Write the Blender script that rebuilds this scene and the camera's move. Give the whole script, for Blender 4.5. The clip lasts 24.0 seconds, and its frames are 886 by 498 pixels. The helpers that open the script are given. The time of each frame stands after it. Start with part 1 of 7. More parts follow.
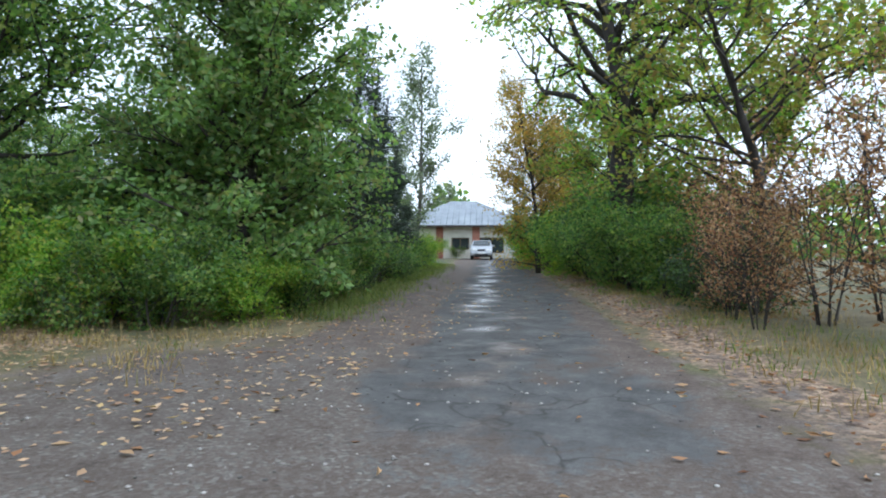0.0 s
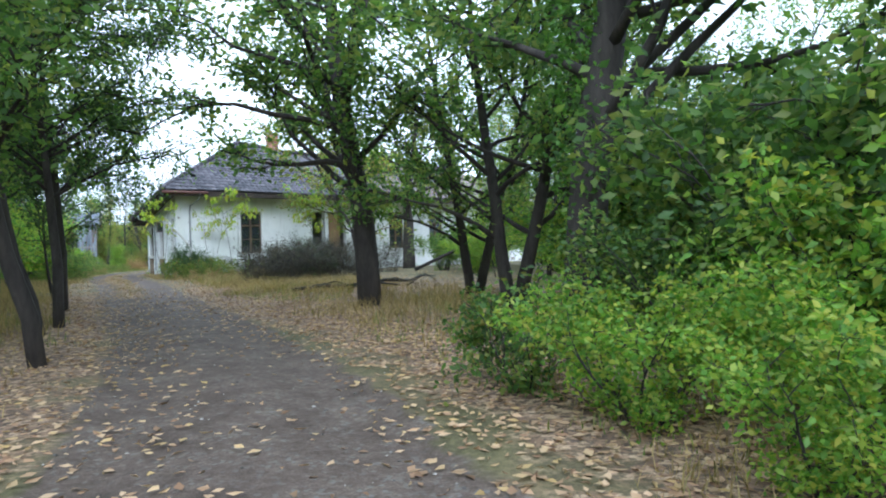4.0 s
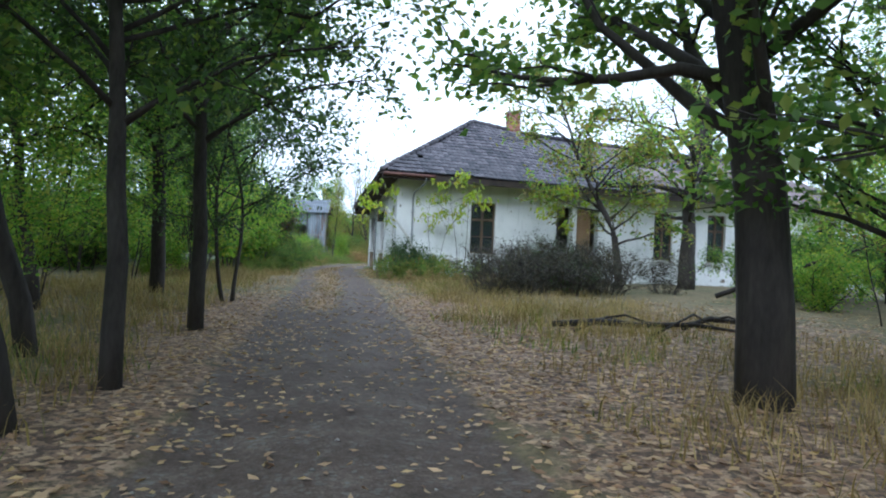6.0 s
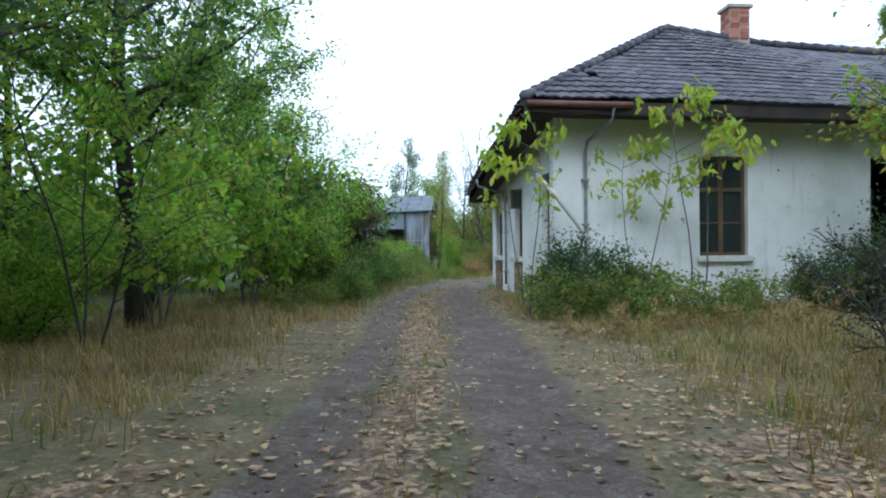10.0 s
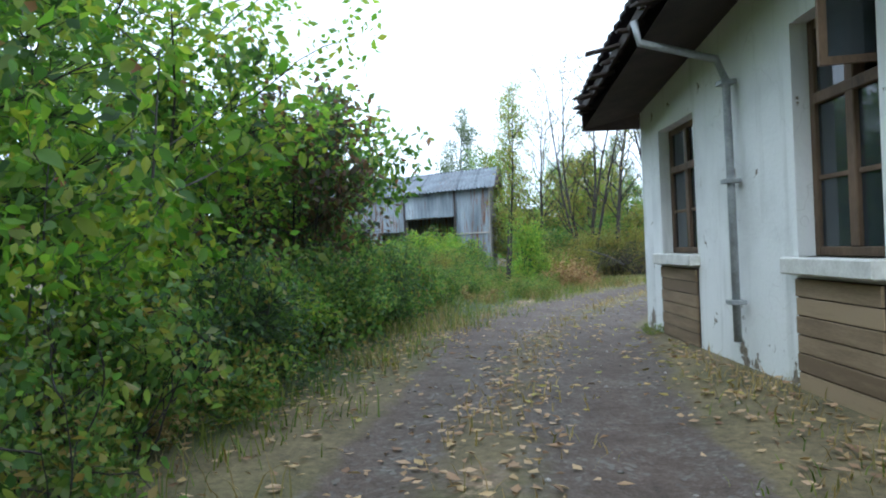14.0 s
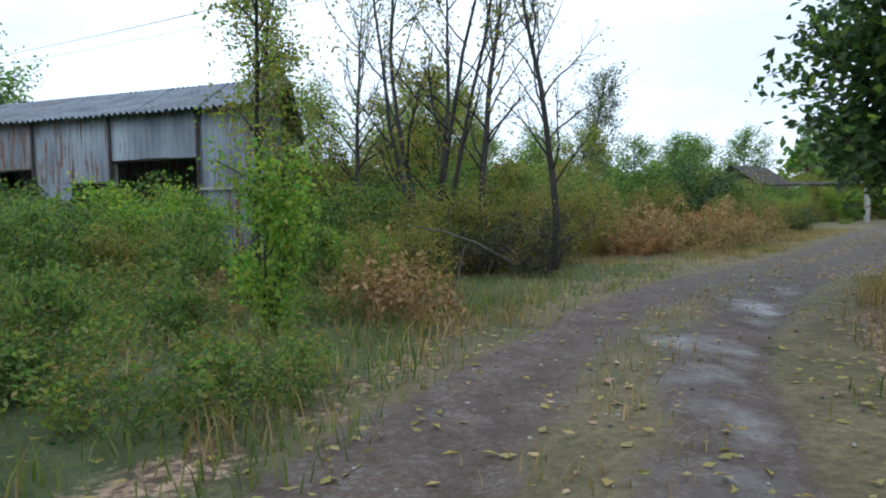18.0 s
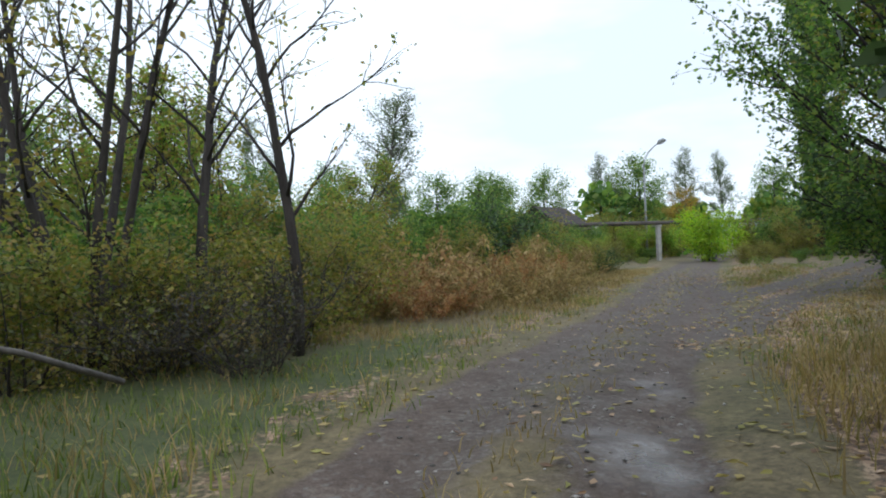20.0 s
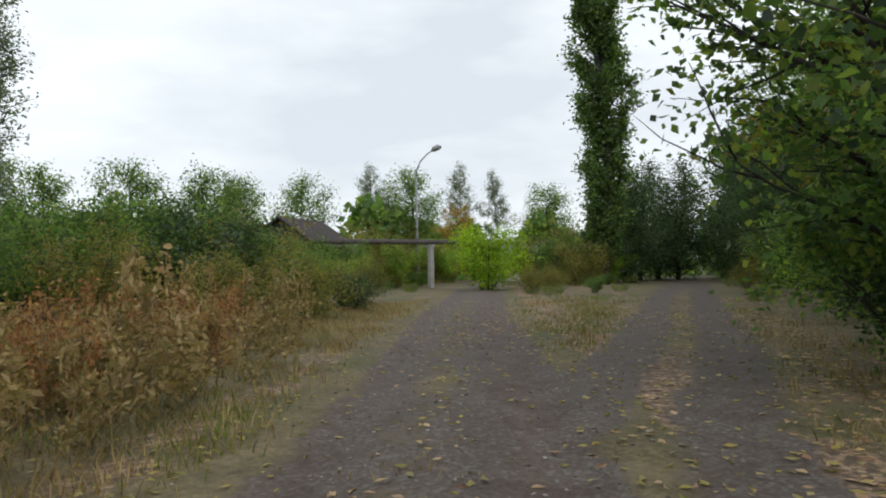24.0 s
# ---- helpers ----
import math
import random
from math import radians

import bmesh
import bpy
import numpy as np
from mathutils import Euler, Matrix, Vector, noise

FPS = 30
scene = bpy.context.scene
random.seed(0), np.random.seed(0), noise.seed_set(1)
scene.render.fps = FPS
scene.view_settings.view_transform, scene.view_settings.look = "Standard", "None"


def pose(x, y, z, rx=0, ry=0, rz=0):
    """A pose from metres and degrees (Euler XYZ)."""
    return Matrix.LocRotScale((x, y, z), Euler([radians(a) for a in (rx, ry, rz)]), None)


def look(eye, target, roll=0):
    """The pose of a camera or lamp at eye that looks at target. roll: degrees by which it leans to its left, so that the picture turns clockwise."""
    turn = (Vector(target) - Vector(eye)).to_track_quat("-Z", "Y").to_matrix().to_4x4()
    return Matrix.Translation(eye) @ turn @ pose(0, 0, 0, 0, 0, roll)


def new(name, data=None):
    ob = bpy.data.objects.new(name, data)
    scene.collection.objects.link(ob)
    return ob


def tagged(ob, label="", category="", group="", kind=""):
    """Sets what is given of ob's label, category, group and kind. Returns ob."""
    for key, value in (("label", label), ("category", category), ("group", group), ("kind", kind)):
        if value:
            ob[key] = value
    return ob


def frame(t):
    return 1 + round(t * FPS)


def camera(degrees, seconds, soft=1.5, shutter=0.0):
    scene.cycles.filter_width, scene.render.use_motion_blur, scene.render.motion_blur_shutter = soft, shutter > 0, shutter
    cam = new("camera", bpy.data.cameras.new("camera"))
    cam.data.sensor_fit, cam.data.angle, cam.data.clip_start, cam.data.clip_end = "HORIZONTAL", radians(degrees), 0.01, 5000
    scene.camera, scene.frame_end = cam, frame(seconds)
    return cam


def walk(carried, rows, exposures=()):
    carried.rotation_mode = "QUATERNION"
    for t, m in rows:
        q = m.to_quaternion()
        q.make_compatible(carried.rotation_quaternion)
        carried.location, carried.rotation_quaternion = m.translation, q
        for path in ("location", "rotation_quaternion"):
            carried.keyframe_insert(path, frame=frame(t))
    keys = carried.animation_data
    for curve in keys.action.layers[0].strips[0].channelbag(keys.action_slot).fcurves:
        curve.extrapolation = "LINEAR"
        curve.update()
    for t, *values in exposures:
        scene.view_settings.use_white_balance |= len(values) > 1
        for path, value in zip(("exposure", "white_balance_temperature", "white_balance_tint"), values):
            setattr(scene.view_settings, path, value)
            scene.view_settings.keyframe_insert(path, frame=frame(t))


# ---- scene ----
cam = camera(66.75, 24.0, soft=2.0)
PATH = [
    (0, (-10.185, -40.546, 1.268), (-8.254, -40.025, 1.262), -0.0),
    (0.5, (-9.692, -40.347, 1.262), (-7.776, -39.773, 1.254), -0.3),
    (1, (-9.213, -40.041, 1.268), (-7.340, -39.342, 1.261), -0.5),
    (1.5, (-8.745, -39.545, 1.292), (-6.941, -38.682, 1.283), -0.8),
    (2, (-8.288, -38.773, 1.233), (-6.591, -37.715, 1.220), -1.0),
    (2.5, (-7.763, -37.803, 1.159), (-6.191, -36.566, 1.138), -3.4),
    (3, (-7.155, -36.576, 1.229), (-5.759, -35.144, 1.198), -1.2),
    (3.5, (-6.562, -35.053, 1.232), (-5.344, -33.468, 1.190), -1.5),
    (5.5, (-4.517, -27.870, 1.292), (-3.920, -25.962, 1.340), 2.0),
    (6, (-4.192, -26.095, 1.276), (-3.736, -24.148, 1.268), 2.3),
    (6.5, (-4.003, -24.407, 1.245), (-3.660, -22.437, 1.210), 0.8),
    (7, (-3.884, -22.823, 1.242), (-3.630, -20.840, 1.226), -0.6),
    (7.5, (-3.796, -21.293, 1.265), (-3.599, -19.303, 1.252), 0.4),
    (8, (-3.706, -19.782, 1.290), (-3.546, -17.789, 1.302), -0.2),
    (8.5, (-3.594, -18.268, 1.238), (-3.444, -16.273, 1.216), -1.7),
    (9, (-3.469, -16.684, 1.217), (-3.323, -14.689, 1.169), -0.4),
    (9.5, (-3.302, -15.036, 1.215), (-3.151, -13.041, 1.193), -1.6),
    (10, (-3.187, -13.383, 1.220), (-3.048, -11.388, 1.222), -0.5),
    (10.5, (-3.049, -11.809, 1.232), (-2.914, -9.814, 1.210), -3.6),
    (12.5, (-2.638, -5.472, 1.229), (-2.625, -3.473, 1.182), -1.8),
    (13, (-2.590, -3.851, 1.224), (-2.612, -1.851, 1.188), -3.4),
    (13.5, (-2.580, -2.246, 1.218), (-2.621, -0.247, 1.173), -3.5),
    (14, (-2.595, -0.699, 1.194), (-2.640, 1.301, 1.193), -2.4),
    (14.5, (-2.551, 0.786, 1.185), (-2.576, 2.786, 1.148), -4.6),
    (15, (-2.533, 2.289, 1.138), (-2.527, 4.287, 1.054), -3.5),
    (15.5, (-2.292, 3.731, 1.246), (-2.247, 5.729, 1.168), -3.1),
    (16, (-1.955, 5.163, 1.262), (-1.871, 7.160, 1.186), -2.4),
    (16.5, (-1.617, 6.598, 1.280), (-1.491, 8.592, 1.199), -0.9),
    (17, (-1.306, 7.970, 1.275), (-1.112, 9.960, 1.236), -0.8),
    (17.5, (-0.941, 9.192, 1.240), (-0.662, 11.170, 1.161), 0.1),
    (18, (-0.547, 10.331, 1.230), (-0.131, 12.284, 1.112), -0.8),
    (18.5, (-0.080, 11.436, 1.234), (0.473, 13.356, 1.153), 0.8),
    (19, (0.559, 12.492, 1.265), (1.247, 14.369, 1.204), 1.4),
    (19.5, (1.262, 13.525, 1.226), (2.074, 15.353, 1.214), -0.8),
    (21.5, (4.582, 17.329, 1.272), (5.823, 18.898, 1.273), -0.7),
    (22, (5.395, 18.300, 1.238), (6.719, 19.798, 1.252), 0.1),
    (22.5, (6.233, 19.196, 1.249), (7.625, 20.631, 1.298), -0.2),
    (23, (7.128, 19.886, 1.233), (8.555, 21.285, 1.308), -0.7),
    (23.5, (8.033, 20.489, 1.247), (9.475, 21.873, 1.316), -0.7),
    (24, (8.933, 21.051, 1.229), (10.381, 22.430, 1.277), -1.3),
]
walk(cam, [(t, look(eye, target, roll)) for t, eye, target, roll in PATH],
     exposures=[(0, 0.85, 5500, 5), (2, 0.9, 5500, 5), (3, 1.35, 5400, 4), (5.5, 1.0, 5250, 6), (8, 0.8, 5250, 5), (10.5, 0.72, 5300, 4), (12.5, 0.8, 5350, 3), (13.5, 0.98, 5350, 3), (14.5, 1.02, 5350, 3), (16, 0.65, 5400, 4), (17, 0.37, 5450, 5), (19.5, 0.27, 5700, 6), (22, 0.03, 6350, 7), (24, -0.07, 6400, 7)])

# ---- light: an overcast morning ----
world = bpy.data.worlds.new("overcast")
scene.world = world
world.use_nodes = True
wn, wl = world.node_tree.nodes, world.node_tree.links
wn.clear()
w_out, w_bg = wn.new("ShaderNodeOutputWorld"), wn.new("ShaderNodeBackground")
sky = wn.new("ShaderNodeTexSky")
sky.sky_type, sky.sun_disc, sky.sun_elevation, sky.sun_rotation = "NISHITA", False, radians(38), radians(200)
sky.dust_density, sky.air_density = 4.0, 1.0
w_tc, w_noise, w_ramp = wn.new("ShaderNodeTexCoord"), wn.new("ShaderNodeTexNoise"), wn.new("ShaderNodeValToRGB")
w_map = wn.new("ShaderNodeMapping")
w_map.inputs["Scale"].default_value = (1.0, 1.0, 3.2)
w_noise.inputs["Scale"].default_value, w_noise.inputs["Detail"].default_value = 2.3, 5.0
w_ramp.color_ramp.elements[0].position, w_ramp.color_ramp.elements[0].color = 0.36, (8.8, 9.2, 9.9, 1)
w_ramp.color_ramp.elements[1].position, w_ramp.color_ramp.elements[1].color = 0.62, (12.2, 12.5, 12.9, 1)
w_mix = wn.new("ShaderNodeMix")
w_mix.data_type, w_mix.inputs[0].default_value = "RGBA", 0.88
wl.new(w_tc.outputs["Generated"], w_map.inputs["Vector"])
wl.new(w_map.outputs["Vector"], w_noise.inputs["Vector"])
wl.new(w_noise.outputs["Fac"], w_ramp.inputs["Fac"])
wl.new(sky.outputs["Color"], w_mix.inputs[6])
wl.new(w_ramp.outputs["Color"], w_mix.inputs[7])
wl.new(w_mix.outputs[2], w_bg.inputs["Color"])
w_bg.inputs["Strength"].default_value = 0.1
wl.new(w_bg.outputs["Background"], w_out.inputs["Surface"])

sun = new("sun", bpy.data.lights.new("sun", "SUN"))
sun.data.energy, sun.data.angle, sun.data.color = 0.7, radians(25), (1.0, 0.97, 0.92)
sun.matrix_world = look((-14, -30, 30), (0, 0, 0))


# ---- materials ----
def material(name):
    m = bpy.data.materials.new(name)
    m.use_nodes = True
    nt = m.node_tree
    return m, nt, nt.nodes["Principled BSDF"]


def noise_tex(nt, scale, detail=4.0, vec=None, rough=0.55):
    n = nt.nodes.new("ShaderNodeTexNoise")
    n.inputs["Scale"].default_value, n.inputs["Detail"].default_value = scale, detail
    n.inputs["Roughness"].default_value = rough
    if vec is not None:
        nt.links.new(vec, n.inputs["Vector"])
    return n.outputs["Fac"]


def ramp(nt, fac, stops):
    r = nt.nodes.new("ShaderNodeValToRGB")
    e = r.color_ramp.elements
    while len(e) < len(stops):
        e.new(0.5)
    for k, (p, c) in enumerate(stops):
        e[k].position, e[k].color = p, (*c, 1) if len(c) == 3 else c
    nt.links.new(fac, r.inputs["Fac"])
    return r.outputs["Color"]


def mix(nt, fac, a, b, mode="MIX"):
    m = nt.nodes.new("ShaderNodeMix")
    m.data_type, m.blend_type = "RGBA", mode
    for sock, v in ((0, fac), (6, a), (7, b)):
        if isinstance(v, (int, float)):
            m.inputs[sock].default_value = v
        elif isinstance(v, tuple):
            m.inputs[sock].default_value = (*v, 1) if len(v) == 3 else v
        else:
            nt.links.new(v, m.inputs[sock])
    return m.outputs[2]


def math_node(nt, op, a, b=None, clamp=False):
    m = nt.nodes.new("ShaderNodeMath")
    m.operation, m.use_clamp = op, clamp
    for k, v in enumerate((a, b)):
        if isinstance(v, (int, float)):
            m.inputs[k].default_value = v
        elif v is not None:
            nt.links.new(v, m.inputs[k])
    return m.outputs[0]


def bump(nt, bsdf, height, strength, distance=0.02):
    b = nt.nodes.new("ShaderNodeBump")
    b.inputs["Strength"].default_value, b.inputs["Distance"].default_value = strength, distance
    nt.links.new(height, b.inputs["Height"])
    nt.links.new(b.outputs["Normal"], bsdf.inputs["Normal"])


def coords(nt, scale=(1, 1, 1)):
    tc, mp = nt.nodes.new("ShaderNodeTexCoord"), nt.nodes.new("ShaderNodeMapping")
    mp.inputs["Scale"].default_value = scale
    nt.links.new(tc.outputs["Object"], mp.inputs["Vector"])
    return mp.outputs["Vector"]


def varied(name, dark, light, scale=3.0, rough=0.8, fine=40.0, bumps=0.3, stretch=(1, 1, 1), metal=0.0, by_object=0.0, spec=None, by_island=0.0):
    """A surface with broad stains and fine grain between two colours."""
    m, nt, b = material(name)
    v = coords(nt, stretch)
    broad, grain = noise_tex(nt, scale, 5, v), noise_tex(nt, fine, 4, v)
    both = math_node(nt, "ADD", math_node(nt, "MULTIPLY", broad, 0.65), math_node(nt, "MULTIPLY", grain, 0.35))
    if by_object:
        info = nt.nodes.new("ShaderNodeObjectInfo")
        off = math_node(nt, "MULTIPLY", math_node(nt, "SUBTRACT", info.outputs["Random"], 0.5), by_object)
        both = math_node(nt, "ADD", both, off)
    if by_island:
        geo = nt.nodes.new("ShaderNodeNewGeometry")
        off = math_node(nt, "MULTIPLY", math_node(nt, "SUBTRACT", geo.outputs["Random Per Island"], 0.5), by_island)
        both = math_node(nt, "ADD", both, off)
    nt.links.new(ramp(nt, both, [(0.32, dark), (0.68, light)]), b.inputs["Base Color"])
    b.inputs["Roughness"].default_value, b.inputs["Metallic"].default_value = rough, metal
    if spec is not None:
        b.inputs["Specular IOR Level"].default_value = spec
    bump(nt, b, grain, bumps, 0.01)
    return m


def leaf_material(name, colors, translucent=0.45, rough=0.5):
    """Leaves: each its own shade, light coming through."""
    m, nt, b = material(name)
    geo = nt.nodes.new("ShaderNodeNewGeometry")
    n = len(colors)
    col = ramp(nt, geo.outputs["Random Per Island"], [(k / max(1, n - 1), c) for k, c in enumerate(colors)])
    v = coords(nt)
    col = mix(nt, 0.8, col, ramp(nt, noise_tex(nt, 0.8, 3, v), [(0.3, (0.55, 0.55, 0.5)), (0.7, (1.25, 1.25, 1.2))]), "MULTIPLY")
    nt.links.new(col, b.inputs["Base Color"])
    b.inputs["Roughness"].default_value = rough
    tr, mx = nt.nodes.new("ShaderNodeBsdfTranslucent"), nt.nodes.new("ShaderNodeMixShader")
    nt.links.new(mix(nt, 1.0, col, (1.5, 1.6, 0.8), "MULTIPLY"), tr.inputs["Color"])
    mx.inputs["Fac"].default_value = translucent
    out = nt.nodes["Material Output"]
    nt.links.new(b.outputs["BSDF"], mx.inputs[1])
    nt.links.new(tr.outputs["BSDF"], mx.inputs[2])
    nt.links.new(mx.outputs["Shader"], out.inputs["Surface"])
    return m


def glass_material(name):
    m, nt, b = material(name)
    b.inputs["Base Color"].default_value = (0.085, 0.105, 0.12, 1)
    b.inputs["Transmission Weight"].default_value = 0.7
    b.inputs["IOR"].default_value = 1.45
    v = coords(nt)
    nt.links.new(ramp(nt, noise_tex(nt, 6, 5, v), [(0.35, (0.02, 0.02, 0.02)), (0.7, (0.09, 0.09, 0.09))]), b.inputs["Roughness"])
    return m


def plaster_material():
    m, nt, b = material("limewashed plaster")
    v = coords(nt)
    broad, fine = noise_tex(nt, 0.9, 6, v), noise_tex(nt, 26, 5, v)
    col = ramp(nt, broad, [(0.28, (0.62, 0.63, 0.63)), (0.5, (0.79, 0.8, 0.8)), (0.75, (0.85, 0.85, 0.85))])
    streaks = noise_tex(nt, 1.6, 5, coords(nt, (3.2, 3.2, 0.35)))
    col = mix(nt, ramp(nt, streaks, [(0.56, (0, 0, 0)), (0.74, (0.5, 0.5, 0.5))]), col, (0.42, 0.43, 0.4))
    sep = nt.nodes.new("ShaderNodeSeparateXYZ")
    nt.links.new(v, sep.inputs["Vector"])
    splash = math_node(nt, "MULTIPLY", math_node(nt, "SUBTRACT", 0.55, sep.outputs["Z"], True), 0.2)
    chips = ramp(nt, math_node(nt, "ADD", noise_tex(nt, 3.1, 8, v, 0.65), splash), [(0.645, (0, 0, 0)), (0.665, (1, 1, 1))])
    col = mix(nt, chips, col, ramp(nt, fine, [(0.35, (0.1, 0.085, 0.07)), (0.65, (0.3, 0.25, 0.19))]))
    cracks = nt.nodes.new("ShaderNodeTexVoronoi")
    cracks.feature = "DISTANCE_TO_EDGE"
    cracks.inputs["Scale"].default_value = 0.8
    warp = nt.nodes.new("ShaderNodeVectorMath")
    warp.operation = "ADD"
    nt.links.new(v, warp.inputs[0])
    wob = nt.nodes.new("ShaderNodeTexNoise")
    wob.inputs["Scale"].default_value = 2.5
    nt.links.new(v, wob.inputs["Vector"])
    nt.links.new(wob.outputs["Color"], warp.inputs[1])
    nt.links.new(warp.outputs["Vector"], cracks.inputs["Vector"])
    col = mix(nt, ramp(nt, cracks.outputs["Distance"], [(0.0, (0.28, 0.28, 0.28)), (0.004, (0, 0, 0))]), col, (0.2, 0.18, 0.16))
    nt.links.new(col, b.inputs["Base Color"])
    b.inputs["Roughness"].default_value = 0.9
    hgt = math_node(nt, "SUBTRACT", fine, math_node(nt, "MULTIPLY", chips, 1.2))
    bump(nt, b, hgt, 0.35, 0.012)
    return m


def corrugated_material(name, rust, shade=1.0):
    m, nt, b = material(name)
    v = coords(nt, (1, 1, 0.3))
    broad, fine = noise_tex(nt, 1.6, 6, v), noise_tex(nt, 30, 4, v)
    info = nt.nodes.new("ShaderNodeObjectInfo")
    base = ramp(nt, broad, [(0.3, (0.14 * shade, 0.165 * shade, 0.2 * shade)), (0.7, (0.37 * shade, 0.415 * shade, 0.47 * shade))])
    streak = noise_tex(nt, 2.6, 6, coords(nt, (4, 4, 0.45)), 0.65)
    level = math_node(nt, "ADD", streak, math_node(nt, "MULTIPLY", math_node(nt, "SUBTRACT", info.outputs["Random"], 0.5), 0.22))
    mask = ramp(nt, level, [(rust, (0, 0, 0)), (rust + 0.12, (1, 1, 1))])
    col = mix(nt, mask, base, ramp(nt, fine, [(0.3, (0.09, 0.05, 0.035)), (0.7, (0.24, 0.12, 0.07))]))
    nt.links.new(col, b.inputs["Base Color"])
    b.inputs["Roughness"].default_value, b.inputs["Metallic"].default_value = 0.62, 0.35
    bump(nt, b, fine, 0.15, 0.006)
    return m


def ground_material():
    """Soil, gravel ruts, broken asphalt, dry grass and leaf litter, each where its mask lies."""
    m, nt, b = material("ground")
    v = coords(nt)

    def attr(n):
        a = nt.nodes.new("ShaderNodeAttribute")
        a.attribute_name = n
        return a.outputs["Fac"]

    def blend(*pairs):
        out = None
        for sock, k in pairs:
            p = math_node(nt, "MULTIPLY", sock, k)
            out = p if out is None else math_node(nt, "ADD", out, p)
        return out

    n1, n2, n3, n4 = noise_tex(nt, 0.35, 5, v), noise_tex(nt, 2.2, 6, v, 0.65), noise_tex(nt, 16.0, 5, v, 0.7), noise_tex(nt, 70.0, 4, v, 0.75)
    vor = nt.nodes.new("ShaderNodeTexVoronoi")
    vor.inputs["Scale"].default_value = 13.0
    nt.links.new(v, vor.inputs["Vector"])
    peb = nt.nodes.new("ShaderNodeTexVoronoi")
    peb.inputs["Scale"].default_value = 34.0
    nt.links.new(v, peb.inputs["Vector"])
    grass = ramp(nt, blend((n2, 0.35), (n3, 0.4), (n4, 0.25)), [(0.36, (0.042, 0.035, 0.02)), (0.5, (0.14, 0.11, 0.056)), (0.64, (0.28, 0.215, 0.11))])
    grass = mix(nt, ramp(nt, n1, [(0.46, (0, 0, 0)), (0.62, (0.6, 0.6, 0.6))]), grass, ramp(nt, n3, [(0.35, (0.03, 0.038, 0.012)), (0.65, (0.1, 0.11, 0.035))]))
    lush = ramp(nt, blend((n2, 0.3), (n3, 0.45), (n4, 0.25)), [(0.36, (0.02, 0.028, 0.01)), (0.5, (0.06, 0.075, 0.024)), (0.66, (0.13, 0.135, 0.045))])
    litter = ramp(nt, vor.outputs["Color"], [(0.12, (0.1, 0.06, 0.038)), (0.45, (0.26, 0.165, 0.105)), (0.85, (0.45, 0.32, 0.21))])
    litter = mix(nt, ramp(nt, n3, [(0.42, (0.85, 0.85, 0.85)), (0.54, (0, 0, 0))]), litter, (0.05, 0.036, 0.027))
    soil = ramp(nt, blend((n2, 0.3), (n3, 0.3), (n4, 0.4)), [(0.38, (0.031, 0.021, 0.016)), (0.52, (0.108, 0.077, 0.06)), (0.66, (0.225, 0.182, 0.152))])
    chips = ramp(nt, peb.outputs["Color"], [(0.72, (0, 0, 0)), (0.8, (0.8, 0.8, 0.8))])
    soil = mix(nt, mix(nt, ramp(nt, n2, [(0.4, (0, 0, 0)), (0.62, (1, 1, 1))]), (0.0, 0.0, 0.0), chips), soil, (0.17, 0.16, 0.15))
    tar = ramp(nt, blend((n2, 0.5), (n3, 0.2), (n4, 0.3)), [(0.36, (0.028, 0.026, 0.025)), (0.5, (0.066, 0.063, 0.061)), (0.62, (0.12, 0.115, 0.11)), (0.74, (0.2, 0.19, 0.18))])
    edge = math_node(nt, "ADD", math_node(nt, "MULTIPLY", math_node(nt, "SUBTRACT", n2, 0.5), 1.1), math_node(nt, "MULTIPLY", math_node(nt, "SUBTRACT", n3, 0.5), 0.5))

    n5 = noise_tex(nt, 0.9, 4, v, 0.6)
    rag = math_node(nt, "ADD", edge, math_node(nt, "MULTIPLY", math_node(nt, "SUBTRACT", n5, 0.5), 1.2))

    def masked(name, lo=0.42, hi=0.58, by=None):
        return ramp(nt, math_node(nt, "ADD", attr(name), by or edge), [(lo, (0, 0, 0)), (hi, (1, 1, 1))])

    crack = nt.nodes.new("ShaderNodeTexVoronoi")
    crack.feature = "DISTANCE_TO_EDGE"
    crack.inputs["Scale"].default_value = 0.75
    shift = nt.nodes.new("ShaderNodeVectorMath")
    shift.operation = "ADD"
    wob = nt.nodes.new("ShaderNodeTexNoise")
    wob.inputs["Scale"].default_value = 1.8
    nt.links.new(v, wob.inputs["Vector"])
    nt.links.new(v, shift.inputs[0])
    nt.links.new(wob.outputs["Color"], shift.inputs[1])
    nt.links.new(shift.outputs["Vector"], crack.inputs["Vector"])
    tar = mix(nt, ramp(nt, crack.outputs["Distance"], [(0.0, (0.85, 0.85, 0.85)), (0.022, (0, 0, 0))]), tar, (0.022, 0.018, 0.015))
    tar = mix(nt, ramp(nt, n5, [(0.52, (0, 0, 0)), (0.62, (0.75, 0.75, 0.75))]), tar, soil)
    grit = ramp(nt, peb.outputs["Color"], [(0.1, (0.045, 0.037, 0.03)), (0.5, (0.098, 0.084, 0.072)), (0.85, (0.15, 0.132, 0.115)), (0.97, (0.25, 0.23, 0.205))])
    grit = mix(nt, ramp(nt, n3, [(0.42, (0.8, 0.8, 0.8)), (0.6, (0, 0, 0))]), grit, soil)

    grass = mix(nt, masked("lush", 0.35, 0.7, rag), grass, lush)
    col = mix(nt, masked("litter", 0.42, 0.66, rag), grass, litter)
    col = mix(nt, masked("bare", 0.36, 0.64, rag), col, mix(nt, masked("gravel", 0.35, 0.75), soil, grit))
    col = mix(nt, masked("tar"), col, tar)
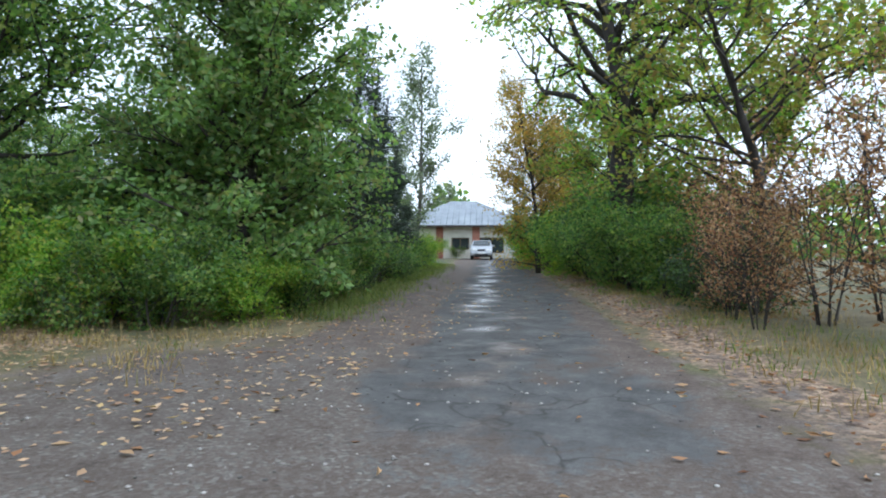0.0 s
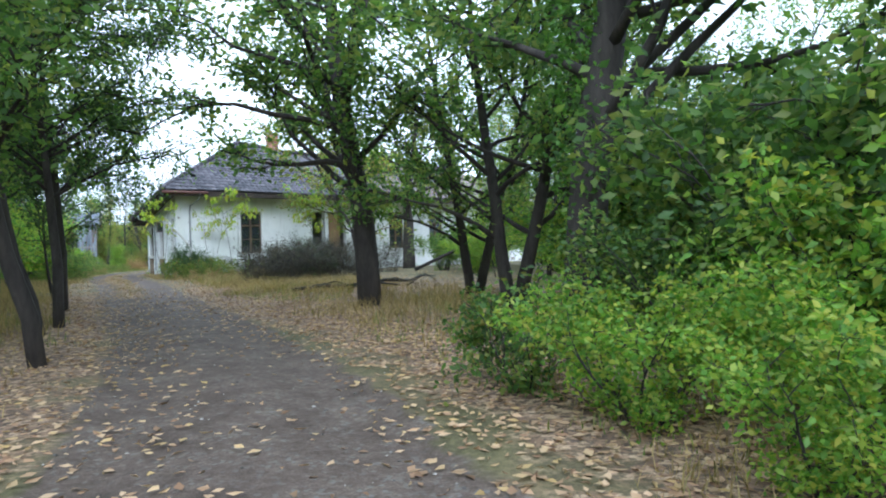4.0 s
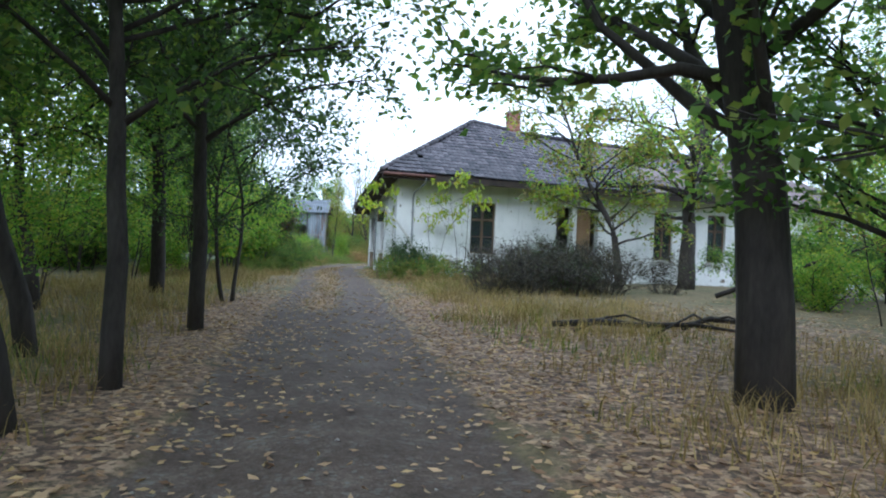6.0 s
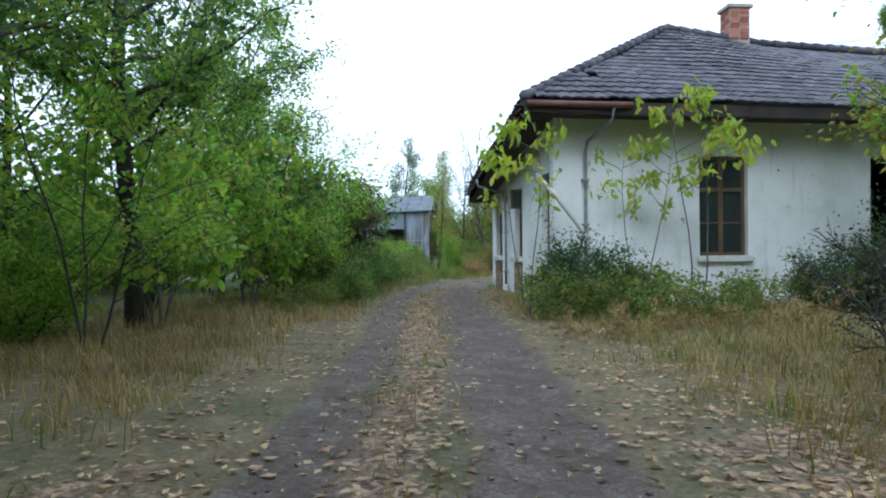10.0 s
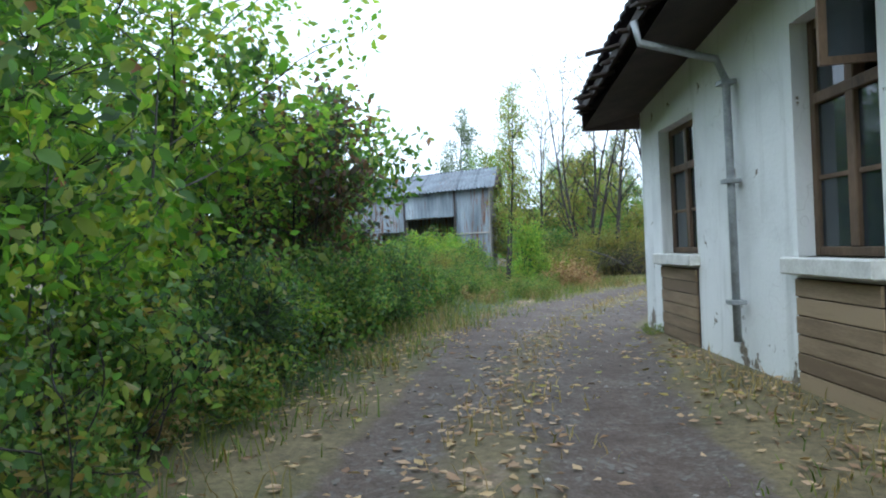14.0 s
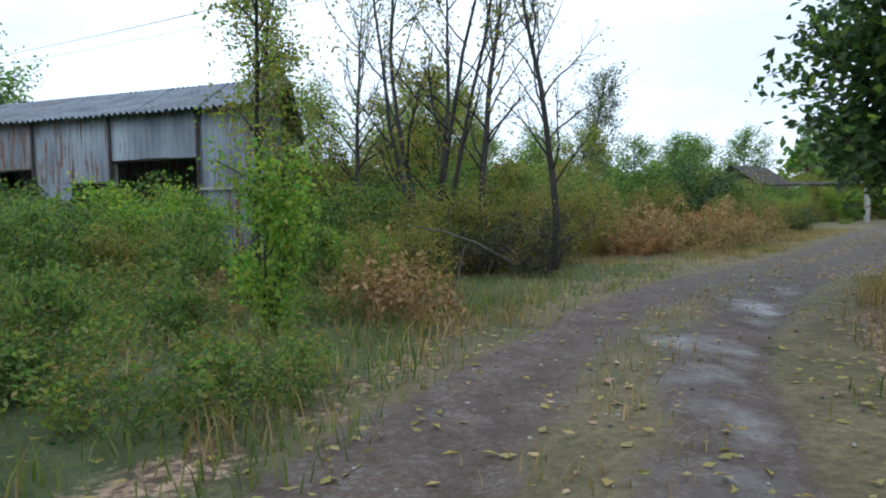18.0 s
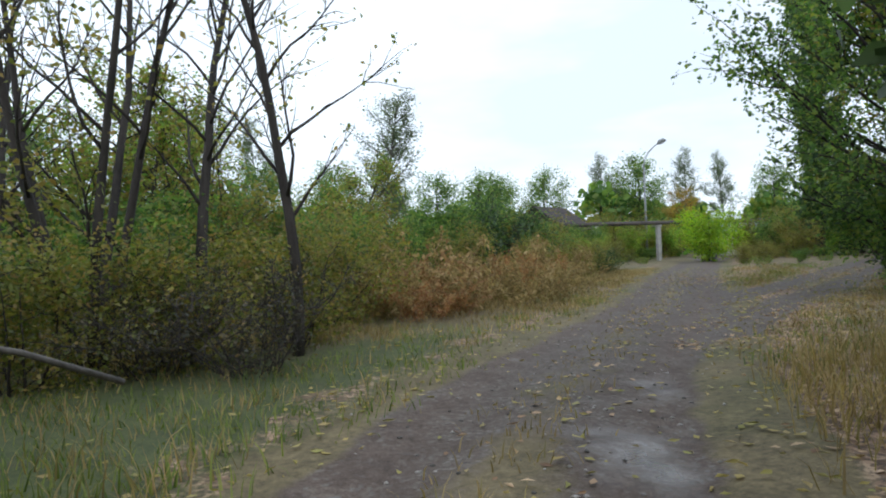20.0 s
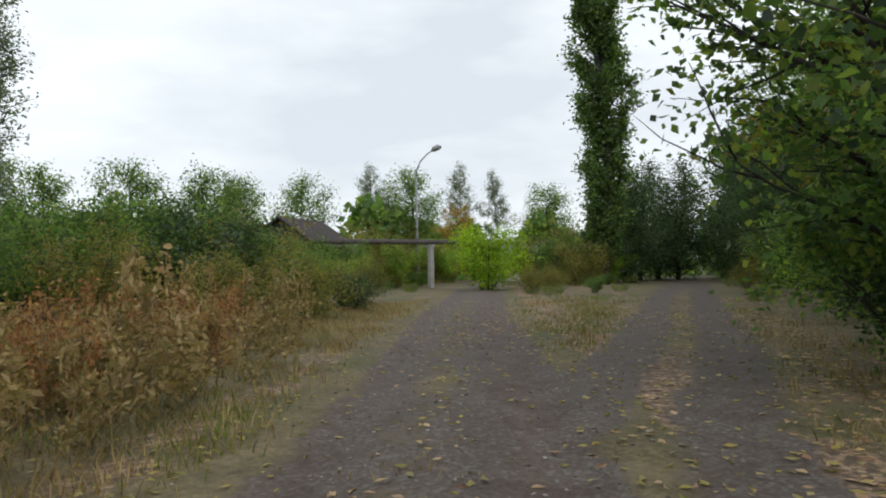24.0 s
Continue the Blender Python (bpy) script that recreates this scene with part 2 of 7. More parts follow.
    nt.links.new(col, b.inputs["Base Color"])
    wet = ramp(nt, math_node(nt, "ADD", noise_tex(nt, 0.9, 4, v), math_node(nt, "MULTIPLY", attr("wet"), 0.26)), [(0.66, (0.92, 0.92, 0.92)), (0.86, (0.22, 0.22, 0.22))])
    nt.links.new(wet, b.inputs["Roughness"])
    bump(nt, b, blend((n3, 0.4), (n4, 0.5), (peb.outputs["Distance"], 0.5)), 0.45, 0.012)
    return m


M_GROUND = ground_material()
M_PLASTER = plaster_material()
M_CREAM = varied("cream render", (0.5, 0.47, 0.4), (0.72, 0.69, 0.62), 1.2, 0.9)
M_TILE = varied("old clay roof tile", (0.028, 0.028, 0.037), (0.112, 0.1, 0.116), 1.2, 0.7, 30, 0.4, by_object=0.35)
M_TILES = varied("old clay roof tiles", (0.028, 0.028, 0.037), (0.112, 0.099, 0.115), 1.2, 0.7, 14, 0.4, by_island=0.35)
M_TILES_PALE = varied("bleached clay roof tiles", (0.085, 0.065, 0.062), (0.21, 0.165, 0.155), 1.2, 0.75, 14, 0.4, by_island=0.35)
M_BRICK = varied("weathered brick", (0.2, 0.075, 0.05), (0.4, 0.18, 0.13), 5, 0.9, 50, 0.5, by_object=0.6)
M_MORTAR = varied("mortar", (0.25, 0.22, 0.2), (0.4, 0.36, 0.32), 6, 0.95)
M_FRAME = varied("weathered brown window wood", (0.045, 0.028, 0.017), (0.19, 0.12, 0.07), 4, 0.75, 60, 0.4, (1, 1, 0.25))
M_BOARD = varied("faded brown board", (0.16, 0.11, 0.065), (0.34, 0.25, 0.155), 4, 0.8, 60, 0.4, (0.3, 0.3, 3), by_object=0.5)
# brown board tone deepened so that it carries the shade under the eaves
M_SOFFIT = varied("old brown board darkened for eaves shade", (0.016, 0.013, 0.012), (0.062, 0.044, 0.037), 3, 0.85, 40, 0.4)
M_FASCIA = varied("red-brown painted gutter", (0.07, 0.03, 0.024), (0.17, 0.075, 0.06), 4, 0.6)
M_SILL = varied("worn white sill", (0.5, 0.49, 0.46), (0.74, 0.73, 0.7), 5, 0.85)
M_PIPE = varied("zinc downpipe", (0.2, 0.21, 0.22), (0.42, 0.44, 0.46), 6, 0.5, metal=0.4)
# the gloom of the unlit rooms is put into this dark colour
M_ROOM_GLOOM = varied("room surface darkened for indoor gloom", (0.05, 0.045, 0.04), (0.12, 0.11, 0.1), 1.5, 0.95)
M_GLASS = glass_material("dusty old window glass")
M_TIN = corrugated_material("weathered corrugated steel", 0.525)
M_TINROOF = corrugated_material("corrugated roof steel", 0.6, 0.6)
M_OLDWOOD = varied("grey weathered plank", (0.11, 0.1, 0.092), (0.34, 0.315, 0.295), 3, 0.9, 50, 0.5, (2, 2, 0.2), by_object=0.6)
M_BARK = varied("dark damp bark", (0.014, 0.012, 0.011), (0.065, 0.054, 0.047), 5, 0.92, 30, 0.9, (1, 1, 0.25))
M_BARKG = varied("grey bark", (0.05, 0.045, 0.04), (0.17, 0.155, 0.14), 5, 0.92, 30, 0.8, (1, 1, 0.3))
M_IVY = leaf_material("ivy leaves", [(0.045, 0.105, 0.018), (0.090, 0.195, 0.030), (0.135, 0.285, 0.045)])
L_GREEN = leaf_material("green leaves", [(0.05, 0.1, 0.036), (0.105, 0.195, 0.058), (0.17, 0.27, 0.075), (0.27, 0.3, 0.085)], 0.6)
L_DARK = leaf_material("dark green leaves", [(0.032, 0.062, 0.034), (0.066, 0.112, 0.052), (0.105, 0.165, 0.07)], 0.5)
L_BRIGHT = leaf_material("bright green leaves", [(0.105, 0.225, 0.036), (0.175, 0.325, 0.05), (0.29, 0.4, 0.07), (0.4, 0.39, 0.07)], 0.58)
L_LIME = leaf_material("lime green leaves", [(0.2, 0.36, 0.025), (0.31, 0.47, 0.03), (0.42, 0.48, 0.04)], 0.5)
L_YELLOW = leaf_material("yellowing leaves", [(0.3, 0.4, 0.05), (0.42, 0.46, 0.06), (0.24, 0.37, 0.05), (0.46, 0.37, 0.06)], 0.55)
L_ORANGE = leaf_material("orange autumn leaves", [(0.42, 0.21, 0.035), (0.5, 0.31, 0.055), (0.36, 0.26, 0.06), (0.2, 0.2, 0.05)], 0.35)
L_BROWN = leaf_material("dead brown leaves", [(0.150, 0.062, 0.031), (0.300, 0.144, 0.069), (0.413, 0.225, 0.112), (0.450, 0.312, 0.188)], 0.25, 0.8)
L_OLIVE = leaf_material("olive late-summer leaves", [(0.1, 0.125, 0.036), (0.18, 0.2, 0.05), (0.28, 0.25, 0.065), (0.31, 0.2, 0.075)], 0.5)
L_GREY = leaf_material("silvery poplar leaves", [(0.090, 0.128, 0.075), (0.150, 0.195, 0.120), (0.225, 0.255, 0.165)], 0.3)
L_DRY = leaf_material("dry grass blades", [(0.2, 0.142, 0.062), (0.32, 0.225, 0.105), (0.42, 0.31, 0.155), (0.15, 0.14, 0.05)], 0.3, 0.8)
L_GRASS = leaf_material("green grass blades", [(0.075, 0.115, 0.022), (0.14, 0.19, 0.036), (0.24, 0.25, 0.065)], 0.35, 0.7)
L_DROPPED = leaf_material("dropped yellow leaves", [(0.34, 0.3, 0.07), (0.42, 0.31, 0.1), (0.27, 0.26, 0.07), (0.46, 0.34, 0.16)], 0.2, 0.7)
L_FALLEN = leaf_material("fallen leaves", [(0.22, 0.125, 0.075), (0.4, 0.25, 0.15), (0.55, 0.385, 0.25), (0.48, 0.33, 0.14)], 0.1, 0.75)
M_STONE = varied("pale gravel", (0.09, 0.082, 0.075), (0.4, 0.37, 0.34), 3, 0.85, 40, by_island=0.7)
M_STEEL = varied("grey painted steel", (0.16, 0.17, 0.17), (0.34, 0.35, 0.35), 5, 0.55, metal=0.3)
M_CONCRETE = varied("pale concrete", (0.26, 0.255, 0.24), (0.46, 0.45, 0.43), 3, 0.9)
M_RUSTPIPE = varied("rusty pipe lagging", (0.045, 0.04, 0.038), (0.12, 0.1, 0.09), 3, 0.8)
M_METALROOF = varied("grey-blue sheet roof", (0.17, 0.19, 0.215), (0.32, 0.345, 0.375), 1.0, 0.5, 12, 0.2, metal=0.3)
M_CAR = varied("silver car paint", (0.3, 0.31, 0.33), (0.42, 0.43, 0.45), 2, 0.28, 60, 0.02, metal=0.6)
M_BLACK = varied("black rubber", (0.012, 0.012, 0.013), (0.035, 0.035, 0.035), 6, 0.75)
M_CARGLASS = varied("dark car window", (0.02, 0.025, 0.028), (0.05, 0.06, 0.065), 2, 0.08, 30, 0.0)
M_LENS = varied("clear headlamp lens", (0.6, 0.6, 0.6), (0.8, 0.8, 0.8), 3, 0.15)
M_PLATE = varied("white plate", (0.6, 0.6, 0.58), (0.75, 0.75, 0.72), 3, 0.5)
M_BLUEDOOR = varied("faded wood door", (0.16, 0.095, 0.045), (0.34, 0.22, 0.12), 3, 0.8, 40, 0.4, (1, 1, 0.25))
L_RUSTY = leaf_material("rust-brown withered leaves", [(0.2, 0.075, 0.03), (0.36, 0.16, 0.065), (0.45, 0.24, 0.1), (0.42, 0.3, 0.16)], 0.3, 0.8)
L_BRAMBLE = leaf_material("dull bramble leaves", [(0.035, 0.04, 0.026), (0.075, 0.075, 0.04), (0.11, 0.075, 0.055)], 0.25)
L_DUSKY = leaf_material("dusky maroon leaves", [(0.07, 0.06, 0.04), (0.11, 0.075, 0.055), (0.17, 0.085, 0.06), (0.1, 0.13, 0.055)], 0.4)
L_THUJA = leaf_material("dull evergreen sprays", [(0.085, 0.15, 0.055), (0.145, 0.245, 0.08), (0.22, 0.33, 0.105), (0.23, 0.22, 0.095)], 0.52)
L_SPRUCE = leaf_material("dark conifer needles", [(0.014, 0.028, 0.018), (0.028, 0.05, 0.03), (0.045, 0.068, 0.035)], 0.15)
L_TAN = leaf_material("curled tan leaves", [(0.22, 0.12, 0.055), (0.34, 0.205, 0.1), (0.44, 0.29, 0.16), (0.5, 0.36, 0.21)], 0.3, 0.8)
M_TINRUST = corrugated_material("rust-streaked corrugated steel", 0.46)


# ---- building blocks ----
def mesh_of(name, verts, faces, mat, smooth=False):
    me = bpy.data.meshes.new(name)
    me.from_pydata([tuple(v) for v in verts] if not isinstance(verts, np.ndarray) else verts.tolist(), [], faces if isinstance(faces, list) else faces.tolist())
    me.materials.append(mat)
    if smooth:
        me.shade_smooth()
    me.update()
    return me


def bm_mesh(name, bm, mat, smooth=False):
    me = bpy.data.meshes.new(name)
    bm.normal_update()
    bm.to_mesh(me)
    bm.free()
    me.materials.append(mat)
    if smooth:
        me.shade_smooth()
    return me


def part(name, bm, mat, parent=None, label="", smooth=False, at=None):
    """Links a bmesh or a mesh as one object under a thing."""
    me = bm if isinstance(bm, bpy.types.Mesh) else bm_mesh(name, bm, mat, smooth)
    ob = new(name, me)
    if parent is not None:
        ob.parent = parent
    if at is not None:
        ob.matrix_basis = at
    if label:
        tagged(ob, label)
    return ob


def thing(name, place, label, category, group="", kind="", turn=0.0):
    ob = new(name)
    ob.empty_display_size = 0.3
    ob.matrix_basis = pose(place[0], place[1], place[2], 0, 0, turn)
    return tagged(ob, label, category, group, kind)


def box(bm, x0, x1, y0, y1, z0, z1, bevel=0.0):
    geo = bmesh.ops.create_cube(bm, size=1.0, matrix=Matrix.Translation(((x0 + x1) / 2, (y0 + y1) / 2, (z0 + z1) / 2)) @ Matrix.Diagonal((abs(x1 - x0), abs(y1 - y0), abs(z1 - z0), 1)))
    if bevel:
        edges = list({e for v in geo["verts"] for e in v.link_edges})
        bmesh.ops.bevel(bm, geom=edges, offset=bevel, segments=1, affect="EDGES")
    return bm


def a_box(x0, x1, y0, y1, z0, z1, bevel=0.0):
    return box(bmesh.new(), x0, x1, y0, y1, z0, z1, bevel)


def tube(points, radii, sides=7):
    """Verts and faces of a tapering tube through points."""
    pts = np.array(points, float)
    n = len(pts)
    d = np.gradient(pts, axis=0)
    d /= np.linalg.norm(d, axis=1)[:, None] + 1e-9
    ref = np.where(np.abs(d[:, 2:3]) > 0.9, np.array([[1.0, 0, 0]]), np.array([[0, 0, 1.0]]))
    u = np.cross(d, ref)
    u /= np.linalg.norm(u, axis=1)[:, None] + 1e-9
    w = np.cross(d, u)
    a = np.linspace(0, 2 * np.pi, sides, endpoint=False)
    r = np.array(radii, float)[:, None, None]
    v = (pts[:, None] + r * (np.cos(a)[None, :, None] * u[:, None] + np.sin(a)[None, :, None] * w[:, None])).reshape(-1, 3)
    i, j = np.meshgrid(np.arange(n - 1), np.arange(sides), indexing="ij")
    k = (j + 1) % sides
    f = np.stack([i * sides + j, i * sides + k, (i + 1) * sides + k, (i + 1) * sides + j], -1).reshape(-1, 4)
    caps = [list(range(sides))[::-1], list(range((n - 1) * sides, n * sides))]
    return v, f.tolist() + caps


def tube_mesh(name, points, radii, mat, sides=8):
    v, f = tube(points, radii, sides)
    return mesh_of(name, v, f, mat, True)


# ---- the lie of the land ----
TRACK = np.array([(-9.5, -40.2), (-8.2, -38.6), (-7.0, -36.2), (-5.7, -32.5), (-4.5, -27.8), (-3.9, -23), (-3.6, -18), (-3.3, -13), (-2.9, -9), (-2.6, -5),
                  (-2.5, -1), (-2.35, 3), (-1.8, 6.2), (-0.9, 9.4), (0.6, 12.6), (2.95, 16.3), (6.5, 19.8), (10.7, 23.0), (14.2, 25.8), (17.6, 28.9), (21.1, 32.0), (26, 36), (35, 43.3), (48, 52)])
BRANCH = np.array([(9.6, 21.3), (12.4, 23.0), (15.4, 24.2), (18.5, 25.3), (23.4, 27.6), (32.8, 31.7), (44.5, 36.7), (58, 42.5)])
ROAD = np.array([(-60, -50.5), (-12, -40.6), (1.3, -38.0), (24, -33.6), (40, -30.6), (46, -29.4)])


def along(line, step=0.5):
    out = [line[0]]
    for a, b in zip(line[:-1], line[1:]):
        n = max(1, int(np.hypot(*(b - a)) / step))
        out += [a + (b - a) * k / n for k in range(1, n + 1)]
    out = np.array(out)
    for _ in range(8):
        out[1:-1] = (out[:-2] + 2 * out[1:-1] + out[2:]) / 4
    return out


def signed_from(line, x, y):
    """Distance from a line of plan points and its side: positive to the right of its way."""
    pts = along(line, 0.6)
    best = np.full(x.shape, 1e9)
    side = np.zeros(x.shape)
    for a, b in zip(pts[:-1], pts[1:]):
        ab = b - a
        t = np.clip(((x - a[0]) * ab[0] + (y - a[1]) * ab[1]) / (ab @ ab), 0, 1)
        dx, dy = x - a[0] - t * ab[0], y - a[1] - t * ab[1]
        d = np.hypot(dx, dy)
        nearer = d < best
        best = np.where(nearer, d, best)
        side = np.where(nearer, np.sign(ab[1] * dx - ab[0] * dy), side)
    return best * side


def step01(v, lo, hi):
    t = np.clip((v - lo) / (hi - lo), 0, 1)
    return t * t * (3 - 2 * t)


def wave(x, y):
    """Smooth, aperiodic-looking swells between about -1 and 1."""
    return (np.sin(x * 0.37 + 1.3 * np.sin(y * 0.23)) + np.sin(y * 0.41 + 1.7 * np.sin(x * 0.19 + 2)) + 0.6 * np.sin(x * 1.13 + y * 0.71) + 0.5 * np.sin(y * 1.57 - x * 0.9)) / 3.1


def rise(x, y):
    east = 0.0065 * np.clip(x + 2, 0, 60) * step01(-y, 18, 30)
    return east


def land(x, y):
    """Height of the ground."""
    x, y = np.asarray(x, float), np.asarray(y, float)
    dt, db, dr = np.abs(signed_from(TRACK, x, y)), np.abs(signed_from(BRANCH, x, y)), np.abs(signed_from(ROAD, x, y))
    away = np.minimum(np.minimum(dt, db), dr)
    verge = step01(away, 1.4, 4.0) * (0.05 + 0.07 * wave(x, y))
    rut = -0.045 * np.exp(-((dt - 0.78) / 0.3) ** 2) * step01(y, -34, -28) + 0.02 * np.exp(-(dt / 0.3) ** 2)
    near_house = (x > -0.8) & (x < 24) & (y > -1) & (y < 10.5)
    return rise(x, y) + np.where(near_house, np.minimum(verge, 0.02), verge) + np.where(away < 1.6, rut, 0)


def z_at(x, y):
    return float(land(np.array([x]), np.array([y]))[0])


# ---- ground: one sheet to the horizon ----
def stations(lo, hi, step, far):
    mid = np.arange(lo, hi + step / 2, step)
    out, s = [], step
    e = 0.0
    while e < far:
        s *= 1.28
        e += s
        out.append(e)
    out = np.array(out)
    return np.r_[lo - out[::-1], mid, hi + out]


def build_ground():
    gx, gy = stations(-14, 30, 0.22, 900), stations(-46, 40, 0.22, 900)
    X, Y = np.meshgrid(gx, gy, indexing="ij")
    x, y = X.ravel(), Y.ravel()
    z = land(x, y)
    nx, ny = len(gx), len(gy)
    i, j = np.meshgrid(np.arange(nx - 1), np.arange(ny - 1), indexing="ij")
    a = (i * ny + j).ravel()
    faces = np.stack([a, a + ny, a + ny + 1, a + 1], 1)
    me = bpy.data.meshes.new("ground")
    me.vertices.add(len(x))
    me.vertices.foreach_set("co", np.stack([x, y, z], 1).ravel())
    me.loops.add(faces.size)
    me.loops.foreach_set("vertex_index", faces.ravel())
    me.polygons.add(len(faces))
    me.polygons.foreach_set("loop_start", np.arange(0, faces.size, 4))
    me.update(calc_edges=True)
    me.shade_smooth()
    dt, db, dr = signed_from(TRACK, x, y), signed_from(BRANCH, x, y), signed_from(ROAD, x, y)
    narrow = step01(y, -32, -24) * (1 - step01(y, 4, 9))
    dc = dt + 0.5 * step01(y, 6, 10) * (1 - 0.6 * step01(y, 12, 17)) * (1 - step01(y, 19, 23))
    on_track = 1 - step01(np.abs(dc), 1.0 - 0.1 * narrow - 0.12 * step01(y, 13, 16), 1.5 - 0.15 * narrow - 0.17 * step01(y, 13, 16))
    strip = np.exp(-((dt + 0.22) / 0.42) ** 2) * step01(y, -15.5, -12) * (1 - 0.5 * step01(y, 1, 5) + 0.36 * step01(y, 10, 12.5) * (1 - step01(y, 17, 19)))
    bare = np.clip(np.maximum(on_track * (1 - 0.9 * strip), (1 - step01(np.abs(db), 0.75, 1.35)) * (1 - 0.7 * np.exp(-(db / 0.35) ** 2))), 0, 1)
    yard = np.exp(-(((x + 6.5) / 6.0) ** 2 + ((y + 38.3) / 4.2) ** 2) ** 2)
    bare = np.maximum(bare, np.maximum((1 - step01(np.abs(dr), 2.0, 2.6)), yard) * (y < -24))
    tar = (1 - step01(np.abs(dr - 0.6 + 0.3 * wave(x * 2.3, y * 2.3)), 0.9, 1.8)) * step01(x, -9, -4) * (0.86 - 0.34 * step01(wave(x * 1.3 + 4, y * 2.6), 0.15, 0.6))
    litter = np.exp(-((np.abs(dt - 0.4) - 2.2) / 1.2) ** 2) * np.where(dt > 0, 1.0, 0.72) * step01(y, -36, -31) * (1 - 0.8 * step01(y, -13, -7)) * (1 - step01(y, -5, 0)) + 0.62 * strip * (1 - step01(y, 2, 8))
    litter += 0.8 * np.exp(-((dr - 3.0) / 0.8) ** 2) * (x < 40) + 0.55 * np.exp(-((np.abs(dt) - 2.0) / 0.5) ** 2) * (y > 8) + 0.4 * (dt > 1.6) * (dt < 6) * (y > 10)
    litter += 0.7 * np.exp(-(((x - 2.5) / 6) ** 2 + ((y + 17) / 6) ** 2))
    lush = np.clip(0.85 * (dt < 0) * step01(-dt, 1.2, 2.2) * step01(y, 0, 6) * (1 - step01(y, 21, 26)) + 0.8 * np.exp(-((dr + 3.2) / 1.0) ** 2) * (x > 0) * (x < 40), 0, 1)
    gravel = np.clip(0.58 * step01(y, -2, 4) - 0.2 * step01(y, 6, 9) + 0.28 * step01(y, 16, 20) + 0.66 * yard - 0.35 * np.exp(-((np.abs(dt + 0.25) - 0.85) / 0.2) ** 2) * (y > 0), 0, 1)
    wet = np.clip(0.8 * np.exp(-((dr - 0.15) / 0.5) ** 2) * step01(x, -6, 2) + 0.25 * tar + 0.7 * on_track * np.exp(-((dt - 0.55) / 0.45) ** 2) * step01(y, 11, 14) * (1 - step01(y, 18, 21)) + 0.3 * on_track * step01(y, 6, 9) * (1 - step01(y, 18, 21)), 0, 1)
    for n, vals in (("bare", bare), ("tar", tar), ("litter", np.clip(litter, 0, 1)), ("wet", wet), ("gravel", gravel), ("lush", lush)):
        me.attributes.new(n, "FLOAT", "POINT").data.foreach_set("value", vals.astype(np.float32))
    me.materials.append(M_GROUND)
    return tagged(new("ground", me), "damp earth with gravel ruts, broken asphalt, dry grass and fallen leaves", "ground", kind="structure")


build_ground()


# ---- walls with openings ----
def wall_mesh(name, length, height, thick, holes, mat):
    """A wall along x from 0, its outer face at y = 0, thick towards +y; holes: (x0, x1, z0, z1)."""
    xs = sorted({0.0, length, *[h[0] for h in holes], *[h[1] for h in holes]})
    zs = sorted({0.0, height, *[h[2] for h in holes], *[h[3] for h in holes]})
    solid = lambda a, b: 0 <= a < len(xs) - 1 and 0 <= b < len(zs) - 1 and not any(  # noqa: E731
        h[0] - 1e-6 <= xs[a] and xs[a + 1] <= h[1] + 1e-6 and h[2] - 1e-6 <= zs[b] and zs[b + 1] <= h[3] + 1e-6 for h in holes)
    bm = bmesh.new()
    seen = {}

    def vert(p):
        if p not in seen:
            seen[p] = bm.verts.new(p)
        return seen[p]

    for a in range(len(xs) - 1):
        for b in range(len(zs) - 1):
            if not solid(a, b):
                continue
            x0, x1, z0, z1 = xs[a], xs[a + 1], zs[b], zs[b + 1]
            quads = [((x0, 0, z0), (x1, 0, z0), (x1, 0, z1), (x0, 0, z1)), ((x1, thick, z0), (x0, thick, z0), (x0, thick, z1), (x1, thick, z1))]
            if not solid(a - 1, b):
                quads.append(((x0, thick, z0), (x0, 0, z0), (x0, 0, z1), (x0, thick, z1)))
            if not solid(a + 1, b):
                quads.append(((x1, 0, z0), (x1, thick, z0), (x1, thick, z1), (x1, 0, z1)))
            if not solid(a, b - 1):
                quads.append(((x0, 0, z0), (x0, thick, z0), (x1, thick, z0), (x1, 0, z0)))
            if not solid(a, b + 1):
                quads.append(((x0, 0, z1), (x1, 0, z1), (x1, thick, z1), (x0, thick, z1)))
            for q in quads:
                bm.faces.new([vert(p) for p in q])
    return bm_mesh(name, bm, mat)


# ---- the abandoned white house ----
HL, HD, HH = 22.0, 8.28, 4.15      # length, depth, wall height
EAVE, RIDGE = 0.85, 7.15           # overhang, ridge height
house = thing("house", (0, 0, 0), "abandoned long white plastered house with an old hipped tile roof", "house")
FRONT = [(3.02, 4.05, 1.05, 3.1), (11.2, 12.1, 1.05, 3.1), (13.8, 14.7, 1.05, 3.1), (17.0, 17.9, 1.05, 3.1), (19.6, 20.5, 1.05, 3.1)]
DOORWAY = (6.7, 8.6, 0.25, 3.1)
SIDE = [(0.1, 1.15), (3.45, 4.5), (6.65, 7.9)]
S_LO, S_HI = 1.02, (2.82, 2.8, 2.56)
part("wall_front", wall_mesh("wall_front", HL, HH, 0.42, FRONT + [DOORWAY], M_PLASTER), None, house)
side_holes = []
for (a, b), hi in zip(SIDE, S_HI):
    u0, u1 = HD - b - 0.0, HD - a
    side_holes += [(u0, u1, S_LO, hi)]
SIDE_TOP, BACK_TOP = 4.1, 3.3    # the end walls fall with the sagged eaves


def fall(me, toward_front):
    """Lets the top of an end wall fall towards the back."""
    for v in me.vertices:
        if v.co.z > SIDE_TOP - 0.01:
            u = v.co.x / HD
            v.co.z = BACK_TOP + (SIDE_TOP - BACK_TOP) * (u if toward_front else 1 - u)
    return me


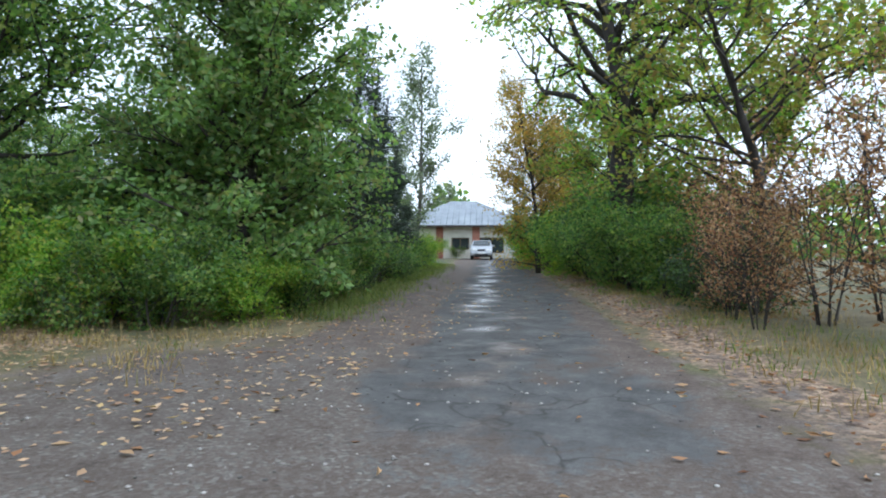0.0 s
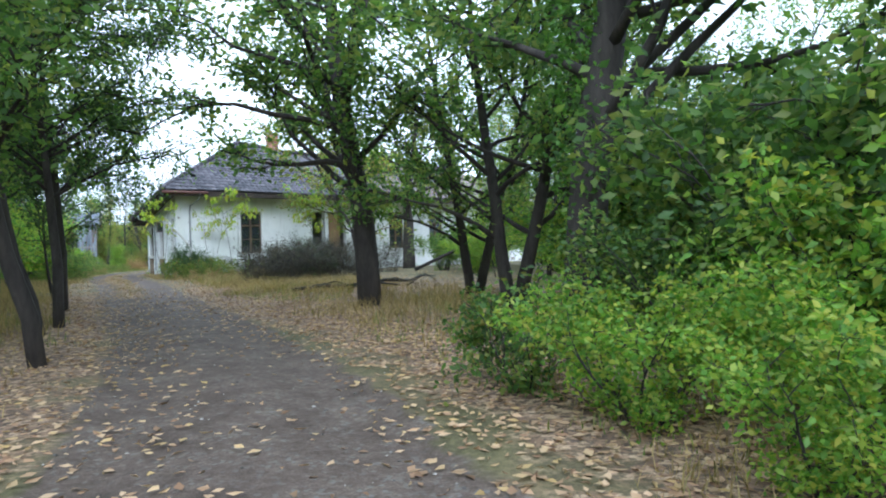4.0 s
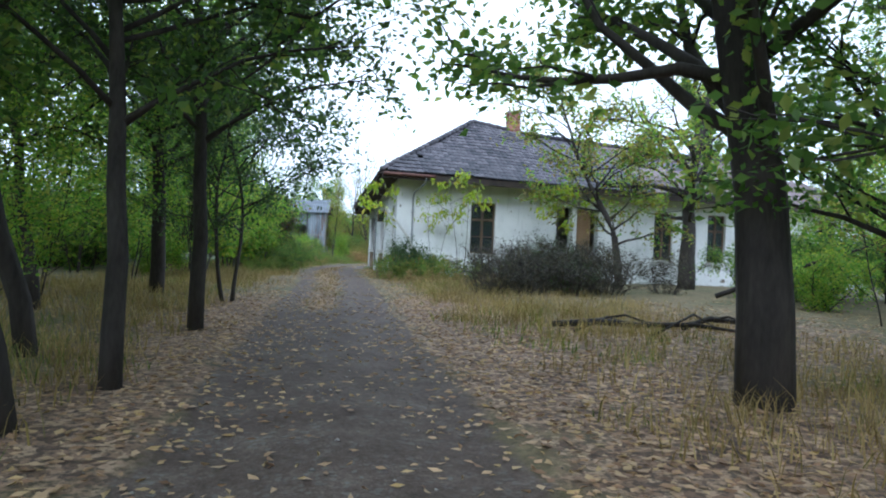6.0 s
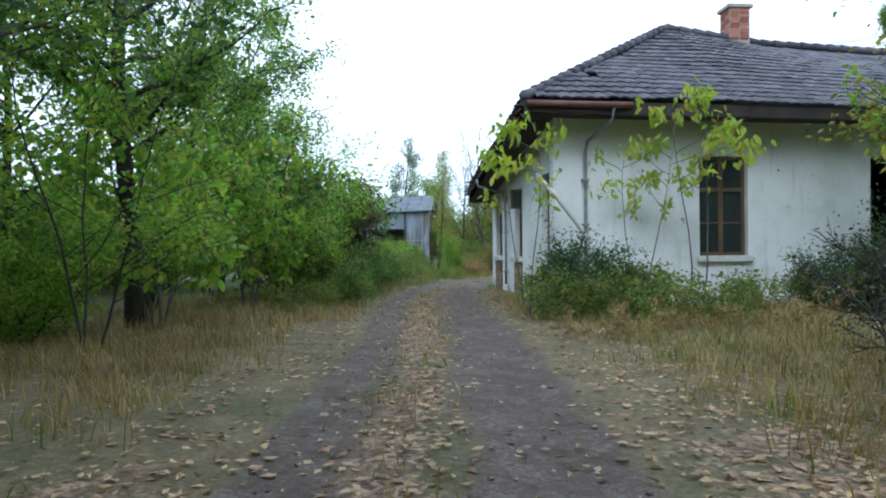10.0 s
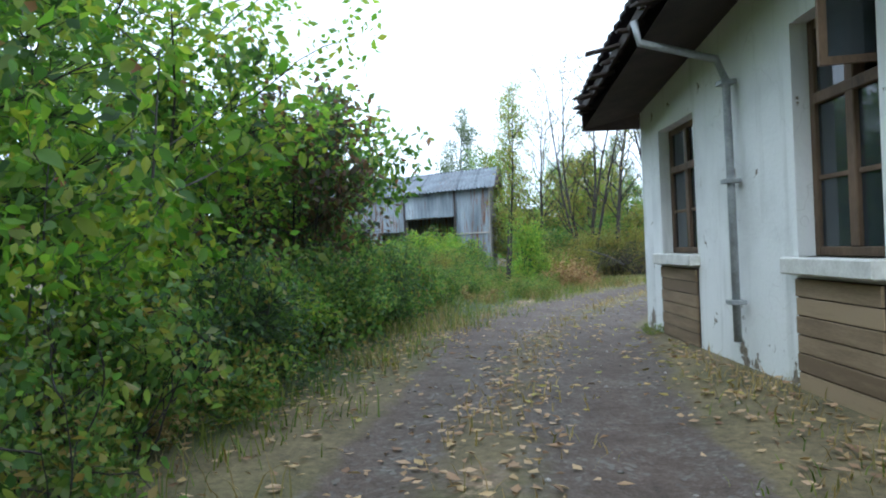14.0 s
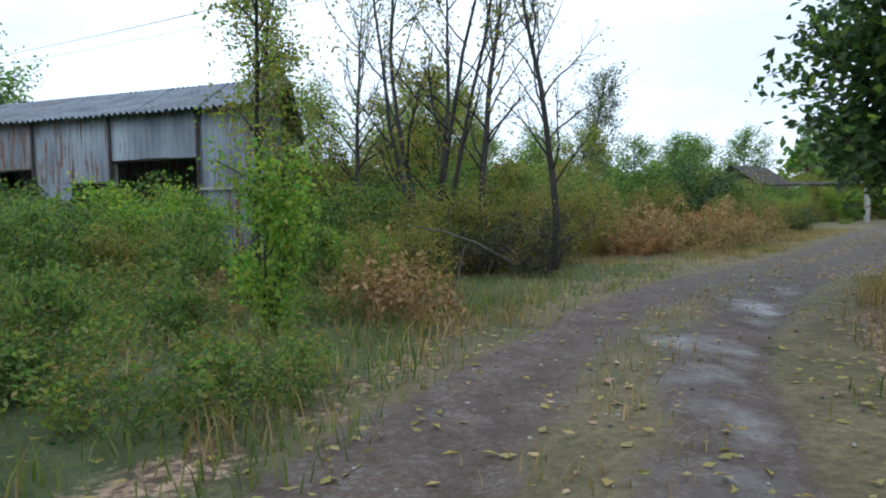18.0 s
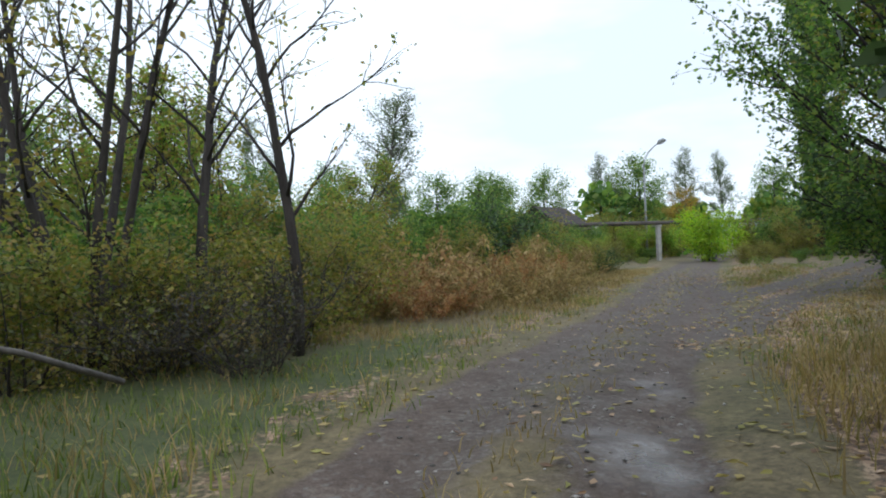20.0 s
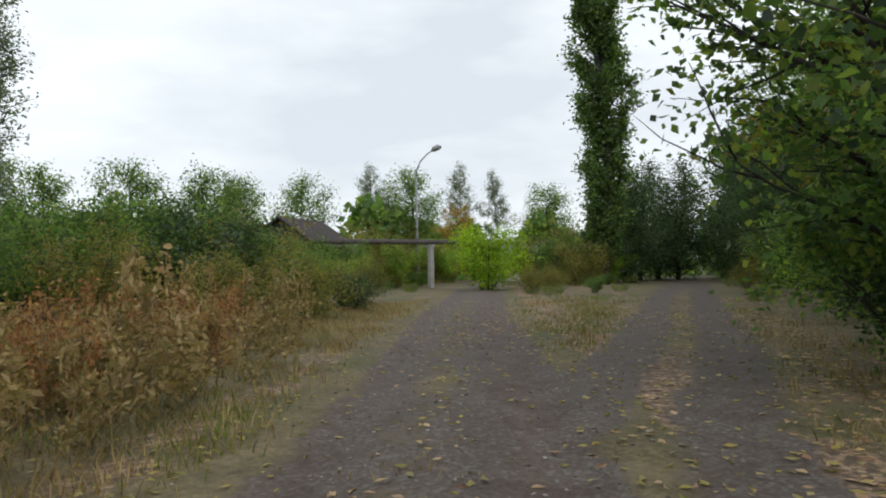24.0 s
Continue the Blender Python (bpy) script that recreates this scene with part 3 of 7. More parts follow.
part("wall_side", fall(wall_mesh("wall_side", HD - 0.004, SIDE_TOP, 0.42, side_holes, M_PLASTER), True), None, house, at=Matrix.Translation((0, HD, 0)) @ pose(0, 0, 0, 0, 0, -90))
part("wall_back", wall_mesh("wall_back", HL, BACK_TOP, 0.42, [], M_PLASTER), None, house, at=pose(HL, HD + 0.42, 0, 0, 0, 180))
part("wall_far_end", fall(wall_mesh("wall_far_end", HD, SIDE_TOP, 0.42, [], M_PLASTER), False), None, house, at=pose(HL + 0.42, 0, 0, 0, 0, 90))
# inner room surfaces, coloured dark to stand for indoor shade
part("room_partition", a_box(5.4, 5.55, 0.43, HD - 0.02, 0.02, 3.14), M_ROOM_GLOOM, house)
part("room_floor", a_box(0.43, HL - 0.02, 0.43, HD - 0.02, 0.1, 0.22), M_ROOM_GLOOM, house)
part("room_ceiling", a_box(0.43, HL - 0.02, 0.43, HD - 0.02, 3.15, 3.22), M_ROOM_GLOOM, house)


def window_part(parent, w, h, at, label="", ajar=False):
    """A wooden casement window, two lights wide, with a transom: outer face towards -y."""
    win = new("window")
    win.parent, win.matrix_basis = parent, at
    if label:
        tagged(win, label)
    f, d = 0.07, 0.09
    part("jamb", a_box(0, f, 0, d, 0, h, 0.006), M_FRAME, win)
    part("jamb", a_box(w - f, w, 0, d, 0, h, 0.006), M_FRAME, win)
    part("head", a_box(f, w - f, 0.002, d, h - f, h, 0.006), M_FRAME, win)
    part("bottom_rail", a_box(f, w - f, 0.002, d, 0, f, 0.006), M_FRAME, win)
    tr = h * 0.64
    part("transom", a_box(f, w - f, -0.012, d, tr, tr + 0.085, 0.008), M_FRAME, win)
    part("mullion", a_box(w / 2 - 0.05, w / 2 + 0.05, -0.008, d - 0.002, f, h - f, 0.008), M_FRAME, win)
    bars = tr * 0.5
    for k, (x0, x1) in enumerate(((f, w / 2 - 0.05), (w / 2 + 0.05, w - f))):
        part("glazing_bar", a_box(x0, x1, 0.012, 0.05, bars, bars + 0.035, 0.004), M_FRAME, win)
        for z0, z1 in ((f, bars), (bars + 0.035, tr), (tr + 0.085, h - f)):
            if ajar and k == 1 and z0 > tr:
                lw, lh = x1 - x0, z1 - z0
                sash = part("open_light", box(box(box(a_box(0, 0.05, -0.02, 0.02, 0, lh), lw - 0.05, lw, -0.02, 0.02, 0, lh), 0.05, lw - 0.05, -0.018, 0.018, 0, 0.05), 0.05, lw - 0.05, -0.018, 0.018, lh - 0.05, lh), M_FRAME, win, "small upper light standing open", at=pose(x1, -0.01, z0, 0, 0, -100) @ pose(0, 0, 0))
                part("sash_pane", a_box(0.045, lw - 0.045, -0.003, 0.003, 0.045, lh - 0.045), M_GLASS, sash)
                continue
            pane = part("pane", a_box(x0 - 0.004, x1 + 0.004, 0.028, 0.034, z0 - 0.004, z1 + 0.004), M_GLASS, win)
            pane.visible_shadow = False
    return win


def sill_part(parent, w, at):
    return part("window_sill", a_box(-0.06, w + 0.06, -0.12, 0.2, -0.13, 0.0, 0.012), M_SILL, parent, at=at)


for x0, x1, z0, z1 in FRONT:
    window_part(house, x1 - x0, z1 - z0, pose(x0, 0.13, z0))
    sill_part(house, x1 - x0, pose(x0, 0, z0))
for k, (a, b) in enumerate(SIDE):
    m = pose(0.13, b, S_LO, 0, 0, -90)
    window_part(house, b - a, S_HI[k] - S_LO, m, ajar=(k == 1))
    sill_part(house, b - a, pose(0, b, S_LO, 0, 0, -90))
    niche = part("boarded_opening", a_box(-0.004, b - a + 0.004, -0.012, 0.02, 0.0, S_LO - 0.16), M_SOFFIT, house, "faded brown boards closing the basement opening", at=pose(0, b, 0.0, 0, 0, -90))
    for j in range(6):
        z = 0.01 + j * 0.142
        part("board", a_box(0.0, b - a, -0.03 - 0.006 * (j % 2), -0.013, z, z + 0.132, 0.004), M_BOARD, niche)

# the doorway, half open
dw = DOORWAY[1] - DOORWAY[0]
part("door_post", a_box(0.72, 0.92, 0.02, 0.3, 0.0, 2.84, 0.01), M_PLASTER, house, at=pose(6.7, 0, 0.25))
part("door_leaf", a_box(0, 0.62, 0, 0.05, 0, 2.8, 0.006), M_BLUEDOOR, house, "brown plank door leaf", at=pose(7.66, 0.12, 0.26))
part("door_leaf", a_box(0, 0.62, 0, 0.05, 0, 2.8, 0.006), M_PLASTER, house, "pale door leaf standing open", at=pose(7.36, 0.16, 0.26, 0, 0, 62))
part("doorstep", a_box(6.5, 8.8, -0.9, -0.002, 0.0, 0.24, 0.02), M_CONCRETE, house)

# roof: hipped deck, soffit, fascia, tiles
HIP = 4.15
ex0, ex1, ey0, ey1 = -0.76, HL + EAVE, -EAVE, HD + 0.6
ez, eb, er = 4.05, 3.12, 3.6                # eaves at the front, sagged eaves at the back
RY = 4.4
roof_v = [(ex0, ey0, ez), (ex1, ey0, er), (ex1, ey1, eb), (ex0, ey1, eb), (HIP, RY, RIDGE), (HL - HIP, RY, RIDGE - 0.26)]


def ridge_sag(x):
    """How far the ridge has sunk below its straight line."""
    return float(np.interp(x, (HIP, 6.8, 13.7, HL - HIP), (0.0, -0.34, -0.6, -0.7)))


deck = bmesh.new()
ridge_x = (HIP, 6.8, 10.2, 13.7, HL - HIP)
dv = [deck.verts.new((p[0], p[1], p[2] - 0.05)) for p in roof_v[:4]]
rv = [deck.verts.new((x, RY, RIDGE - 0.05 - 0.3 * (x - HIP) / (HL - 2 * HIP) + ridge_sag(x))) for x in ridge_x]
for f in ([dv[0], dv[1], *rv[::-1]], [dv[2], dv[3], *rv], [dv[3], dv[0], rv[0]], [dv[1], dv[2], rv[-1]]):
    deck.faces.new(f)
bmesh.ops.triangulate(deck, faces=deck.faces[:])
roof = part("roof", deck, M_TILES, house, "sagging hipped roof of old dark clay tiles")
soffit = bmesh.new()
iv = [(0.0, 0.0, 3.86), (HL, 0.0, 3.5), (HL, HD + 0.42, 2.95), (0.0, HD + 0.42, 2.95)]
ov = [(p[0], p[1], p[2] - 0.26 - 0.08 * (p[1] > 4)) for p in roof_v[:4]]
sv = [soffit.verts.new(p) for p in ov + iv]
for k in range(4):
    n = (k + 1) % 4
    soffit.faces.new([sv[k], sv[n], sv[4 + n], sv[4 + k]])
part("soffit", soffit, M_SOFFIT, house, "rotten eaves boards coloured darker for the shade under the roof")
for k in range(4):
    p, q = Vector(roof_v[k]), Vector(roof_v[(k + 1) % 4])
    out = (q - p).cross(Vector((0, 0, 1))).normalized() * 0.035
    fb = bmesh.new()
    ring = []
    for e in (p, q):
        deep = 0.13 if k == 3 else 0.25 + 0.1 * (e.y > 4)
        ring.append([fb.verts.new(e + d) for d in (Vector((0, 0, -0.02)), out + Vector((0, 0, -0.02)), out + Vector((0, 0, -deep)), Vector((0, 0, -deep)))])
    for n in range(4):
        fb.faces.new([ring[0][n], ring[0][(n + 1) % 4], ring[1][(n + 1) % 4], ring[1][n]])
    fb.faces.new(ring[0][::-1])
    fb.faces.new(ring[1])
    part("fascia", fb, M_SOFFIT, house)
rng_e = random.Random(12)
for n in range(34):
    u = (n + rng_e.uniform(0.0, 1.0)) / 34
    y = ey0 + (ey1 - ey0) * u
    z = ez + (eb - ez) * u - 0.07
    ln, wd = rng_e.uniform(0.04, 0.18 + 0.22 * (u > 0.75)), rng_e.uniform(0.06, 0.2)
    part("broken_eaves_board", a_box(-ln, 0.08, -wd / 2, wd / 2, -0.014, 0.014, 0.003), M_SOFFIT, house, at=Matrix.Translation((ex0 - 0.02, y, z - rng_e.uniform(0, 0.07))) @ pose(0, 0, 0, rng_e.uniform(-9, 9), rng_e.uniform(-22, 4), rng_e.uniform(-14, 14)))
part("gutter", tube_mesh("gutter", [(ex0 + 0.05, ey0 - 0.1, ez - 0.1), (1.3, ey0 - 0.1, ez - 0.13)], [0.065, 0.065], M_FASCIA, 8), None, house, "short length of red-brown gutter")


def pipe_part(points, r=0.036):
    p = part("downpipe", tube_mesh("downpipe", points, [r] * len(points), M_PIPE, 9), None, house, "dented zinc downpipe")
    for z in (0.6, 1.7, 2.6):
        if points[-1][2] < z:
            q = min(points, key=lambda c: abs(c[2] - z))
            part("bracket", a_box(-0.07, 0.07, -0.07, 0.07, -0.02, 0.02, 0.004), M_PIPE, p, at=pose(q[0], q[1], z))


pipe_part([(0.95, -0.95, 3.9), (0.93, -0.88, 3.66), (0.64, -0.2, 3.36), (0.62, -0.09, 3.14), (0.62, -0.085, 1.6), (0.64, -0.09, 0.28)])
pipe_part([(-0.9, 5.5, 3.2), (-0.86, 5.5, 3.0), (-0.17, 5.5, 2.82), (-0.09, 5.5, 2.62), (-0.09, 5.48, 1.6), (-0.1, 5.44, 0.24)])

CX0, CX1, CY0, CY1, CTOP = 5.9, 6.46, RY - 0.12, RY + 0.4, 7.72
chimney = part("chimney", a_box(CX0, CX1, CY0, CY1, RIDGE - 0.7, CTOP), M_MORTAR, house, "short red brick chimney")
part("chimney_cap", a_box(CX0 - 0.07, CX1 + 0.07, CY0 - 0.07, CY1 + 0.07, CTOP + 0.001, CTOP + 0.1, 0.01), M_MORTAR, chimney)
cb = a_box(-0.12, 0.12, -0.012, 0.012, -0.033, 0.033, 0.004)
brick_me = bm_mesh("brick", cb, M_BRICK)
for row in range(11):
    z = CTOP - 0.05 - row * 0.078
    for col in range(2):
        part("brick", brick_me, None, chimney, at=pose(CX0 + 0.14 + col * 0.27 + (0.015 if row % 2 else -0.015), CY0 - 0.004, z))
    for col in range(2):
        part("brick", brick_me, None, chimney, at=pose(CX0 - 0.004, CY0 + 0.13 + col * 0.26 + (0.015 if row % 2 else -0.01), z, 0, 0, 90))


# clay tiles, in courses
def tile_mesh():
    w, l, n = 0.225, 0.4, 5
    v, f = [], []
    for side in (0, 1):
        for k in range(n + 1):
            u = k / n
            h = 0.028 * math.sin(math.pi * u) + (0.014 if k == n else 0)
            v += [(u * w, 0.0, h + 0.034 - 0.03 * side), (u * w, l, h - 0.016 * side)]
    m = 2 * (n + 1)
    for k in range(n):
        f += [(2 * k, 2 * k + 2, 2 * k + 3, 2 * k + 1), (m + 2 * k, m + 2 * k + 2, 2 * k + 2, 2 * k)]
    return v, f


TV, TF = tile_mesh()
tile_me = mesh_of("roof_tile", TV, TF, M_TILE, False)


def tiled_slope(origin, across, up, width_at, courses, keep_single, sag_of=None):
    """Tiles in courses: one by one over the stretch nearest to the track, joined past that."""
    across, up = Vector(across).normalized(), Vector(up).normalized()
    nrm = across.cross(up)
    base = Matrix((across, up, nrm)).transposed().to_4x4()
    batches = {"roof_tiles": ([], []), "pale_roof_tiles": ([], [])}
    rng = random.Random(5)
    tv = np.array(TV)
    for c in range(courses):
        lo, hi = width_at(c * 0.335)
        k0, k1 = int(math.ceil(lo / 0.225)), int(math.floor(hi / 0.225))
        for k in range(k0, k1):
            if rng.random() < 0.006:
                continue
            sag = 0.03 * math.sin(k * 0.13 + c * 0.3) + rng.uniform(-0.006, 0.006)
            p = Vector(origin) + across * (k * 0.225 + rng.uniform(-0.008, 0.008)) + up * (c * 0.335 + rng.uniform(-0.02, 0.02)) + nrm * (0.035 + sag)
            if sag_of:
                p.z += sag_of(p.x) * c / courses
            m = Matrix.Translation(p) @ base @ Matrix.Rotation(rng.uniform(-0.03, 0.03), 4, "Z")
            if keep_single(p, c, k):
                part("roof_tile", tile_me, None, roof, at=m)
            else:
                mm = np.array(m)
                vs, fs = batches["pale_roof_tiles" if p.x > 10.4 + 0.5 * math.sin(c * 1.7) else "roof_tiles"]
                n0 = len(vs) * len(tv)
                vs.append(tv @ mm[:3, :3].T + mm[:3, 3])
                fs += [tuple(i + n0 for i in f) for f in TF]
    for name, (vs, fs) in batches.items():
        if vs:
            pale = name.startswith("pale")
            tagged(part(name, mesh_of(name, np.concatenate(vs), fs, M_TILES_PALE if pale else M_TILES), None, roof), "rows of bleached pinkish clay tiles" if pale else "rows of old clay tiles", kind="stuff")


slope_len = math.hypot(RY + EAVE, RIDGE - ez)
run_up = (RY + EAVE) / slope_len
COURSES = int(slope_len / 0.335)


def front_width(s):
    t = s * run_up / (RY + EAVE)
    return (HIP - ex0) * t + 0.02, (ex1 - ex0) - (HIP - ex0) * t


tiled_slope((ex0, ey0 - 0.05, ez - 0.03), (ex1 - ex0, 0, er - ez), (0, RY + EAVE, RIDGE - ez), front_width, COURSES, lambda p, c, k: p.x < 5.2 and c < 8, ridge_sag)
side_len = math.hypot(HIP - ex0, RIDGE - (ez + eb) / 2)


def side_width(s):
    t = s / side_len
    whole = math.hypot(ey1 - ey0, ez - eb)
    peak = whole * (ey1 - RY) / (ey1 - ey0)
    return peak * t + 0.02, whole - (whole - peak) * t


tiled_slope((ex0 - 0.05, ey1, eb - 0.03), (0, -(ey1 - ey0), ez - eb), (HIP - ex0, 0, RIDGE - (ez + eb) / 2), side_width, int(side_len / 0.335), lambda p, c, k: c < 3)
# hip and ridge caps
for a, b in (((ex0, ey0, ez), (HIP, RY, RIDGE)), ((ex0, ey1, eb), (HIP, RY, RIDGE)), ((HIP, RY, RIDGE), (HL - HIP, RY, RIDGE - 0.26))):
    a, b = Vector(a), Vector(b)
    n = int((b - a).length / 0.38)
    for k in range(n):
        p, q = a.lerp(b, k / n), a.lerp(b, (k + 1.12) / n)
        if abs(a.y - RY) < 0.01:
            p.z, q.z = p.z + ridge_sag(p.x), q.z + ridge_sag(q.x)
        part("ridge_tile", tube_mesh("ridge_tile", [p + Vector((0, 0, 0.05)), q + Vector((0, 0, 0.03))], [0.12, 0.095], M_TILE, 7), None, roof)


# ---- the corrugated barn ----
BC = np.array([-1.35, 25.08])
BU = np.array([-0.844, 0.536])
BV = np.array([0.1, 0.995])
BLEN, BDEP, BH, BR = 11.9, 6.0, 3.5, 4.45
barn = thing("barn", (BC[0], BC[1], 0), "derelict barn of rusty corrugated steel sheets with open bays", "barn")


def bp(u, v, z):
    q = BU * u + BV * v
    return (q[0], q[1], z)


def corrugated(p0, pu, pz, width, height, mat, pitch=0.17, depth=0.036, lap=0.0):
    """A corrugated sheet: p0 a corner, pu the way across the waves, pz the way along them."""
    p0, pu, pz = Vector(p0), Vector(pu).normalized(), Vector(pz).normalized()
    nrm = pu.cross(pz)
    n = max(2, int(width / pitch * 6))
    v, f = [], []
    for k in range(n + 1):
        s = width * k / n
        o = nrm * (depth * math.sin(2 * math.pi * s / pitch) + lap)
        v += [p0 + pu * s + o, p0 + pu * s + o + pz * height]
    for k in range(n):
        f.append((2 * k, 2 * k + 2, 2 * k + 3, 2 * k + 1))
    return mesh_of("sheet", v, f, mat, True)


BAYS = [0.0, 1.55, 4.05, 6.5, 9.25, BLEN]
HEADS = [None, 2.45, 1.95, 2.35, None]
for k in range(5):
    u0, u1 = BAYS[k], BAYS[k + 1]
    lo = HEADS[k] if HEADS[k] is not None else 0.15
    n = max(1, round((u1 - u0) / 0.92))
    for j in range(n):
        a = u0 + (u1 - u0) * j / n
        wd = (u1 - u0) / n + 0.04
        part("sheet", corrugated(bp(a, 0, lo + 0.02 * (j % 2)), (BU[0], BU[1], 0), (0, 0, 1), wd, BH - lo, M_TINRUST if k == 3 or (k == 4 and j == 2) else M_TIN, lap=0.012 * (j % 2)), None, barn)
    part("post", a_box(-0.08, 0.08, -0.08, 0.08, 0, BH, 0.01), M_OLDWOOD, barn, at=pose(*bp(u1 - 0.02, 0.16, 0)))
part("post", a_box(-0.08, 0.08, -0.08, 0.08, 0, BH, 0.01), M_OLDWOOD, barn, at=pose(*bp(0.12, 0.16, 0)))
for u in BAYS[1:-1]:
    part("batten", a_box(-0.035, 0.035, -0.02, 0.02, 0.3 if u < 2 else 1.7, BH - 0.05, 0.006), M_SOFFIT, barn, at=Matrix.Translation(bp(u, -0.075, 0)) @ pose(0, 0, 0, 0, 0, math.degrees(math.atan2(BU[1], BU[0]))))
part("girt", a_box(-1.55, 0.0, -0.015, 0.015, 1.72, 1.78, 0.005), M_OLDWOOD, barn, at=Matrix.Translation(bp(0, -0.07, 0)) @ pose(0, 0, 0, 0, 0, math.degrees(math.atan2(-BU[1], -BU[0]))))
part("sheet", corrugated(bp(5.3, -0.03, 1.0), (BU[0], BU[1], 0), (0, 0, 1), 1.1, 0.95, M_TIN), None, barn)
for k in (1, 2, 3):
    u0, u1 = BAYS[k], BAYS[k + 1]
    part("lintel", tube_mesh("lintel", [bp(u0, 0.12, HEADS[k] + 0.03), bp(u1, 0.12, HEADS[k] + 0.03)], [0.07, 0.07], M_OLDWOOD, 6), None, barn)
# gable end of grey planks, towards the road
n = 26
for k in range(n):
    v0 = BDEP * k / n
    top = BH + (BR - BH) * (1 - abs(v0 / BDEP - 0.5) * 2)
    if 3.9 < v0 < 4.7:
        continue
    bm = a_box(-0.012, 0.012, 0.006, BDEP / n - 0.006, 0.05 + 0.05 * (k % 3), top, 0.003)
    part("plank", bm, M_OLDWOOD, barn, at=Matrix.Translation(bp(0, v0, 0)) @ pose(0, 0, 0, 0, 0, math.degrees(math.atan2(BV[1], BV[0])) - 90))
part("back_wall", corrugated(bp(0, BDEP, 0.1), (BU[0], BU[1], 0), (0, 0, 1), BLEN, BH - 0.35, M_TIN), None, barn)
part("end_wall", corrugated(bp(BLEN, 0, 0.1), (BV[0], BV[1], 0), (0, 0, 1), BDEP, BH, M_TIN), None, barn)
for sgn, v0 in ((0, -0.35), (1, BDEP + 0.35)):
    mid = BDEP / 2
    n = 14
    for k in range(n):
        a = -0.35 + (BLEN + 0.7) * k / n
        s = Vector(bp(a, v0, BH + 0.06 - 0.1))
        e = Vector(bp(a, mid, BR + 0.12))
        part("roof_sheet", corrugated(s, (BU[0], BU[1], 0), e - s, (BLEN + 0.7) / n + 0.05, (e - s).length, M_TINROOF, lap=0.014 * (k % 2)), None, barn)
part("barge_board", tube_mesh("barge_board", [bp(-0.36, -0.4, BH - 0.1), bp(-0.36, BDEP / 2, BR + 0.06), bp(-0.36, BDEP + 0.4, BH - 0.1)], [0.09, 0.09, 0.09], M_SOFFIT, 4), None, barn)


# ---- plants ----
def leaf_arrays(pos, size, rng, droop=0.25, ratio=0.55, fold=0.2, ovate=False):
    """Leaves as folded blades at the given places, four-cornered or ovate."""
    n = len(pos)
    d = rng.normal(size=(n, 3))
    d[:, 2] = d[:, 2] * 0.6 - droop
    d /= np.linalg.norm(d, axis=1)[:, None]
    s = np.cross(d, rng.normal(size=(n, 3)))
    s /= np.linalg.norm(s, axis=1)[:, None] + 1e-9
    nn = np.cross(d, s)
    ln = size * rng.uniform(0.65, 1.3, size=(n, 1))
    a = pos
    tip = pos + d * ln
    if ovate:
        at = lambda u, w, side: pos + d * ln * u + side * s * ln * ratio * w + nn * ln * fold * w - np.array([0, 0, 1.0]) * ln * 0.12 * u * u  # noqa: E731
        v = np.stack([at(0, 0, 0), at(0.2, 0.34, -1), at(0.48, 0.46, -1), at(0.78, 0.25, -1), at(1, 0, 0), at(0.78, 0.25, 1), at(0.48, 0.46, 1), at(0.2, 0.34, 1), at(0.5, 0, 0)], 1).reshape(-1, 3)
        k = np.arange(n)[:, None] * 9
        return v, np.concatenate([k + np.array([[i, (i + 1) % 8, 8]]) for i in range(8)], 0)
    mid = pos + d * ln * 0.45
    l = mid + s * ln * ratio * 0.5 + nn * ln * fold * 0.5
    r = mid - s * ln * ratio * 0.5 + nn * ln * fold * 0.5
    v = np.stack([a, r, tip, l], 1).reshape(-1, 3)
    k = np.arange(n)[:, None] * 4
    f = np.concatenate([k + np.array([[0, 1, 2]]), k + np.array([[0, 2, 3]])], 0)
    return v, f


def fast_mesh(name, v, f, mat):
    """A mesh of triangles from arrays."""
    me = bpy.data.meshes.new(name)
    me.vertices.add(len(v))
    me.vertices.foreach_set("co", np.ascontiguousarray(v, dtype=np.float32).ravel())
    me.loops.add(f.size)
    me.loops.foreach_set("vertex_index", np.ascontiguousarray(f, dtype=np.int32).ravel())
    me.polygons.add(len(f))
    me.polygons.foreach_set("loop_start", np.arange(0, f.size, f.shape[1], dtype=np.int32))
    me.update(calc_edges=True)
    me.materials.append(mat)
    return me


def bend(p, d, length, n, rng, wander, up=0.0):
    pts = [np.array(p, float)]
    d = np.array(d, float)
    d /= np.linalg.norm(d)
    for _ in range(n):
        d = d + rng.normal(size=3) * wander + np.array([0, 0, up])
        d /= np.linalg.norm(d)
        pts.append(pts[-1] + d * length / n)
    return np.array(pts)


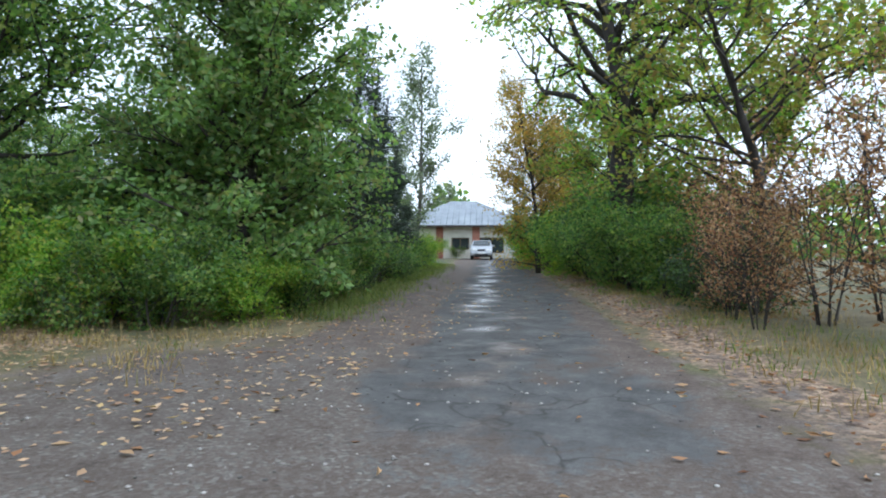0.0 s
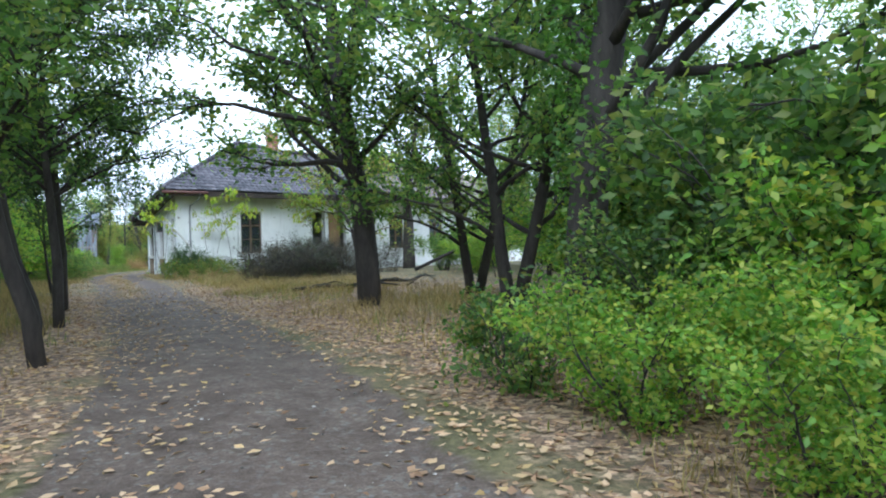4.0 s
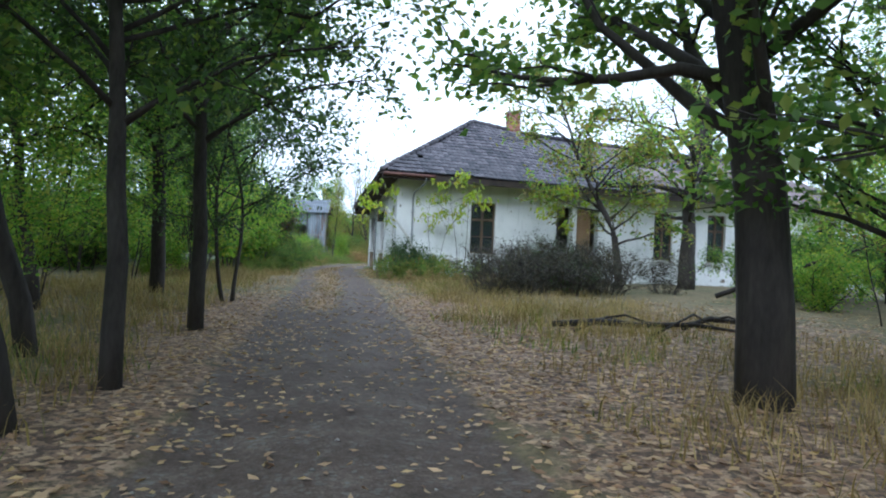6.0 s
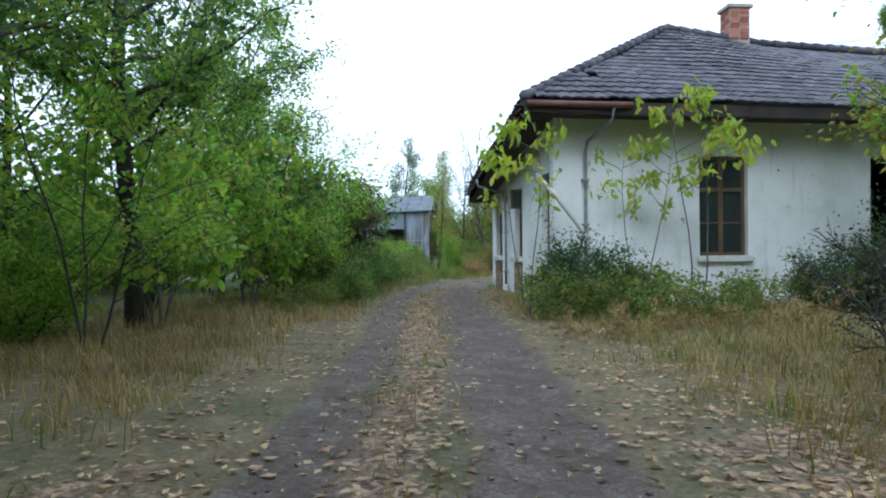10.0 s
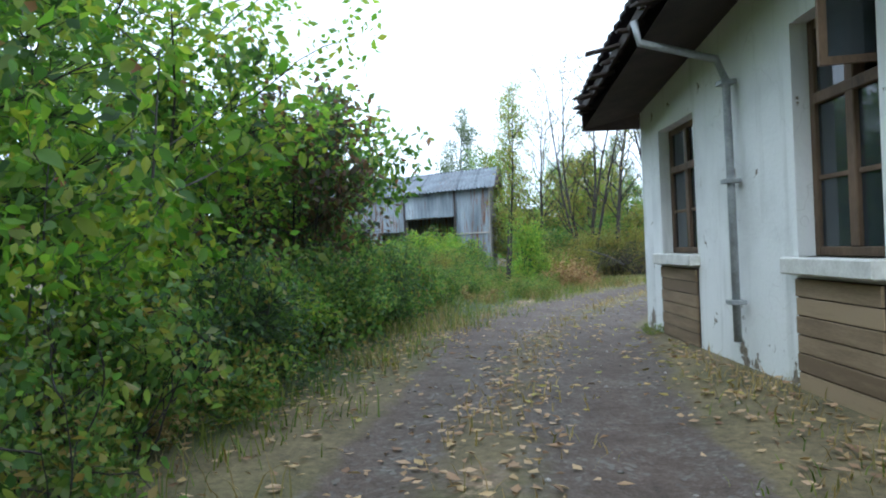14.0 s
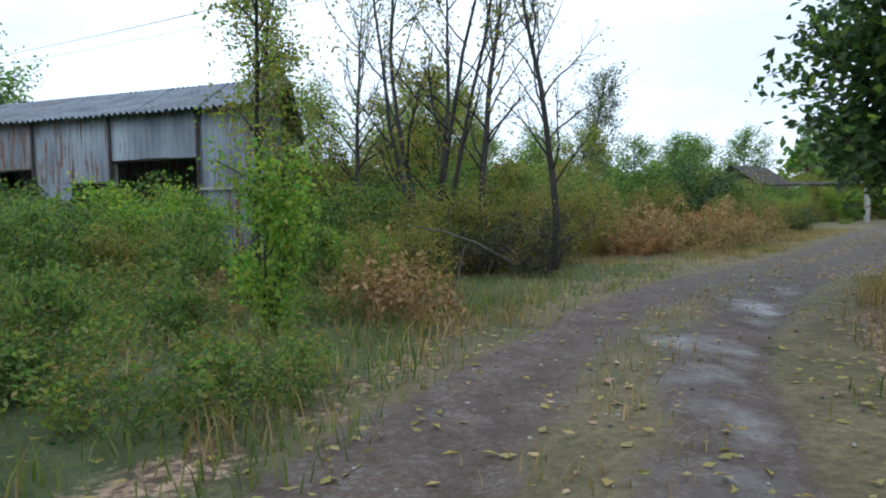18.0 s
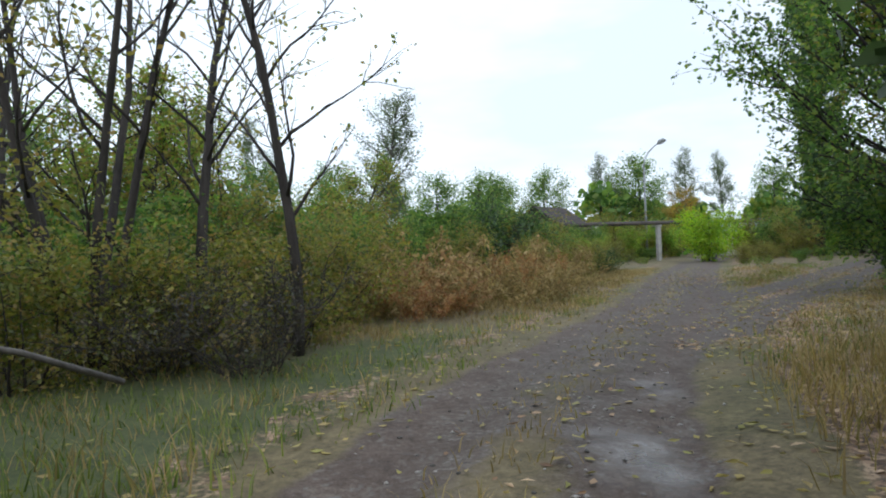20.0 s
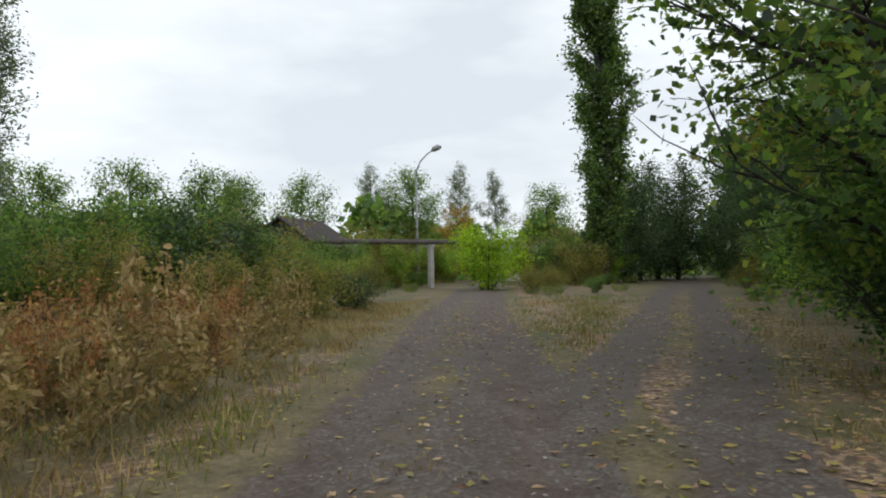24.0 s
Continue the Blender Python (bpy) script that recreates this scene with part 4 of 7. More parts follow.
def plant_meshes(seed, height, girth, lo, spread, limbs, leaves, leaf, leaf_mat, bark, shape="round", stems=1, lean=(0, 0), wander=0.1, scatter=0.22, sub=4, ratio=0.55, elev=None, stem_gap=0.25, leaf2=None, ovate=False, droop=0.25):
    """Trunk and crown meshes of a tree or shrub whose foot is at the origin."""
    rng = np.random.default_rng(seed)
    tv, tf, n0 = [], [], 0
    tips, weights = [], []

    def add(pts, r0, r1, sides):
        nonlocal n0
        v, f = tube(pts, np.linspace(r0, r1, len(pts)), sides)
        tv.append(v)
        tf.extend([[i + n0 for i in q] for q in f])
        n0 += len(v)

    for s in range(stems):
        ang = 2 * math.pi * (s + rng.uniform(0, 0.6)) / stems
        out = 0.0 if stems == 1 else stem_gap
        base = np.array([math.cos(ang) * out * 0.4, math.sin(ang) * out * 0.4, -0.15])
        d = np.array([lean[0] + math.cos(ang) * out * (0.9 if stems > 1 else 0), lean[1] + math.sin(ang) * out * (0.9 if stems > 1 else 0), 1.0])
        hs = height * (rng.uniform(0.75, 1.0) if stems > 1 else 1.0)
        trunk = bend(base, d, hs, 12, rng, wander * 0.5, 0.04)
        add(trunk, girth * (1.0 if stems == 1 else 0.75), girth * 0.12, 9 if girth > 0.1 else 6)
        per = max(2, limbs // stems)
        for k in range(per):
            u = lo + (1 - lo) * (k + rng.uniform(0, 1)) / per
            i = u * 12
            q = trunk[int(i)] * (1 - i % 1) + trunk[min(12, int(i) + 1)] * (i % 1)
            c = (u - lo) / (1 - lo)
            if shape == "cone":
                ln, el = spread * (1 - c ** 1.5) ** 0.9 + 0.15, 0.3
            elif shape == "spruce":
                ln, el = spread * (1 - c) ** 0.9 + 0.1, -0.22
            elif shape == "poplar":
                ln, el = spread * (0.55 + 0.6 * math.sin(math.pi * min(1, c * 0.9 + 0.1))), 1.6
            elif shape == "shrub":
                ln, el = spread * (0.55 + 0.5 * math.sin(math.pi * c)), 0.5
            else:
                ln, el = spread * (0.35 + 0.75 * math.sin(math.pi * min(1, 0.22 + 0.78 * c))), 0.55
            el = elev if elev is not None else el
            a = rng.uniform(0, 2 * math.pi)
            ln *= rng.uniform(0.7, 1.15)
            limb = bend(q, (math.cos(a), math.sin(a), el + rng.uniform(-0.15, 0.25)), ln, 6, rng, wander, 0.03)
            add(limb, max(0.008, girth * 0.33 * (1 - 0.6 * c)), 0.006, 5)
            for j in range(sub):
                w = rng.uniform(0.06 if shape in ("cone", "spruce") else 0.3, 1.0)
                i2 = w * 6
                q2 = limb[int(i2)] if i2 >= 6 else limb[int(i2)] * (1 - i2 % 1) + limb[int(i2) + 1] * (i2 % 1)
                dd = limb[min(6, int(i2) + 1)] - limb[max(0, int(i2) - 1)] + rng.normal(size=3) * 0.35 * ln / 3
                twig = bend(q2, dd, ln * rng.uniform(0.28, 0.5), 4, rng, wander * 1.5)
                add(twig, max(0.005, girth * 0.1), 0.003, 3)
                tips.append(twig)
                weights.append(ln)
    trunk_me = mesh_of("trunk", np.concatenate(tv), tf, bark, True)
    tips, weights = np.array(tips), np.array(weights)
    pick = rng.choice(len(tips), size=leaves, p=weights / weights.sum())
    u = rng.uniform(0.0, 1.0, size=leaves) * 4
    i = np.minimum(u.astype(int), 3)
    fr = (u - i)[:, None]
    pos = tips[pick, i] * (1 - fr) + tips[pick, i + 1] * fr + rng.normal(size=(leaves, 3)) * scatter
    pos[:, 2] = np.maximum(pos[:, 2], 0.03)
    v, f = leaf_arrays(pos, leaf, rng, droop, ratio, ovate=ovate)
    crowns = [fast_mesh("crown", v, f, leaf_mat)]
    if leaf2 is not None:
        cut = int(leaves * leaf2[1])
        v2, f2 = leaf_arrays(pos[:cut] + rng.normal(size=(cut, 3)) * 0.05, leaf * 1.05, rng, ratio=ratio)
        crowns.append(fast_mesh("second_foliage", v2, f2, leaf2[0]))
    return trunk_me, crowns


KINDS = {}


def kind_of(key, name, label, category, group, **how):
    KINDS[key] = (name, label, category, group, plant_meshes(**how))


def plant(key, x, y, size=1.0, turn=None, label="", dz=0.0, squash=1.0):
    """One plant of a kind, standing on the ground."""
    name, lab, category, group, (trunk_me, crowns) = KINDS[key]
    rng = random.Random(int(x * 131 + y * 977 + 5))
    ob = new(name)
    ob.empty_display_size = 0.2
    a = rng.uniform(0, 360) if turn is None else turn
    ob.matrix_basis = pose(x, y, z_at(x, y) + dz, 0, 0, a) @ Matrix.Diagonal((size, size, size * squash, 1))
    tagged(ob, label or lab, category, group)
    part("trunk" if category == "tree" else "stem", trunk_me, None, ob)
    for k, c in enumerate(crowns):
        extra = ("ivy", "ivy leaves climbing the trunk") if key == "big" else ("second_foliage", "leaves of a second colour among the rest")
        part("crown" if k == 0 else extra[0], c, None, ob, "" if k == 0 else extra[1])
    return ob


kind_of("thuja", "evergreen_tree", "tall broad evergreen with dense green sprays down to the ground", "tree", "evergreens by the drive",
        seed=1, height=10.5, girth=0.2, lo=0.03, spread=2.7, limbs=190, leaves=52000, leaf=0.14, leaf_mat=L_THUJA, bark=M_BARK, shape="cone", scatter=0.13, sub=5)
kind_of("spruce", "spruce_tree", "dark green conifer with drooping boughs", "tree", "conifers by the drive",
        seed=2, height=8.6, girth=0.18, lo=0.05, spread=2.0, limbs=70, leaves=20000, leaf=0.12, leaf_mat=L_SPRUCE, bark=M_BARK, shape="spruce", scatter=0.13, sub=6, ratio=0.3)
kind_of("bush", "bush", "dense green bush at the verge", "bush", "green bushes",
        seed=3, height=2.3, girth=0.045, lo=0.08, spread=1.25, limbs=42, leaves=8600, leaf=0.1, leaf_mat=L_GREEN, bark=M_BARK, shape="shrub", stems=7, scatter=0.15, sub=5, wander=0.2, stem_gap=0.45)
kind_of("bush2", "bush", "bright green leafy bush at the verge", "bush", "green bushes",
        seed=4, height=2.2, girth=0.045, lo=0.08, spread=1.2, limbs=40, leaves=7600, leaf=0.11, leaf_mat=L_BRIGHT, bark=M_BARK, shape="shrub", stems=6, scatter=0.15, sub=5, wander=0.2, stem_gap=0.45)
kind_of("bushdark", "bush", "dark tangled bush with small leaves", "bush", "dark bushes",
        seed=5, height=1.9, girth=0.04, lo=0.05, spread=1.3, limbs=48, leaves=6500, leaf=0.09, leaf_mat=L_DARK, bark=M_BARK, shape="shrub", stems=8, scatter=0.14, sub=6, wander=0.2, stem_gap=0.5)
kind_of("bramble", "bramble", "low dark half-bare bramble thicket", "bush", "brambles before the house",
        seed=6, height=1.9, girth=0.02, lo=0.1, spread=0.8, limbs=80, leaves=2200, leaf=0.06, leaf_mat=L_BRAMBLE, bark=M_BARK, shape="shrub", stems=16, scatter=0.12, sub=7, wander=0.22, stem_gap=0.7)
kind_of("big", "tree", "large deciduous tree with ivy-green trunk and spreading dark limbs", "tree", "big trees",
        seed=7, height=12.0, girth=0.25, lo=0.17, spread=4.1, limbs=52, leaves=29000, leaf=0.14, leaf_mat=L_GREEN, bark=M_BARK, wander=0.16, scatter=0.17, sub=7)
rng_i = np.random.default_rng(70)
iv_a, iv_z = rng_i.uniform(0, 2 * np.pi, 1500), 1.6 + rng_i.uniform(0, 1, 1500) * 4.6
iv_r = 0.26 * (1 - iv_z / 13) + rng_i.uniform(0.0, 0.13, 1500)
KINDS["big"][4][1].append(fast_mesh("ivy", *leaf_arrays(np.stack([iv_r * np.cos(iv_a), iv_r * np.sin(iv_a), iv_z], 1), 0.085, rng_i, 0.5), M_IVY))
kind_of("mid", "tree", "slender dark-stemmed tree with thin green crown", "tree", "trees along the track",
        seed=8, height=8.0, girth=0.1, lo=0.26, spread=2.5, limbs=34, leaves=12000, leaf=0.1, leaf_mat=L_GREEN, bark=M_BARK, wander=0.15, scatter=0.15, sub=6)
kind_of("mid2", "tree", "slim leaning tree with dark leaves", "tree", "trees along the track",
        seed=9, height=7.5, girth=0.09, lo=0.28, spread=2.3, limbs=30, leaves=10000, leaf=0.095, leaf_mat=L_GREEN, bark=M_BARK, wander=0.17, scatter=0.15, sub=6, lean=(0.1, 0.05))
# dark leaf colour stands for this crown's silhouette against the sky
kind_of("twin", "tree", "two-stemmed small tree over the track, its dense crown coloured dark as a silhouette", "tree", "trees along the track",
        seed=10, height=6.8, girth=0.062, lo=0.26, spread=2.5, limbs=44, leaves=15000, leaf=0.085, leaf_mat=L_DARK, bark=M_BARK, stems=2, wander=0.14, scatter=0.16, sub=7, stem_gap=0.26)
kind_of("orange", "tree", "small tree turning orange and yellow", "tree", "",
        seed=11, height=8.0, girth=0.12, lo=0.05, spread=2.3, limbs=46, leaves=14000, leaf=0.12, leaf_mat=L_ORANGE, bark=M_BARK, scatter=0.17, sub=6)
kind_of("brownbush", "shrub", "shrub with withered brown leaves", "shrub", "withered shrubs",
        seed=12, height=3.2, girth=0.025, lo=0.1, spread=1.5, limbs=44, leaves=2000, leaf=0.095, leaf_mat=L_BROWN, bark=M_BARK, shape="shrub", stems=7, scatter=0.16, sub=5, ratio=0.4)
kind_of("broad", "sapling", "bushy sapling with large bright drooping leaves", "tree", "saplings beside the track",
        seed=13, height=4.4, girth=0.05, lo=0.12, spread=1.7, limbs=32, leaves=2000, leaf=0.19, leaf_mat=L_BRIGHT, bark=M_BARKG, shape="shrub", stems=4, scatter=0.16, sub=5, ratio=0.6, ovate=True, droop=0.7)
kind_of("broadgreen", "sapling", "thick green sapling clump with broad leaves", "tree", "saplings beside the track",
        seed=14, height=4.3, girth=0.05, lo=0.06, spread=1.6, limbs=36, leaves=2800, leaf=0.15, leaf_mat=L_GREEN, bark=M_BARK, shape="shrub", stems=5, scatter=0.15, sub=5, ratio=0.6, ovate=True, droop=0.5, leaf2=(L_BROWN, 0.06))
kind_of("yellowsap", "sapling", "thin sapling with drooping yellow-green leaves at the house wall", "tree", "saplings at the house",
        seed=15, height=3.9, girth=0.022, lo=0.55, spread=0.95, limbs=13, leaves=270, leaf=0.165, leaf_mat=L_YELLOW, bark=M_BARKG, shape="shrub", stems=2, scatter=0.09, sub=2, ratio=0.5, stem_gap=0.2, ovate=True, droop=1.2)
kind_of("sparse", "tree", "tall half-bare tree with dark branches and a few leaves", "tree", "half-bare trees",
        seed=16, height=9.0, girth=0.1, lo=0.22, spread=2.2, limbs=24, leaves=750, leaf=0.1, leaf_mat=L_OLIVE, bark=M_BARK, wander=0.12, scatter=0.12, sub=7, elev=1.1)
kind_of("sparsemulti", "tree", "many-stemmed half-bare willow with thin olive leaves", "tree", "half-bare trees",
        seed=17, height=9.0, girth=0.085, lo=0.15, spread=1.9, limbs=40, leaves=1700, leaf=0.095, leaf_mat=L_OLIVE, bark=M_BARK, stems=5, wander=0.1, scatter=0.13, sub=6, elev=1.2, stem_gap=0.28)
kind_of("willow", "tree", "slender light-leaved tree before the barn", "tree", "",
        seed=18, height=9.0, girth=0.07, lo=0.32, spread=0.8, limbs=40, leaves=6500, leaf=0.075, leaf2=(L_BRIGHT, 0.35), leaf_mat=L_OLIVE, bark=M_BARK, stems=2, scatter=0.2, sub=5, elev=1.2, stem_gap=0.12)
kind_of("olivebush", "bush", "olive green scrub bush with fine leaves", "bush", "scrub bushes",
        seed=19, height=2.4, girth=0.035, lo=0.05, spread=1.3, limbs=44, leaves=6500, leaf=0.1, leaf_mat=L_OLIVE, bark=M_BARK, shape="shrub", stems=8, scatter=0.24, sub=5, wander=0.2, stem_gap=0.5)
kind_of("poplar", "poplar_tree", "tall narrow columnar poplar", "tree", "",
        seed=20, height=21.0, girth=0.3, lo=0.05, spread=1.75, limbs=130, leaves=30000, leaf=0.19, leaf_mat=L_GREEN, bark=M_BARK, shape="poplar", scatter=0.2, sub=5, leaf2=(L_DARK, 0.6))
kind_of("birch", "tree", "light silvery tree with a loose narrow crown", "tree", "silvery trees",
        seed=21, height=11.5, girth=0.14, lo=0.12, spread=2.0, limbs=50, leaves=8500, leaf=0.15, leaf_mat=L_GREY, bark=M_BARKG, shape="round", scatter=0.2, sub=5, elev=1.0)
kind_of("fartree", "tree", "rounded dark green tree in the distance", "tree", "distant trees",
        seed=22, height=9.0, girth=0.2, lo=0.08, spread=2.9, limbs=50, leaves=9000, leaf=0.2, leaf_mat=L_GREEN, bark=M_BARK, scatter=0.35, sub=5)
kind_of("lime", "bush", "lime-green bush at the end of the road", "bush", "",
        seed=23, height=2.5, girth=0.05, lo=0.05, spread=1.2, limbs=40, leaves=6000, leaf=0.13, leaf_mat=L_LIME, bark=M_BARK, shape="shrub", stems=6, scatter=0.22, sub=5, wander=0.2, stem_gap=0.45)
kind_of("lacy", "tree", "tree with airy hanging green foliage beside the road", "tree", "roadside trees",
        seed=24, height=9.0, girth=0.17, lo=0.16, spread=2.8, limbs=44, leaves=13000, leaf=0.12, leaf_mat=L_GREEN, bark=M_BARK, stems=2, scatter=0.15, sub=7, stem_gap=0.2)
kind_of("brownweed", "weed", "withered brown weed with curled dead leaves", "weed", "withered weeds",
        seed=25, height=1.15, girth=0.012, lo=0.2, spread=0.4, limbs=46, leaves=1500, leaf=0.07, leaf_mat=L_RUSTY, bark=L_BROWN, shape="shrub", stems=14, scatter=0.06, sub=4, ratio=0.4, stem_gap=0.95, wander=0.15)
kind_of("dryweed", "weed", "pale dry weed with curled leaves", "weed", "withered weeds",
        seed=26, height=1.2, girth=0.012, lo=0.25, spread=0.35, limbs=30, leaves=900, leaf=0.085, leaf_mat=L_DRY, bark=L_DRY, shape="shrub", stems=9, scatter=0.05, sub=3, ratio=0.45, stem_gap=1.0, wander=0.15)
kind_of("greenweed", "weed", "clump of knee-high green weeds", "weed", "green weeds",
        seed=27, height=1.3, girth=0.012, lo=0.1, spread=0.42, limbs=54, leaves=1300, leaf=0.085, leaf2=(L_OLIVE, 0.55), leaf_mat=L_GREEN, bark=L_GRASS, shape="shrub", stems=18, scatter=0.1, sub=3, stem_gap=1.15, wander=0.16)

kind_of("under", "sapling", "slender understorey sapling with light green leaves", "tree", "saplings under the trees",
        seed=28, height=5.6, girth=0.035, lo=0.1, spread=1.9, limbs=34, leaves=4200, leaf=0.105, leaf_mat=L_BRIGHT, bark=M_BARK, stems=3, wander=0.14, scatter=0.16, sub=5, stem_gap=0.25)
kind_of("roadside", "tree", "leafy tree with dark green hanging branches beside the road", "tree", "roadside trees",
        seed=29, height=8.0, girth=0.14, lo=0.1, spread=2.4, limbs=56, leaves=34000, leaf=0.095, leaf_mat=L_DARK, bark=M_BARK, stems=2, scatter=0.12, sub=7, stem_gap=0.18)
kind_of("darktree", "tree", "dense dark green conifer-like tree by the far track", "tree", "dark trees",
        seed=30, height=8.0, girth=0.16, lo=0.04, spread=2.6, limbs=70, leaves=12000, leaf=0.16, leaf_mat=L_DARK, bark=M_BARK, shape="cone", scatter=0.3, sub=5)
kind_of("mixed", "tree", "airy tree with olive and light green leaves", "tree", "airy trees",
        seed=31, height=6.6, girth=0.12, lo=0.2, spread=2.5, limbs=30, leaves=5200, leaf=0.115, leaf_mat=L_OLIVE, bark=M_BARK, wander=0.2, scatter=0.13, sub=6, leaf2=(L_BRIGHT, 0.5))

kind_of("upright", "bush", "tall narrow bright green bush before the barn", "bush", "",
        seed=32, height=2.7, girth=0.03, lo=0.06, spread=0.55, limbs=44, leaves=4200, leaf=0.09, leaf_mat=L_BRIGHT, bark=M_BARK, shape="shrub", stems=5, scatter=0.14, sub=5, stem_gap=0.12, wander=0.12)

kind_of("tanweed", "weed", "withered tan weed with large curled leaves", "weed", "withered weeds",
        seed=33, height=1.2, girth=0.012, lo=0.2, spread=0.4, limbs=26, leaves=230, leaf=0.11, leaf_mat=L_TAN, bark=L_BROWN, shape="shrub", stems=10, scatter=0.06, sub=4, ratio=0.5, stem_gap=0.6, wander=0.15, ovate=True)

kind_of("thicket", "bush", "tangled broad-leaved bush with green, yellow and dull red leaves", "bush", "thickets beside the track",
        seed=34, height=1.7, girth=0.02, lo=0.05, spread=0.95, limbs=44, leaves=2300, leaf=0.1, leaf_mat=L_GREEN, bark=M_BARK, shape="shrub", stems=9, scatter=0.12, sub=5, ratio=0.65, stem_gap=0.5, wander=0.22, ovate=True, droop=0.5, leaf2=(L_OLIVE, 0.16))
kind_of("oak", "tree", "thick dark-trunked tree with a spreading leafy crown", "tree", "trees along the track",
        seed=35, height=9.0, girth=0.17, lo=0.3, spread=3.0, limbs=36, leaves=16000, leaf=0.105, leaf_mat=L_GREEN, bark=M_BARK, wander=0.13, scatter=0.15, sub=7)
kind_of("gnarled", "tree", "gnarled tree with a thick dark trunk and a thin yellow-green crown", "tree", "",
        seed=36, height=7.8, girth=0.33, lo=0.3, spread=3.7, limbs=30, leaves=5200, leaf=0.125, leaf_mat=L_BRIGHT, bark=M_BARK, wander=0.24, scatter=0.13, sub=7, leaf2=(L_OLIVE, 0.5))
kind_of("silver", "tree", "silvery light-leaved tree with a full loose crown", "tree", "silvery trees",
        seed=37, height=7.8, girth=0.12, lo=0.1, spread=1.6, limbs=64, leaves=11000, leaf=0.1, leaf_mat=L_GREY, bark=M_BARKG, scatter=0.14, sub=6, elev=1.0)
kind_of("dusky", "sapling", "dark sapling with dusky maroon and green leaves", "tree", "saplings beside the track",
        seed=40, height=3.7, girth=0.04, lo=0.12, spread=1.15, limbs=40, leaves=2600, leaf=0.105, leaf_mat=L_DUSKY, bark=M_BARK, shape="shrub", stems=4, scatter=0.13, sub=6, ratio=0.6, ovate=True, droop=0.6, leaf2=(L_DARK, 0.35))
kind_of("straight", "tree", "upright dark-trunked tree with a dense shady crown", "tree", "trees along the track",
        seed=41, height=8.6, girth=0.115, lo=0.3, spread=2.9, limbs=40, leaves=16000, leaf=0.095, leaf_mat=L_DARK, bark=M_BARK, wander=0.11, scatter=0.15, sub=7, leaf2=(L_GREEN, 0.4))
kind_of("column", "tree", "narrow roadside tree leafy down to breast height", "tree", "roadside trees",
        seed=39, height=6.6, girth=0.08, lo=0.2, spread=1.05, limbs=70, leaves=15000, leaf=0.095, leaf_mat=L_DARK, bark=M_BARK, stems=2, scatter=0.11, sub=6, stem_gap=0.12, elev=0.5, leaf2=(L_GREEN, 0.4))
kind_of("overhang", "tree", "roadside tree whose leafy branches hang out over the track", "tree", "roadside trees",
        seed=38, height=8.2, girth=0.16, lo=0.12, spread=3.4, limbs=60, leaves=17000, leaf=0.105, leaf_mat=L_GREEN, bark=M_BARK, stems=2, scatter=0.13, sub=7, stem_gap=0.2, ratio=0.7, leaf2=(L_DARK, 0.3))

# the island between the drive and the track
for x, y, s in ((1.5, -33.2, 1.0), (4.0, -32.0, 0.68)):
    plant("thuja", x, y, s)
for x, y, s in ((10.8, -31.6, 1.0), (13.4, -30.9, 0.95), (16.2, -30.4, 0.88), (19.0, -29.9, 0.7)):
    plant("spruce", x, y, s)
plant("birch", 25.5, -29.2, 1.05)
plant("big", -0.45, -27.5, 1.05, 20)
plant("big", -0.2, -21.2, 1.0, 200)
for k, x, y, s in (("bush", -1.4, -33.7, 0.72), ("bush2", -0.3, -34.4, 0.55), ("bush2", -1.2, -32.4, 0.8), ("bush2", -0.9, -30.8, 0.75), ("bush", -0.6, -29.2, 0.7), ("bush", 0.7, -31.2, 1.2),
                   ("bush", 0.6, -29.9, 1.3), ("bush", 1.0, -34.7, 0.5), ("bush", 2.6, -34.4, 0.5), ("bush", 4.2, -34.0, 0.65), ("bushdark", 6.5, -33.6, 0.75), ("bush", 9.0, -33.2, 0.7),
                   ("bushdark", 12.0, -32.7, 0.7), ("bush", 15.5, -32.0, 0.65), ("bush2", 20.0, -31.0, 0.7), ("bush", 2.6, -29.0, 1.4), ("bush", 4.5, -27.5, 1.5), ("bushdark", 3.0, -31.0, 1.5),
                   ("bush", 5.5, -30.5, 1.5), ("bush2", -1.7, -31.3, 0.5), ("bush2", -2.6, -30.3, 0.45), ("bush2", -2.9, -31.7, 0.4), ("thicket", -2.5, -29.0, 0.55), ("thicket", -2.3, -32.9, 0.6), ("bush2", 23.0, -30.3, 0.8)):
    plant(k, x, y, s)
# under the two big trees
for k, x, y, s in (("lacy", 1.3, -23.9, 1.05), ("lacy", 2.6, -20.8, 0.95), ("lacy", 3.4, -25.4, 0.62), ("mid", 5.6, -22.6, 0.8), ("bush2", 3.2, -24.4, 0.95), ("bush", 5.0, -24.8, 1.3), ("bush", 7.0, -20.4, 1.0), ("bush2", 9.0, -17.6, 0.9), ("lacy", 8.8, -20.6, 0.75)):
    plant(k, x, y, s)
# beyond the drive
plant("orange", 18.6, -37.0, 1.0)
plant("orange", 20.8, -37.2, 0.85)
